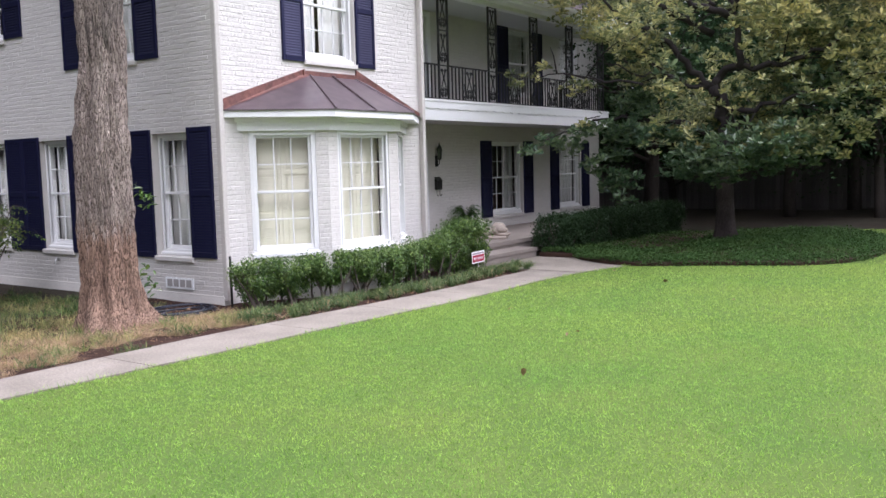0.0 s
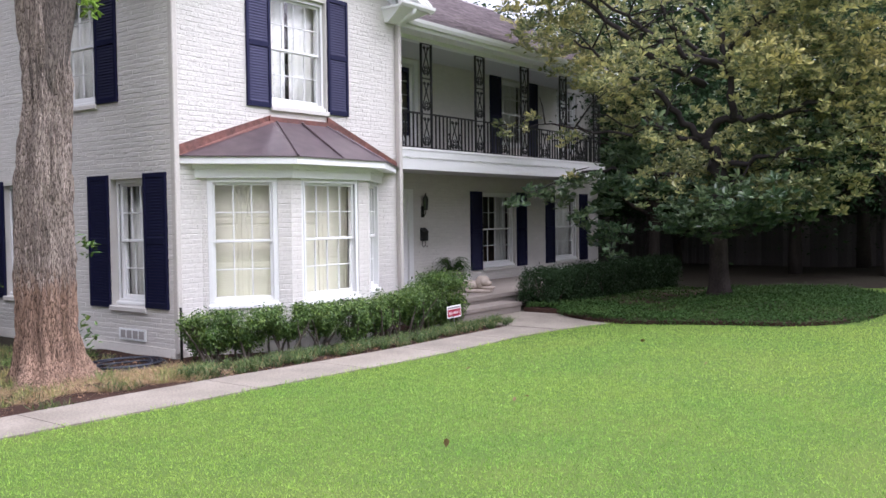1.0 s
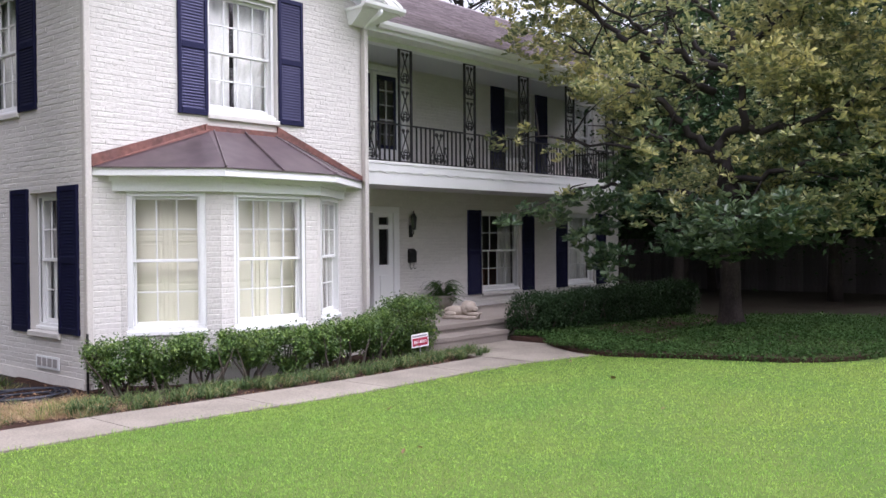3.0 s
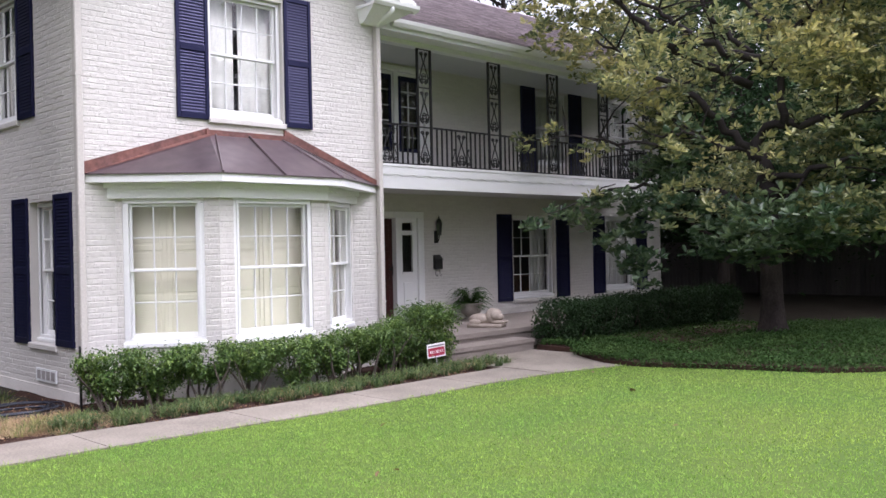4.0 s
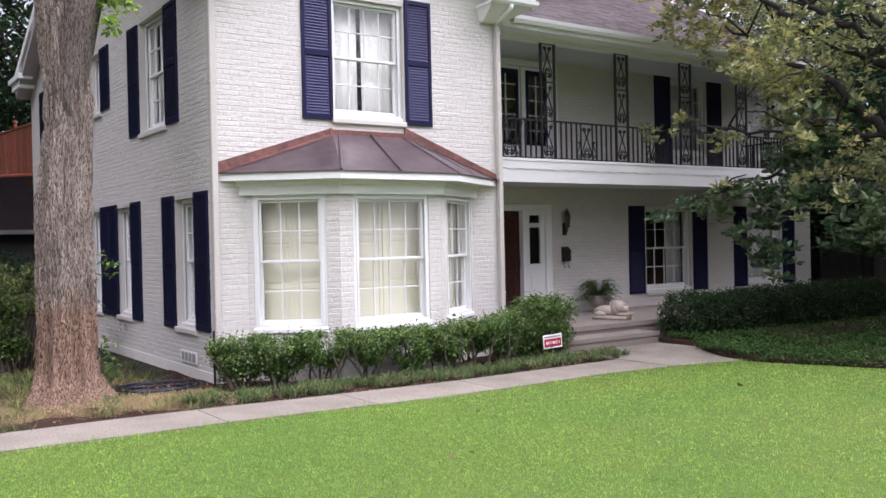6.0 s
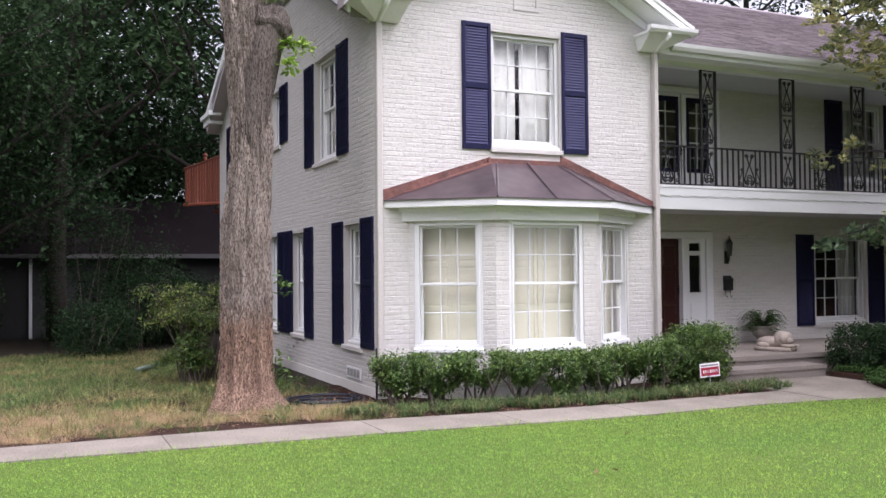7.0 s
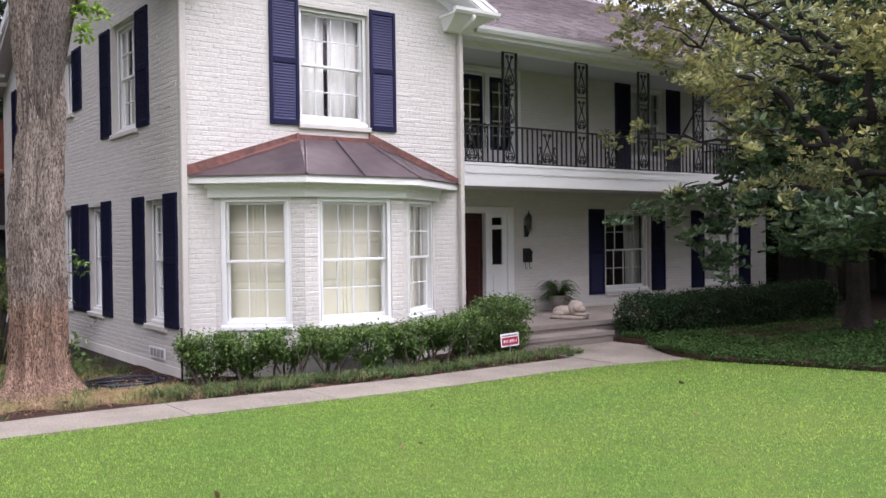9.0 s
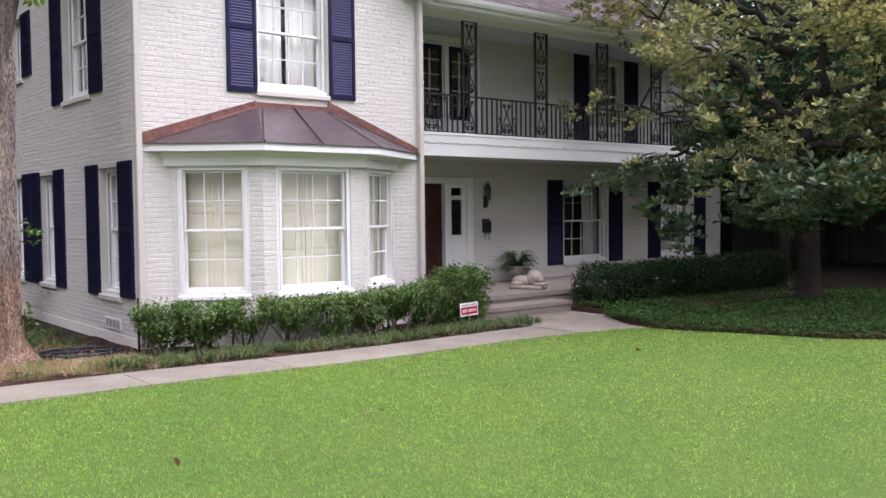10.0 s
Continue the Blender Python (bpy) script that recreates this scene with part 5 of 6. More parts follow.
def limb(g, p, d, length, r0, r, depth, tips, up=0.1, wob=0.25, n=5, split=3, shrink=0.62):
    """A bent limb with smaller ones growing from it; the ends go into tips."""
    pts, rad, q = [Vector(p)], [r0], Vector(d).normalized()
    for i in range(n):
        q = (q + Vector((r.uniform(-1, 1), r.uniform(-1, 1), r.uniform(-0.6, 1) * 0.7 + up)) * wob).normalized()
        pts.append(pts[-1] + q * length / n)
        rad.append(r0 * (1 - 0.55 * (i + 1) / n))
    g.tube(pts, rad, 8 if r0 > 0.05 else 5)
    if depth <= 0:
        tips += pts[2:]
        return
    for k in range(split):
        i = r.randint(2, n)
        a = r.uniform(0, math.tau)
        side = q.orthogonal().normalized()
        side.rotate(Matrix.Rotation(a, 3, q))
        limb(g, pts[i], q * 0.6 + side, length * r.uniform(0.5, 0.8), rad[i] * 0.7, r, depth - 1, tips, up, wob, n, split, shrink)
    tips += pts[-2:]


def trunk_tube(g, pts, radii, flare, seed, n=40, bumps=0.05, furrow=0.0, reach=0.28, roots=()):
    """A trunk with buttressed foot and ridged outline."""
    r = random.Random(seed)
    ph = [r.uniform(0, 6.28) for _ in range(6)]
    v, f = [], []
    for i, (p, rad) in enumerate(zip(pts, radii)):
        for k in range(n):
            a = k * math.tau / n
            t = i / max(len(pts) - 1, 1)
            butt = flare * math.exp(-max(p[2], 0) / reach) * (0.55 + 0.45 * math.sin(5 * a + ph[0]) + 0.25 * math.sin(3 * a + ph[1]))
            ridge = bumps * (math.sin(7 * a + ph[2] + p[2] * 0.8) * 0.5 + math.sin(13 * a + ph[3] + p[2] * 1.7) * 0.35 + noise.noise(Vector((3 * math.cos(a), 3 * math.sin(a), p[2] * 1.4 + seed))) * 0.9)
            rr = rad * (1 + ridge) + max(butt, -0.02)
            for at_, out in roots:
                rr += out * math.exp(-max(p[2], 0) / 0.22) * max(math.cos(a - at_), 0) ** 16
            if furrow:
                w = Vector((9 * math.cos(a), 9 * math.sin(a), p[2] * 3.6))
                rr += furrow * (abs(noise.noise(w)) * 2.2 - 0.5 + 0.6 * noise.noise(w * 2.3) + 0.8 * noise.noise(w * 0.25))
            v.append((p[0] + rr * math.cos(a), p[1] + rr * math.sin(a), p[2]))
    m = len(pts)
    f = [(i * n + k, i * n + (k + 1) % n, (i + 1) * n + (k + 1) % n, (i + 1) * n + k) for i in range(m - 1) for k in range(n)]
    f += [tuple((m - 1) * n + k for k in range(n))]
    return g.add(v, f)


# ground cover round the magnolia
cr = np.random.default_rng(8)
spread_at = np.c_[cr.uniform(6.8, 13.8, 32000), cr.uniform(-7.5, -0.9, 32000)]
spread_at = spread_at[ring_in(spread_at[:, 0], spread_at[:, 1])]
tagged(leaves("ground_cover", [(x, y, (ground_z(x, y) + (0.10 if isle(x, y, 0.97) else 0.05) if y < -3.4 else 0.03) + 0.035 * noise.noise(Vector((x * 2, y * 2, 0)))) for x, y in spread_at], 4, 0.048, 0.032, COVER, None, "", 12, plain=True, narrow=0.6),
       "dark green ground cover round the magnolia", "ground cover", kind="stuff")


# tall tree beside the house
elm = thing("tree", "tall mature tree with furrowed bark, reddish bare foot and burl", "tree", Matrix.Translation((-1.90, -0.02, -0.1)))
zs = [-0.15 + 9.6 * i / 150 for i in range(151)]
rad = lambda z: 0.315 - 0.042 * ease((z - 2.2) / 1.3) + 0.03 * ease((z - 4.6) / 1.5) + 0.07 * math.exp(-max(z, 0) / 0.5)  # noqa: E731
lean = lambda z: (0.004 * z + 0.085 * ease((z - 2.4) / 1.0) - 0.11 * ease((z - 3.8) / 2.2), 0.01 * z)  # noqa: E731
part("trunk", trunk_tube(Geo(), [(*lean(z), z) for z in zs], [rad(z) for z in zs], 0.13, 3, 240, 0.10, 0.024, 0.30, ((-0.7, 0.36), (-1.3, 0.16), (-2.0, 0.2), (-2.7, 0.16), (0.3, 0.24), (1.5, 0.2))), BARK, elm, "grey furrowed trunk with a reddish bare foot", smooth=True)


def lump(g, c, r3, seed, n=22, m=16):
    """A knobbly ball."""
    v = []
    for a in range(m + 1):
        for b in range(n):
            d = Vector((math.sin(a * math.pi / m) * math.cos(b * math.tau / n), math.sin(a * math.pi / m) * math.sin(b * math.tau / n), math.cos(a * math.pi / m)))
            k = 1 + 0.28 * noise.noise(d * 2.1 + Vector((seed, 0, 0))) + 0.14 * noise.noise(d * 5.3 + Vector((0, seed, 0)))
            v.append((c[0] + d.x * r3[0] * k, c[1] + d.y * r3[1] * k, c[2] + d.z * r3[2] * k))
    g.add(v, [(a * n + b, a * n + (b + 1) % n, (a + 1) * n + (b + 1) % n, (a + 1) * n + b) for a in range(m) for b in range(n)])


burl = Geo()
burl.tube([(0.04, 0, 3.3), (0.08, -0.01, 3.8), (0.14, -0.02, 4.3), (0.20, -0.03, 4.75), (0.27, -0.04, 5.1), (0.31, -0.05, 5.4)], [0.17, 0.23, 0.25, 0.27, 0.27, 0.22], 24)
lump(burl, (0.33, -0.06, 5.27), (0.30, 0.26, 0.27), 2.3, 34, 24)
lump(burl, (0.50, -0.08, 5.16), (0.14, 0.14, 0.19), 5.1)
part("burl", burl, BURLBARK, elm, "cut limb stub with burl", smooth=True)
tips, g = [], Geo()
r = random.Random(21)
for k in range(7):
    a = k * 0.9 + 0.3
    limb(g, (0.15, 0.08, 7.6 + 0.3 * k), (math.cos(a), math.sin(a), 0.8), 4.2, 0.14, r, 2, tips, 0.15)
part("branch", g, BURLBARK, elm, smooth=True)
pts = np.array([tuple(t) for t in tips])
leaves("crown", pts, 12, 0.12, 0.35, WOODLEAF, elm, "dark green leafy crown", 5, plain=True, narrow=0.6)
for name, sp, n in (("sprout", [(0.42, -0.2, 4.92), (0.52, -0.2, 4.98), (0.60, -0.22, 5.0), (0.68, -0.2, 4.96), (0.76, -0.2, 5.0), (0.50, -0.25, 4.75), (0.56, -0.25, 4.65), (0.62, -0.2, 4.72), (0.84, -0.2, 4.97)], 16),
                    ("sprout", [(0.28, -0.25, 5.62), (0.36, -0.25, 5.72), (0.42, -0.25, 5.82), (0.30, -0.25, 5.9), (0.40, -0.28, 6.0), (0.48, -0.2, 5.7), (0.25, -0.25, 6.1)], 16),
                    ("sprout", [(0.42, -0.15, 1.72), (0.48, -0.15, 1.62), (0.54, -0.1, 1.66), (0.40, -0.2, 0.62), (0.46, -0.2, 0.5), (0.44, -0.15, 0.75)], 9)):
    tagged(leaves(name, sp, n, 0.11, 0.05, YOUNGLEAF if n > 10 else HEDGE, elm, "bright green sprouting leaves", 6), kind="stuff")


# magnolia
mag = thing("magnolia_tree", "spreading magnolia with glossy leaves and dark crooked limbs", "tree", Matrix.Translation((10.95, -3.9, -0.02)))
zs = [0.0 + 2.1 * i / 14 for i in range(15)]
g = trunk_tube(Geo(), [(0.02 * z, 0.02 * z, z) for z in zs], [0.205 - 0.02 * z + 0.06 * math.exp(-z / 0.16) for z in zs], 0.11, 7, 28, 0.08)
part("trunk", g, MAGTRUNK, mag, "grey magnolia trunk", smooth=True)
LEFT, TOWARDS = Vector((-0.42, 0.908, 0)), Vector((-0.908, -0.42, 0))
mr = random.Random(12)


def crooked(way, r0, r1, twigs=0, name="limb"):
    """One crooked limb; way: (to the side, towards the lawn, height)."""
    knots = [LEFT * s + TOWARDS * t + Vector((0, 0, z)) for s, t, z in way]
    pts = []
    for a, b in zip(knots, knots[1:]):
        pts += [a.lerp(b, k / 4) + 0.05 * Vector((mr.gauss(0, 1), mr.gauss(0, 1), mr.gauss(0, 0.8))) for k in range(4)]
    pts.append(knots[-1])
    pts[0] = knots[0]
    n = len(pts) - 1
    g = Geo().tube(pts, [r0 + (r1 - r0) * k / n for k in range(n + 1)], 9)
    for k in range(twigs):
        p = pts[mr.randint(n // 3, n)]
        d = Vector((mr.gauss(0, 1), mr.gauss(0, 1), mr.gauss(0.2, 0.6))).normalized() * mr.uniform(0.6, 1.3)
        g.tube([p, p + d * 0.5 + Vector((0, 0, 0.1)), p + d], [0.022, 0.016, 0.008], 5)
    part(name, g, MAGBARK, mag, "dark crooked limb", smooth=True)


crooked([(0, 0, 1.95), (-0.03, 0.05, 2.4), (-0.03, 0.1, 2.78), (0.13, 0.12, 3.17), (0.29, 0.15, 3.47)], 0.165, 0.13)
crooked([(0.29, 0.15, 3.45), (0.17, 0.2, 3.69), (-0.22, 0.35, 3.85), (-0.88, 0.5, 3.89), (-1.64, 0.6, 3.97), (-2.61, 0.6, 4.44)], 0.105, 0.03, 6)
crooked([(-0.24, 0.35, 3.84), (-0.22, 0.3, 4.42), (-0.06, 0.3, 5.0), (0.0, 0.2, 5.7), (0.27, 0.2, 6.06), (1.05, 0.2, 6.6), (1.5, 0.2, 7.3)], 0.08, 0.02, 10)
crooked([(0.29, 0.15, 3.45), (0.89, 0.3, 4.02), (1.28, 0.4, 4.51), (1.67, 0.5, 4.71), (2.36, 0.5, 5.05), (3.0, 0.5, 5.6)], 0.085, 0.022, 6)
crooked([(0.29, 0.15, 3.44), (0.79, 0.4, 3.53), (1.36, 0.6, 3.7), (2.0, 0.7, 3.75)], 0.055, 0.02, 5)
crooked([(0.0, 0.1, 2.94), (-0.53, 0.5, 2.97), (-1.19, 0.8, 3.17), (-2.2, 1.0, 3.3)], 0.07, 0.02, 6)
crooked([(-0.06, 0.3, 4.9), (0.74, 0.3, 5.23), (1.42, 0.4, 5.69), (1.76, 0.4, 5.89), (2.7, 0.5, 6.6)], 0.085, 0.025, 8)
crooked([(0.28, 0.05, 4.6), (1.05, 0.3, 4.95), (1.7, 0.5, 5.35), (2.1, 0.5, 5.85), (2.9, 0.6, 6.5), (3.5, 0.5, 7.0)], 0.085, 0.03, 10)
crooked([(0.25, 0.0, 5.2), (0.9, -0.3, 5.9), (1.3, -0.4, 6.7), (1.6, -0.5, 7.5)], 0.06, 0.02, 8)
crooked([(0.15, 0.0, 5.0), (-0.7, 0.3, 5.7), (-1.5, 0.6, 6.3), (-2.4, 0.6, 6.9)], 0.07, 0.02, 10)
crooked([(0.0, 0.1, 2.2), (0.9, -0.1, 2.7), (2.2, 0.1, 2.85), (3.0, 0.2, 2.75), (4.05, 0.2, 2.4)], 0.06, 0.012, 3)
crooked([(1.8, 1.0, 3.5), (2.8, 0.6, 3.7), (3.5, 0.3, 3.8), (4.2, 0.2, 3.85)], 0.03, 0.008, 3, "branch")
crooked([(-0.1, -0.1, 2.3), (-0.6, -0.9, 2.9), (-0.9, -2.0, 3.4)], 0.07, 0.02, 8)
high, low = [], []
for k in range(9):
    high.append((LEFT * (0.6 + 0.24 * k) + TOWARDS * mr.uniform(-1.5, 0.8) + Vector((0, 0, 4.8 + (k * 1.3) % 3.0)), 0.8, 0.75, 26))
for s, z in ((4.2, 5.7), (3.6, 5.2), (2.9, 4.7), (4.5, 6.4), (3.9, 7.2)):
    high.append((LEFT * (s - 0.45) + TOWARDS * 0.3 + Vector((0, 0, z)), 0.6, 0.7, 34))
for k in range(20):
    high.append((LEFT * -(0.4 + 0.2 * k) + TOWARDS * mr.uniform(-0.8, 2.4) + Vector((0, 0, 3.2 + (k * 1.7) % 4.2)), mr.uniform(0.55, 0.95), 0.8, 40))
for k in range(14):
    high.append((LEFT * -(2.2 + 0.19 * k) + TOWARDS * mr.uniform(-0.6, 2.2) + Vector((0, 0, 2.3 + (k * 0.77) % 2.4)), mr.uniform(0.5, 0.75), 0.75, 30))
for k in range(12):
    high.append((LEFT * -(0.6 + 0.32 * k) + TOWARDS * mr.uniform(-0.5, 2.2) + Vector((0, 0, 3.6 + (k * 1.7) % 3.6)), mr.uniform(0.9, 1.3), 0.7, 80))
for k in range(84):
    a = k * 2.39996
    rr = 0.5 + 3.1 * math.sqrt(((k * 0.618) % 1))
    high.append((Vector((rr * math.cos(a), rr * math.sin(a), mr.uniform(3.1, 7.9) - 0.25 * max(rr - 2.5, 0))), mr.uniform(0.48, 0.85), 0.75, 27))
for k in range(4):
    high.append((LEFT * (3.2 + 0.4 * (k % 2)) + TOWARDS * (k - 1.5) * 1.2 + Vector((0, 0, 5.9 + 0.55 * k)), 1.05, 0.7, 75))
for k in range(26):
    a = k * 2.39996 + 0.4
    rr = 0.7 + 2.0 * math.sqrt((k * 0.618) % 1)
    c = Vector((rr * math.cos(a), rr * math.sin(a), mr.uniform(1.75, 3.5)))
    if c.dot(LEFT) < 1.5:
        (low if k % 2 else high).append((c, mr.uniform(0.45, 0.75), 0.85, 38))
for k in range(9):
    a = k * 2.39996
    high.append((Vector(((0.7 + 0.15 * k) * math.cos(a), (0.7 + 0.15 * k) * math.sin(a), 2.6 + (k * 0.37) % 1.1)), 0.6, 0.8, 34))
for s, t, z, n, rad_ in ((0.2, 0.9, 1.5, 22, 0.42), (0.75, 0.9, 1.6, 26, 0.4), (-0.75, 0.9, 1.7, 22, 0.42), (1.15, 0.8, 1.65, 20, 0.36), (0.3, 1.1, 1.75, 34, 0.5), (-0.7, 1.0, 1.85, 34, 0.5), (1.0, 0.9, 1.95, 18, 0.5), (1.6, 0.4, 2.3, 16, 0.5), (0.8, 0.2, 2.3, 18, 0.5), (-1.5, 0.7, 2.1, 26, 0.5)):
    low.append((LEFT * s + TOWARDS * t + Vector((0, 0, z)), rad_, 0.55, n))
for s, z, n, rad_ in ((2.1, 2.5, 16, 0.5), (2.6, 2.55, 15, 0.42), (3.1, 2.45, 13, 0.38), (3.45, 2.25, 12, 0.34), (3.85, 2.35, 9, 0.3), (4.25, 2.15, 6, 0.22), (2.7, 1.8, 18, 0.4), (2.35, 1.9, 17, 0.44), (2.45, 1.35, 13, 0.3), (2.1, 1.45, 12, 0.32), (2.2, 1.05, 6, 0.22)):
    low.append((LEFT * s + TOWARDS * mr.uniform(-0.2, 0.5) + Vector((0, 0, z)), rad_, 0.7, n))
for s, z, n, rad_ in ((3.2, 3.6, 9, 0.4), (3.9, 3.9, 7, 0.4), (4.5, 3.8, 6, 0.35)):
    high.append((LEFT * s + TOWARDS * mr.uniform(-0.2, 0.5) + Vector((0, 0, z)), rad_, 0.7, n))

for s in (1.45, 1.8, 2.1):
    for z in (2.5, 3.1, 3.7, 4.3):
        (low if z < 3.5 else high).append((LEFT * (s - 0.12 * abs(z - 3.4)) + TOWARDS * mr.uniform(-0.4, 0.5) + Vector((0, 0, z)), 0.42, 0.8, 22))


def crown_points(lobes):
    pts = []
    for c, rad_, flat, n in lobes:
        for _ in range(n):
            d = Vector((mr.gauss(0, 1), mr.gauss(0, 1), mr.gauss(0.25, 1))).normalized()
            s = 0.55 + 0.5 * mr.random() ** 0.7
            p = c + Vector((d.x * rad_ * s, d.y * rad_ * s, d.z * rad_ * flat * s))
            side_ = p.dot(LEFT)
            if rad_ > 0.45 and 2.75 < p.z < 5.3 and side_ > (1.6 if p.z < 3.9 else 1.7 + (p.z - 3.9) * 1.6):
                continue
            if p.dot(TOWARDS) > 0.05 and -1.9 < side_ < 1.3 and 2.55 < p.z < 4.5 and mr.random() < 0.88:
                continue
            if 1.1 < side_ < 1.75 and p.z < 2.9 and mr.random() < 0.55:
                continue
            if p.z > 0.95 and not (p.z < 1.7 and math.hypot(p.x, p.y) < 0.5):
                pts.append(tuple(p))
    return np.array(pts)


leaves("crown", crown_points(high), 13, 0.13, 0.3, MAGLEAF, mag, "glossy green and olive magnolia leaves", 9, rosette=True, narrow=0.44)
leaves("lower_crown", crown_points(low), 11, 0.15, 0.3, MAGLOW, mag, "low magnolia leaves in a shade-darkened green", 10, rosette=True, narrow=0.5)


# ---- hedges ----
def shrub(name, m, w, d, h, n, mat, label, category, group, seed, size=0.05, stems=7, foot=0.22, power=0.35, gap=-0.2, vase=0.0):
    ob = thing(name, label, category, m, group)
    r, g = random.Random(seed), Geo()
    for k in range(stems):
        x, y = r.uniform(-w, w) * 0.18, r.uniform(-d, d) * 0.25
        pts = [(x, y, -0.05)]
        dx, dy = r.uniform(-1, 1) * w * 0.4, r.uniform(-1, 1) * d * 0.35
        for i in range(1, 5):
            t = i / 4
            pts.append((x + dx * t + r.uniform(-0.02, 0.02), y + dy * t + r.uniform(-0.02, 0.02), h * 0.8 * t))
        g.tube(pts, [0.021, 0.018, 0.014, 0.009, 0.005], 5)
    part("stem", g, TWIG, ob)
    pts = []
    while len(pts) < n:
        x, y, z = r.uniform(-1, 1), r.uniform(-1, 1), r.uniform(-1, 1)
        e = abs(x) ** 4 + abs(y) ** 4 + abs(z) ** 4
        if e > 1 or e < power:
            continue
        taper = 1 - vase * (1 - (z + 1) / 2) ** 1.4
        q = Vector((x * w / 2 * taper, y * d / 2 * taper, foot + (h - foot) * (z + 1) / 2))
        if noise.noise(q * 4.5 + Vector((seed * 3.1, 0, 0))) < gap:
            continue
        q *= 1 + 0.10 * noise.noise(q * 3 + Vector((seed, 2, 0)))
        pts.append(tuple(q))
    leaves("foliage", np.array(pts), 11 if mat is not WOODLEAF else 7, size, 0.045 if mat is not WOODLEAF else 0.1, mat, ob, "", seed, narrow=0.5, plain=mat is WOODLEAF)
    return ob


hx = [(0.12, -0.62), (0.62, -0.82), (1.15, -1.02), (1.75, -1.14), (2.4, -1.16), (3.05, -1.14), (3.65, -1.04), (4.2, -0.92), (4.72, -0.82)]
for k, (x, y) in enumerate(hx):
    h = [0.68, 0.67, 0.69, 0.67, 0.69, 0.70, 0.72, 0.76, 0.83][k]
    shrub("shrub", Matrix.Translation((x, y, ground_z(x, y))), 0.90, 0.70, h, 520, HEDGE, "clipped green shrub of the hedge under the bay", "shrub", "front hedge", 30 + k, 0.048, 8, foot=(0.08, 0.14, 0.28, 0.31, 0.16, 0.2, 0.32, 0.16, 0.06)[k], power=0.06, gap=-0.02, vase=0.78)
shrub("shrub", Matrix.Translation((5.28, -0.78, -0.11)), 0.9, 0.84, 0.98, 900, HEDGE, "taller clipped shrub at the hedge's end by the steps", "shrub", "front hedge", 45, 0.052, foot=0.06, power=0.12, vase=0.15)
for k in range(6):
    x = 8.75 + 0.92 * k
    shrub("hedge", Matrix.Translation((x, -0.95 - 0.10 * k, -0.1 + 0.02 * k)), 1.12, 1.05, 0.84 - 0.01 * k, 900, HEDGEDARK, "dark clipped boxwood hedge before the porch", "hedge", "porch hedge", 60 + k, 0.05, 5, 0.03, power=0.2)


def lacy_shrub(m, canes, h, spread, seed, label):
    """Upright canes, each with tiers of drooping, finely divided leaves at its top."""
    ob = thing("shrub", label, "shrub", m, "side yard shrubs")
    r, g, pts = random.Random(seed), Geo(), []
    for k in range(canes):
        a, lean_ = r.uniform(0, math.tau), spread * math.sqrt(r.random())
        top = Vector((math.cos(a) * lean_, math.sin(a) * lean_ * 0.8, h * r.uniform(0.6, 1.0) * (1 - 0.2 * lean_ / spread)))
        foot_ = Vector((top.x * 0.25, top.y * 0.25, -0.05))
        mid_ = foot_.lerp(top, 0.55) + Vector((r.uniform(-0.05, 0.05), r.uniform(-0.05, 0.05), 0.08))
        g.tube([foot_, mid_, top], [0.013, 0.011, 0.006], 5)
        for j in range(10):
            b, ln = r.uniform(0, math.tau), r.uniform(0.22, 0.46)
            root = mid_.lerp(top, r.uniform(0.55, 1.0))
            d = Vector((math.cos(b), math.sin(b), 0))
            way = [root + d * ln * t + Vector((0, 0, 0.16 * ln * math.sin(t * 2.6) * 2 - 0.22 * t * t * ln * 2)) for t in (0, 0.35, 0.7, 1.0)]
            g.tube(way, [0.004, 0.003, 0.0025, 0.0015], 4)
            for i in range(10):
                t = 0.3 + 0.7 * i / 9
                q = way[0].lerp(way[-1], t) + Vector((0, 0, 0.05 * math.sin(t * 3.1)))
                off = Vector((-d.y, d.x, 0)) * r.uniform(-0.12, 0.12) * (1.15 - t)
                pts.append(tuple(q + off))
    part("stem", g, TWIG, ob)
    leaves("foliage", np.array(pts), 3, 0.062, 0.02, NANDINA, ob, "", seed, narrow=0.36)
    return ob


lacy_shrub(Matrix.Translation((-1.72, 4.25, -0.2)), 34, 2.1, 1.12, 80, "loose lacy yellow-green shrub beside the house")
lacy_shrub(Matrix.Translation((-2.12, 4.05, -0.18)), 7, 0.85, 0.20, 81, "small upright yellow-green shrub in the side yard")
for k, (x, y, h) in enumerate(((-1.9, 14.6, 2.1), (-0.9, 17.0, 2.0), (-3.0, 12.4, 1.3), (-2.4, 17.0, 2.2), (-0.2, 18.2, 1.9))):
    shrub("shrub", Matrix.Translation((x, y, -0.3)), 1.9, 1.8, h, 620, WOODLEAF, "dark evergreen shrub before the garage", "shrub", "undergrowth", 260 + k, 0.09, 5, 0.0, 0.1)
shrub("shrub", Matrix.Translation((-1.95, 3.9, -0.2)), 0.55, 0.5, 0.95, 90, HEDGE, "small loose shrub beside the house", "shrub", "", 81, 0.08, 6, 0.3, 0.1)


# ---- small things ----
lant = thing("wall_lantern", "black iron wall lantern with glass sides", "lantern", Matrix.Translation((8.40, 2.1, 2.0)) @ Matrix.Diagonal((1.05, 0.62, 1.0, 1)))
part("backplate", Geo().box(-0.055, 0.055, -0.02, 0.0, -0.14, 0.12, c=0.008), IRON, lant)
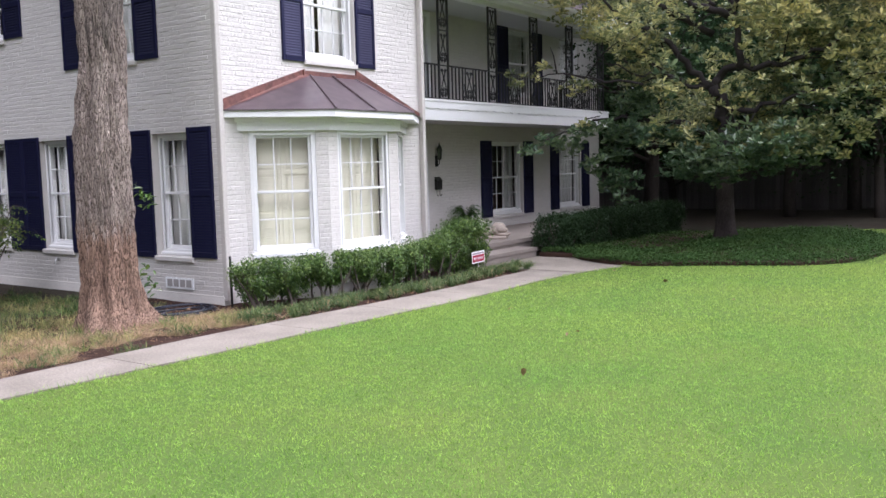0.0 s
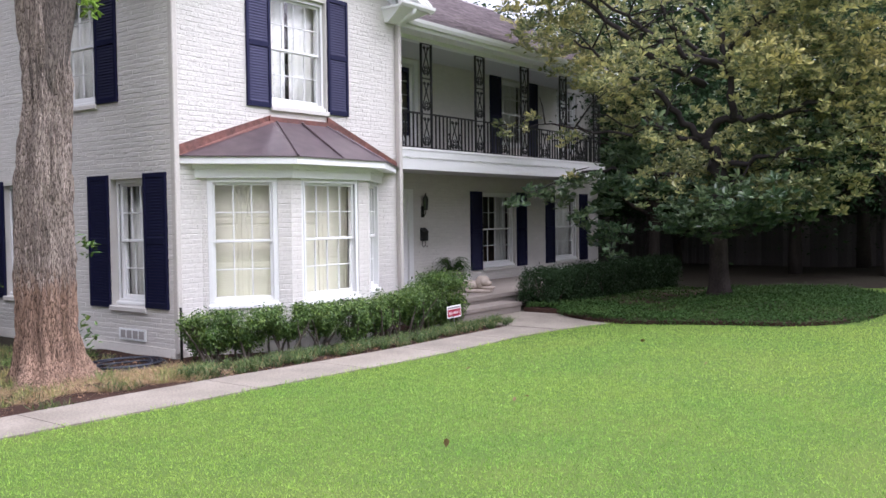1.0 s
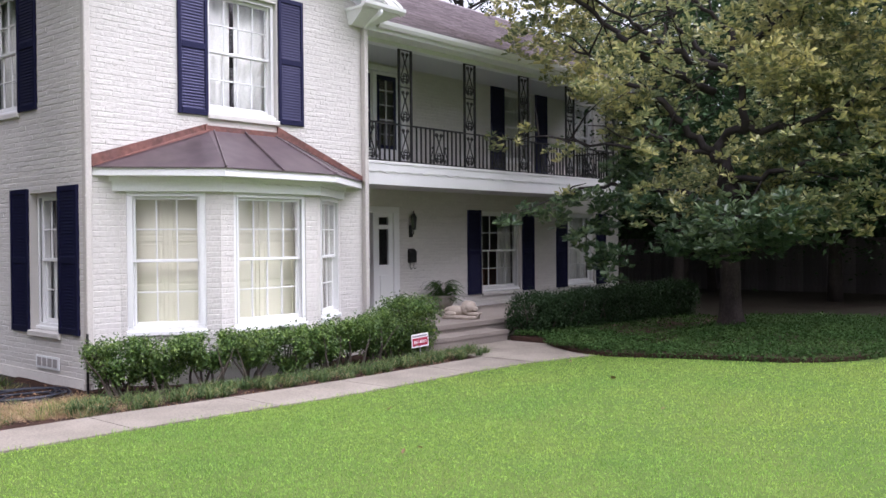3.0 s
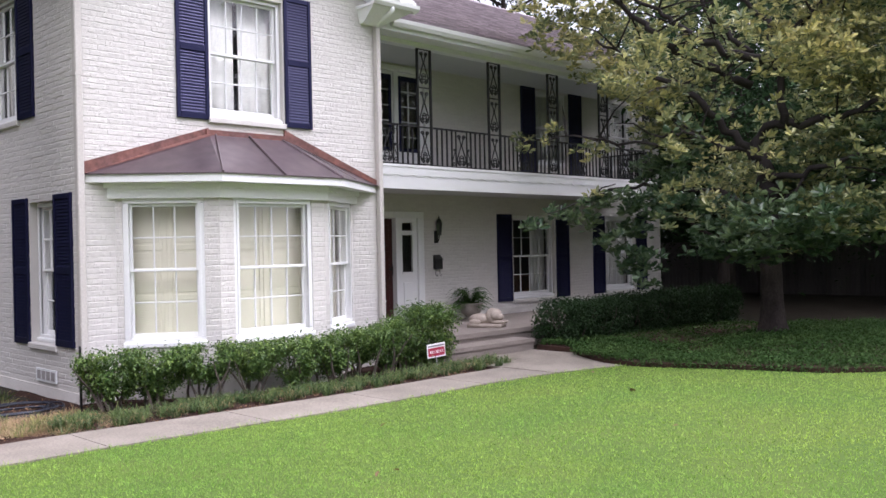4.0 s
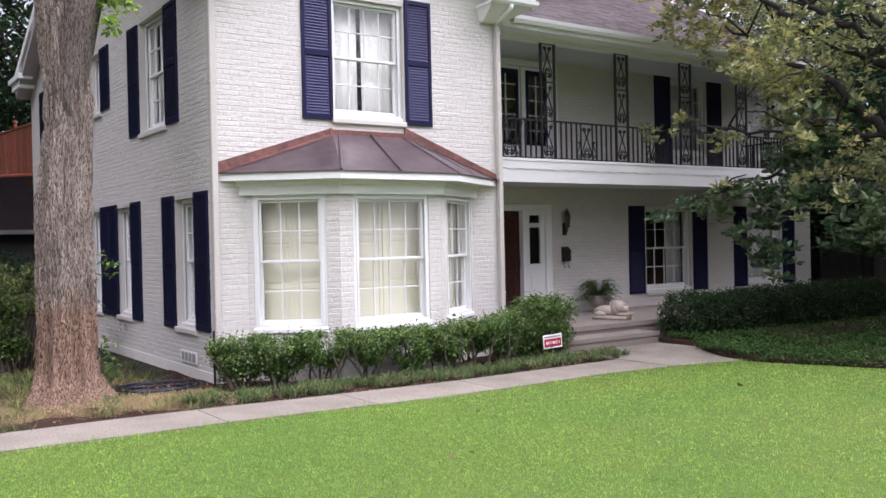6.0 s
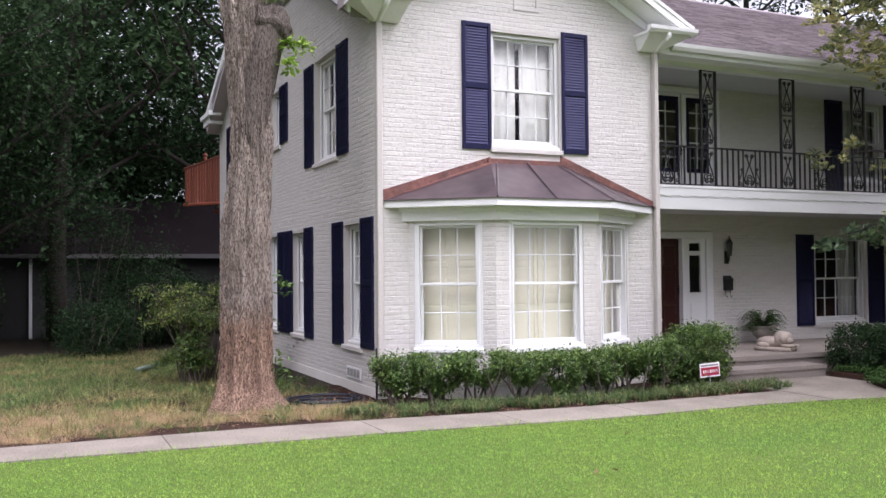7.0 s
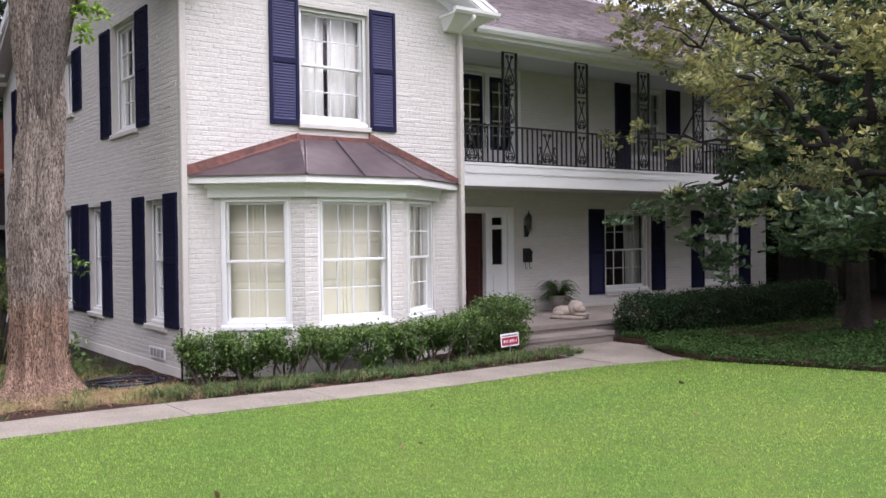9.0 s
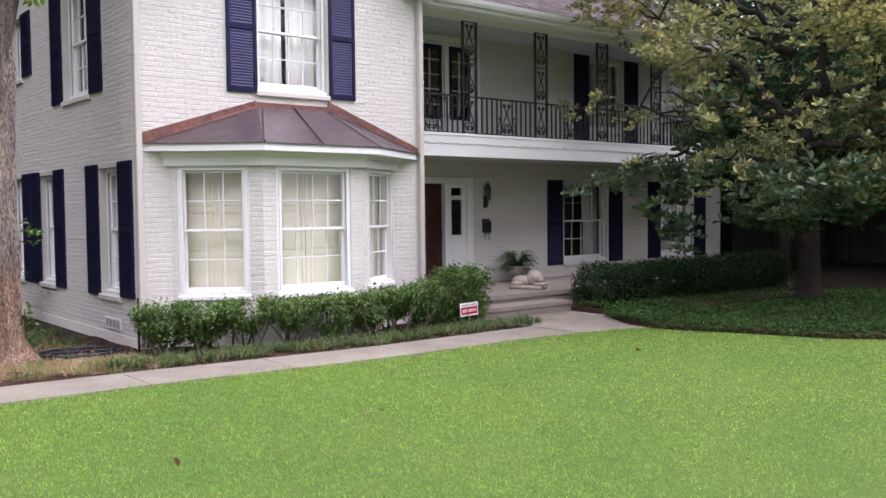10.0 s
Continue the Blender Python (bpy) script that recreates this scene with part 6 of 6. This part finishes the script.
part("arm", Geo().tube([(0, -0.02, -0.06), (0, -0.08, -0.10), (0, -0.14, -0.06), (0, -0.15, 0.02)], 0.012, 8), IRON, lant)
g = Geo()
Q = Matrix.Translation((0, -0.15, 0))
g.lathe([(0.05, 0.02), (0.06, 0.035), (0.06, 0.05)], 8, Q).lathe([(0.085, 0.27), (0.07, 0.30), (0.045, 0.345), (0.018, 0.37), (0.018, 0.40), (0.008, 0.42)], 8, Q)
for k in range(6):
    a = k * math.tau / 6
    g.tube([(0.055 * math.cos(a), -0.15 + 0.055 * math.sin(a), 0.05), (0.08 * math.cos(a), -0.15 + 0.08 * math.sin(a), 0.27)], 0.006, 5)
part("cage", g, IRON, lant)
p = part("glass", Geo().lathe([(0.05, 0.05), (0.075, 0.27)], 6, Q), SMOKED, lant)
p.visible_shadow = False
box = thing("mailbox", "black wall mailbox with two curled newspaper hooks", "mailbox", Matrix.Translation((8.40, 2.1, 1.3)) @ Matrix.Diagonal((0.85, 0.8, 1.0, 1)))
part("body", Geo().prism([(-0.115, 0, 0.02), (-0.115, -0.10, 0.02), (-0.115, -0.10, 0.22), (-0.115, 0, 0.30)], (0.23, 0, 0)), IRON, box)
part("lid", Geo().prism([(-0.125, -0.112, 0.215), (-0.125, 0.0, 0.305), (-0.125, 0.0, 0.318), (-0.125, -0.115, 0.228)], (0.25, 0, 0)), IRON, box)
for k in (-0.07, 0.07):
    part("hook", Geo().tube([(k, -0.04, 0.03), (k, -0.04, -0.08), (k, -0.06, -0.12), (k, -0.10, -0.12), (k, -0.115, -0.08)], 0.007, 6), IRON, box)

pl = thing("planter", "round grey stone urn with a leafy fern on the porch", "planter", Matrix.Translation((8.90, 1.62, 0.252)) @ Matrix.Diagonal((0.78, 0.78, 0.84, 1)))
part("bowl", Geo().lathe([(0.15, 0), (0.15, 0.04), (0.10, 0.07), (0.17, 0.11), (0.27, 0.20), (0.31, 0.31), (0.30, 0.37), (0.33, 0.39), (0.33, 0.42), (0.27, 0.42), (0.25, 0.36)], 28), CLAY, pl, smooth=True)
fr = np.random.default_rng(3)
v, q = [], []
for k in range(230):
    a, ln, hgt = fr.uniform(0, 6.28), fr.uniform(0.25, 0.66), fr.uniform(-0.02, 0.48)
    for i in range(14):
        t = (i + 1) / 14
        c = np.array([math.cos(a) * ln * t, math.sin(a) * ln * t, 0.40 + hgt * math.sin(t * 2.2) - 0.12 * t * t])
        for s in (1, -1):
            w = 0.075 * (1 - t * 0.7)
            d = np.array([-math.sin(a) * s * w + math.cos(a) * 0.02, math.cos(a) * s * w + math.sin(a) * 0.02, -0.015])
            e = np.array([math.cos(a), math.sin(a), 0]) * 0.012
            n0 = len(v)
            v += [c - e, c + e, c + d + e * 0.4, c + d - e * 0.4]
            q.append((n0, n0 + 1, n0 + 2, n0 + 3))
cloud("fern", np.array(v), np.array(q), COVER, pl, "dark green arching fern fronds")


def lion():
    """A reclining stone lion as one plain worn shape on its slab."""
    g = Geo()

    def blob(c, rx, ry, rz, n=12, m=9):
        v = [(c[0] + rx * math.sin(j * math.pi / m) * math.cos(i * math.tau / n), c[1] + ry * math.sin(j * math.pi / m) * math.sin(i * math.tau / n), c[2] + rz * math.cos(j * math.pi / m)) for j in range(m + 1) for i in range(n)]
        g.add(v, [(j * n + i, j * n + (i + 1) % n, (j + 1) * n + (i + 1) % n, (j + 1) * n + i) for j in range(m) for i in range(n)])

    g.box(-0.34, 0.30, -0.15, 0.15, 0, 0.07)
    blob((-0.12, 0.0, 0.15), 0.22, 0.11, 0.10)
    blob((-0.26, 0.05, 0.13), 0.12, 0.10, 0.09)
    blob((0.10, 0.0, 0.20), 0.13, 0.13, 0.15)
    blob((0.17, -0.03, 0.23), 0.12, 0.12, 0.115)
    blob((0.26, -0.05, 0.19), 0.07, 0.065, 0.06)
    for y in (-0.09, 0.08):
        blob((0.24, y, 0.10), 0.13, 0.04, 0.035)
    blob((-0.20, -0.10, 0.10), 0.12, 0.05, 0.05)
    ob = part("lion_statue", g, STONE, smooth=True, m=Matrix.Translation((7.86, 0.24, 0.252)) @ Matrix.Rotation(radians(-70), 4, "Z") @ Matrix.Scale(1.05, 4))
    return tagged(ob, "pale carved stone reclining lion on the porch step", "statue")


lion()

sign = thing("yard_sign", "small red and white security yard sign on a stake", "sign", Matrix.Translation((5.07, -1.20, -0.12)) @ Matrix.Rotation(radians(-10), 4, "Z") @ Matrix.Rotation(radians(-4), 4, "Y"))
part("stake", Geo().box(-0.008, 0.008, 0.006, 0.014, -0.1, 0.24), STAKE, sign)
pan = part("panel", Geo().box(-0.17, 0.17, -0.004, 0.004, 0.20, 0.415), SIGNWHITE, sign)
part("field", Geo().box(-0.155, 0.155, -0.006, -0.004, 0.222, 0.352), SIGNRED, pan)
part("bar", Geo().box(-0.15, 0.15, -0.006, -0.004, 0.368, 0.392), SIGNGREY, pan)
g = Geo()
for a, b in ((-0.125, -0.092), (-0.086, -0.062), (-0.056, -0.04), (-0.03, -0.014), (-0.004, 0.03), (0.036, 0.058), (0.064, 0.086), (0.092, 0.104), (0.11, 0.13)):
    g.box(a + 0.004, b - 0.006, -0.008, -0.006, 0.265, 0.31)
part("mark", g, SIGNWHITE, pan)

tagged(part("hose_tap", Geo().tube([(0.0, 4.22, 0.45), (-0.06, 4.22, 0.45), (-0.09, 4.22, 0.42), (-0.09, 4.22, 0.36)], 0.013, 8).box(-0.075, -0.045, 4.19, 4.25, 0.47, 0.485), STAKE, smooth=True), "small brass garden tap on the side wall", "tap")
hs = Geo()
pts = []
for i in range(260):
    a = i * 0.21
    rr = 0.28 + 0.07 * math.sin(a * 0.37) + 0.04 * math.sin(a * 1.31) + 0.0005 * i
    pts.append((rr * math.cos(a) * 1.3 + 0.06 * math.sin(a * 0.23), rr * math.sin(a) + 0.05 * math.cos(a * 0.31), 0.02 + 0.018 * (i // 30 % 4) + 0.006 * math.sin(a * 1.7)))
hs.tube(pts, 0.011, 6)
tagged(part("garden_hose", hs, HOSE, m=Matrix.Translation((-0.75, 0.05, -0.10)), smooth=True), "coiled black garden hose on the soil", "hose")
tagged(part("drain_pipe", Geo().tube([(-2.6, 6.95, -0.20), (-2.3, 7.35, -0.18), (-1.9, 7.9, -0.16)], 0.06, 12), PIPE, smooth=True), "green plastic drain pipe lying in the grass", "pipe")
tagged(part("garden_stake", Geo().box(-0.012, 0.012, -0.012, 0.012, 0, 0.78), IRON, m=Matrix.Translation((-0.12, -0.3, -0.1))), "thin dark metal stake at the corner", "stake")
for k, (x, y) in enumerate(((0.0, -5.75), (7.5, -5.6), (-0.1, -5.7), (2.8, -6.6), (4.6, -5.0), (-2.1, -6.3), (1.4, -4.1), (9.8, -5.2), (5.9, -3.5), (11.8, -5.4))):
    lf = leaves("fallen_leaf", [(x, y, ground_z(x, y) + 0.05)], 1, 0.10, 0.0, FALLEN, None, "", 90 + k, narrow=0.6)
    tagged(lf, "dry brown fallen leaf on the lawn", "leaf", "fallen leaves")

lr = np.random.default_rng(55)
spread_at = np.r_[np.c_[lr.uniform(-9, 0, 900), lr.uniform(-1.6, 0.8, 900)], np.c_[lr.uniform(-1.5, -0.05, 700), lr.uniform(-0.3, 8, 700)], np.c_[lr.uniform(-0.5, 5.6, 500), lr.uniform(-1.85, -1.2, 500)]]
tagged(leaves("leaf_litter", [(x, y, ground_z(x, y) + 0.02) for x, y in spread_at], 1, 0.04, 0.004, FALLEN, None, "", 56, narrow=0.55), "brown leaf litter on the soil", "leaf litter", kind="stuff")

# ---- beyond ----
def back_tree(name, m, h, spread, seed, mat, per=14, tipsize=0.17, label="tall dark woodland tree", low=0.22):
    ob = thing(name, label, "tree", m, "woodland trees")
    g, tips, r = Geo(), [], random.Random(seed)
    zs = [h * (0.75 if low < 0.5 else 0.92) * i / 8 for i in range(9)]
    g.tube([(0.15 * math.sin(z * 0.5 + seed), 0.15 * math.cos(z * 0.4), z) for z in zs], [0.22 * (1 - 0.7 * i / 8) for i in range(9)], 10)
    for k in range(16):
        a, z = k * 2.4, h * (low + (0.72 - low if low < 0.5 else 0.28) * k / 16)
        limb(g, (0, 0, z), (math.cos(a), math.sin(a), 0.5), spread * (1 - 0.3 * k / 16), 0.07, r, 1, tips, 0.08, 0.3)
    part("trunk", g, DARKBARK, ob, smooth=True)
    pts = np.array([tuple(t) for t in tips])
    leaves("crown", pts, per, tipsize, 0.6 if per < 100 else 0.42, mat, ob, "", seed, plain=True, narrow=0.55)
    return ob


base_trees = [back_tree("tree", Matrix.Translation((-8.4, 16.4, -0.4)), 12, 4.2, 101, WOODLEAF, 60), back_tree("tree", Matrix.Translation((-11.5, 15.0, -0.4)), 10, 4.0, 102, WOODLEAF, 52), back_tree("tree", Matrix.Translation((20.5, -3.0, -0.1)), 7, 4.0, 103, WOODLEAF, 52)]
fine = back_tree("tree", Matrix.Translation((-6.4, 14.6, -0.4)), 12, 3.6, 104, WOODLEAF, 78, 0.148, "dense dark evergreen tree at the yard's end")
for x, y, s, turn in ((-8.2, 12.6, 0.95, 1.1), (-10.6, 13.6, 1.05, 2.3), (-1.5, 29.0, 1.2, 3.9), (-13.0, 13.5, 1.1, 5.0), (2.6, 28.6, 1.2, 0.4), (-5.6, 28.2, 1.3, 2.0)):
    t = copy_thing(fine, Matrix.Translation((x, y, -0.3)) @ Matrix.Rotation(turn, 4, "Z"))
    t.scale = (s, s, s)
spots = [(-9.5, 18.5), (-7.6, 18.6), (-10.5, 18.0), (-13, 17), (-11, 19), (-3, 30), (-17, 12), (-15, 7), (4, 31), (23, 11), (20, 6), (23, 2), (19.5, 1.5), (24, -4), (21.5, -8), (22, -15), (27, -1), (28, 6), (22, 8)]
for k, (x, y) in enumerate(spots):
    s = 0.85 + 0.5 * rnd.random()
    t = copy_thing(base_trees[k % 3], Matrix.Translation((x, y, -0.2)) @ Matrix.Rotation(rnd.uniform(0, 6.28), 4, "Z"))
    t.scale = (s, s, s * 1.1) if x < 14 else (s * 0.9, s * 0.9, s * 0.72)
high_tree = back_tree("tree", Matrix.Translation((19.5, 18.0, -0.2)), 21, 4.6, 105, WOODLEAF, 42, 0.2, "tall tree with a high open crown behind the house", 0.56)
for x, y, s, turn in ((24.5, 18.5, 1.05, 2.0), (14.5, 18.5, 1.0, 4.1), (29.5, 18.0, 1.08, 0.7), (9.5, 20, 1.1, 1.4)):
    t = copy_thing(high_tree, Matrix.Translation((x, y, -0.2)) @ Matrix.Rotation(turn, 4, "Z"))
    t.scale = (s, s, s)
for x, y, s, turn in ((-3.6, 18.7, 1.55, 0.9), (2.4, 18.2, 1.6, 2.6), (17.8, 0.6, 0.8, 1.7), (19.0, -5.6, 0.75, 3.3), (19.5, -10.5, 0.8, 5.2)):
    t = copy_thing(fine, Matrix.Translation((x, y, -0.3)) @ Matrix.Rotation(turn, 4, "Z"))
    t.scale = (s, s, s)
for k, (x, y, w, h) in enumerate(((-3.2, 15.4, 2.4, 4.3), (-1.5, 15.8, 2.2, 3.0), (0.0, 15.6, 2.2, 2.0), (-7.3, 12.8, 2.4, 3.0))):
    shrub("shrub", Matrix.Translation((x, y, -0.35)), w, 2.0, h, 700, WOODLEAF, "dark evergreen shrub before the neighbouring building", "shrub", "undergrowth", 280 + k, 0.10, 5, 0.0, 0.1)
for k in range(9):
    x = -34 + 8 * k + rnd.uniform(-2, 2)
    t = copy_thing(base_trees[k % 2], Matrix.Translation((x, -36 + rnd.uniform(-4, 4), 0)) @ Matrix.Rotation(rnd.uniform(0, 6.28), 4, "Z"))
    t.scale = (1.3, 1.3, 1.25 if x < 4 else 1.6)
for k in range(16):
    x, y = rnd.uniform(-15, -4.2), rnd.uniform(10.5, 18.5)
    x -= 2.4 if x > -6.6 else 0
    shrub("shrub", Matrix.Translation((x, y, -0.3)), 2.6, 2.4, 1.8 + rnd.random(), 480, WOODLEAF, "dark woodland undergrowth shrub", "shrub", "undergrowth", 200 + k, 0.095, 5, 0.0, 0.1)

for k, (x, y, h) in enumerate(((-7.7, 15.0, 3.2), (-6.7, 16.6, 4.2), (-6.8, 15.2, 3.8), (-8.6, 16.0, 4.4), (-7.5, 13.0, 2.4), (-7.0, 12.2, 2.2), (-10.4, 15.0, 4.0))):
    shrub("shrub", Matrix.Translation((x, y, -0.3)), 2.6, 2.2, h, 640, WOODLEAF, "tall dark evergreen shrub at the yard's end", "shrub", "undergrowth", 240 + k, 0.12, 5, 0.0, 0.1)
wr = np.random.default_rng(31)


def far_woods(name, n, x, y, z, label, seed):
    """A deep belt of leaves far behind the trees."""
    p = np.c_[wr.uniform(*x, n), wr.uniform(*y, n), z[0] + (z[1] - z[0]) * wr.random(n) ** 1.3]
    keep = np.array([noise.noise(Vector(q) * 0.16) > -0.5 + 0.9 * max(q[2] - z[1] * 0.62, 0) / z[1] for q in p])
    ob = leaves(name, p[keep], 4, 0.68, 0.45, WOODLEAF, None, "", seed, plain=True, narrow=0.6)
    return tagged(ob, label, "woods", kind="stuff")


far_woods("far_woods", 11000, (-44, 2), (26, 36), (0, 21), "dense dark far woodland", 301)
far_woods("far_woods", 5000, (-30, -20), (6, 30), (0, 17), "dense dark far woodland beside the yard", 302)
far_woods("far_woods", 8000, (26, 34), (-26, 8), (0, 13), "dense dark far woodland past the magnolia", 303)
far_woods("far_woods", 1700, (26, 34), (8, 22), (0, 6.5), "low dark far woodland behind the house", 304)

fence = thing("fence", "dark weathered board fence under the trees", "fence")
me = Geo().box(-0.07, 0.07, -0.012, 0.012, 0, 1.85).mesh("board", FENCEWOOD)
for k in range(150):
    y = -16 + k * 0.15
    part("board", me, FENCEWOOD, fence, "", Matrix.Translation((24.5, y, -0.1)) @ Matrix.Rotation(radians(90), 4, "Z"))
part("rail", Geo().box(24.52, 24.57, -16, 6.4, 0.3, 0.4).box(24.52, 24.57, -16, 6.4, 1.4, 1.5), FENCEWOOD, fence)

garage = thing("garage", "low grey neighbouring building, siding, roof and gutter darkened for tree shade", "building")
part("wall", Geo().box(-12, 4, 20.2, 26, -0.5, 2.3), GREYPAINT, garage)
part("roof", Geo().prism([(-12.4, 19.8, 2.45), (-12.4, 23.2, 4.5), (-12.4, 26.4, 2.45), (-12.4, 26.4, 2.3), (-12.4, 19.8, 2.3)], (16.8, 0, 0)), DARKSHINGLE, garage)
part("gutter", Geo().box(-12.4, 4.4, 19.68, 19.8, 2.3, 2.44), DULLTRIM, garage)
part("downspout", Geo().box(-4.66, -4.56, 20.1, 20.19, -0.4, 2.3), CREAM, garage)
deck = thing("deck_screen", "red-brown cedar picket screen behind the house", "fence")
me = Geo().box(-0.034, 0.034, -0.012, 0.012, 0, 1.0).mesh("picket", DECKWOOD)
for k in range(20):
    t = k / 19
    ob = part("picket", me, DECKWOOD, deck, "", Matrix.Translation((0.6 - 1.15 * t, 12.6 + 1.5 * t, 3.75)) @ Matrix.Rotation(radians(-52), 4, "Z"))
    ob.scale.z = 1.40 - 0.42 * t
for t in (0.12, 0.62):
    part("finial", Geo().lathe([(0.05, 0), (0.05, 0.06), (0.03, 0.08), (0.06, 0.13), (0.05, 0.18), (0.0, 0.2)], 10, Matrix.Translation((0.6 - 1.15 * t, 12.6 + 1.5 * t, 5.22 - 0.42 * t))), DECKWOOD, deck)
part("floor", Geo().box(0.3, 3.2, 12.26, 14.4, 3.5, 3.62), DECKWOOD, deck)
for x, y in ((0.8, 12.5), (3.0, 12.5), (3.0, 14.2)):
    part("post", Geo().box(x - 0.06, x + 0.06, y - 0.06, y + 0.06, -0.5, 3.5), DECKWOOD, deck)
for z in (3.72,):
    part("rail", Geo().tube([(0.65, 12.55, z), (-0.6, 14.15, z)], 0.05, 6), DECKWOOD, deck)
part("rail", Geo().tube([(0.65, 12.55, 5.18), (-0.6, 14.15, 4.75)], 0.035, 6), DECKWOOD, deck)

# ---- bricks, last ----
MESHES = [s.mesh("brick", BRICK_ONE) for s in SHAPES]
for wall, rows, single in BRICKS:
    rest, count, pick = Geo(), 0, random.Random(len(rows))
    for u, z, w in rows:
        k = pick.randrange(len(SHAPES))
        full = abs(w - (LONG - JOINT)) < 0.001
        place = Matrix.Translation((u, pick.uniform(-0.002, 0.002), z + 0.005 * noise.noise(Vector((u * 2.3, z * 9, 0))))) @ Matrix.Rotation(pick.uniform(-0.014, 0.014), 4, "Y")
        if single and full and single[0] < z < single[1] and count < 300:
            count += 1
            part("brick", MESHES[k], None, wall, "", place)
        else:
            rest.add(SHAPES[k].v, SHAPES[k].f, place @ Matrix.Diagonal((w / (LONG - JOINT), 1, 1, 1)))
    v = np.array(rest.v)
    me = bpy.data.meshes.new("bricks")
    me.from_pydata(rest.v, [], rest.f)
    me.materials.append(BRICK)
    ob = new("bricks", me)
    ob.parent = wall
    tagged(ob, "rest of the painted brick courses", kind="stuff")
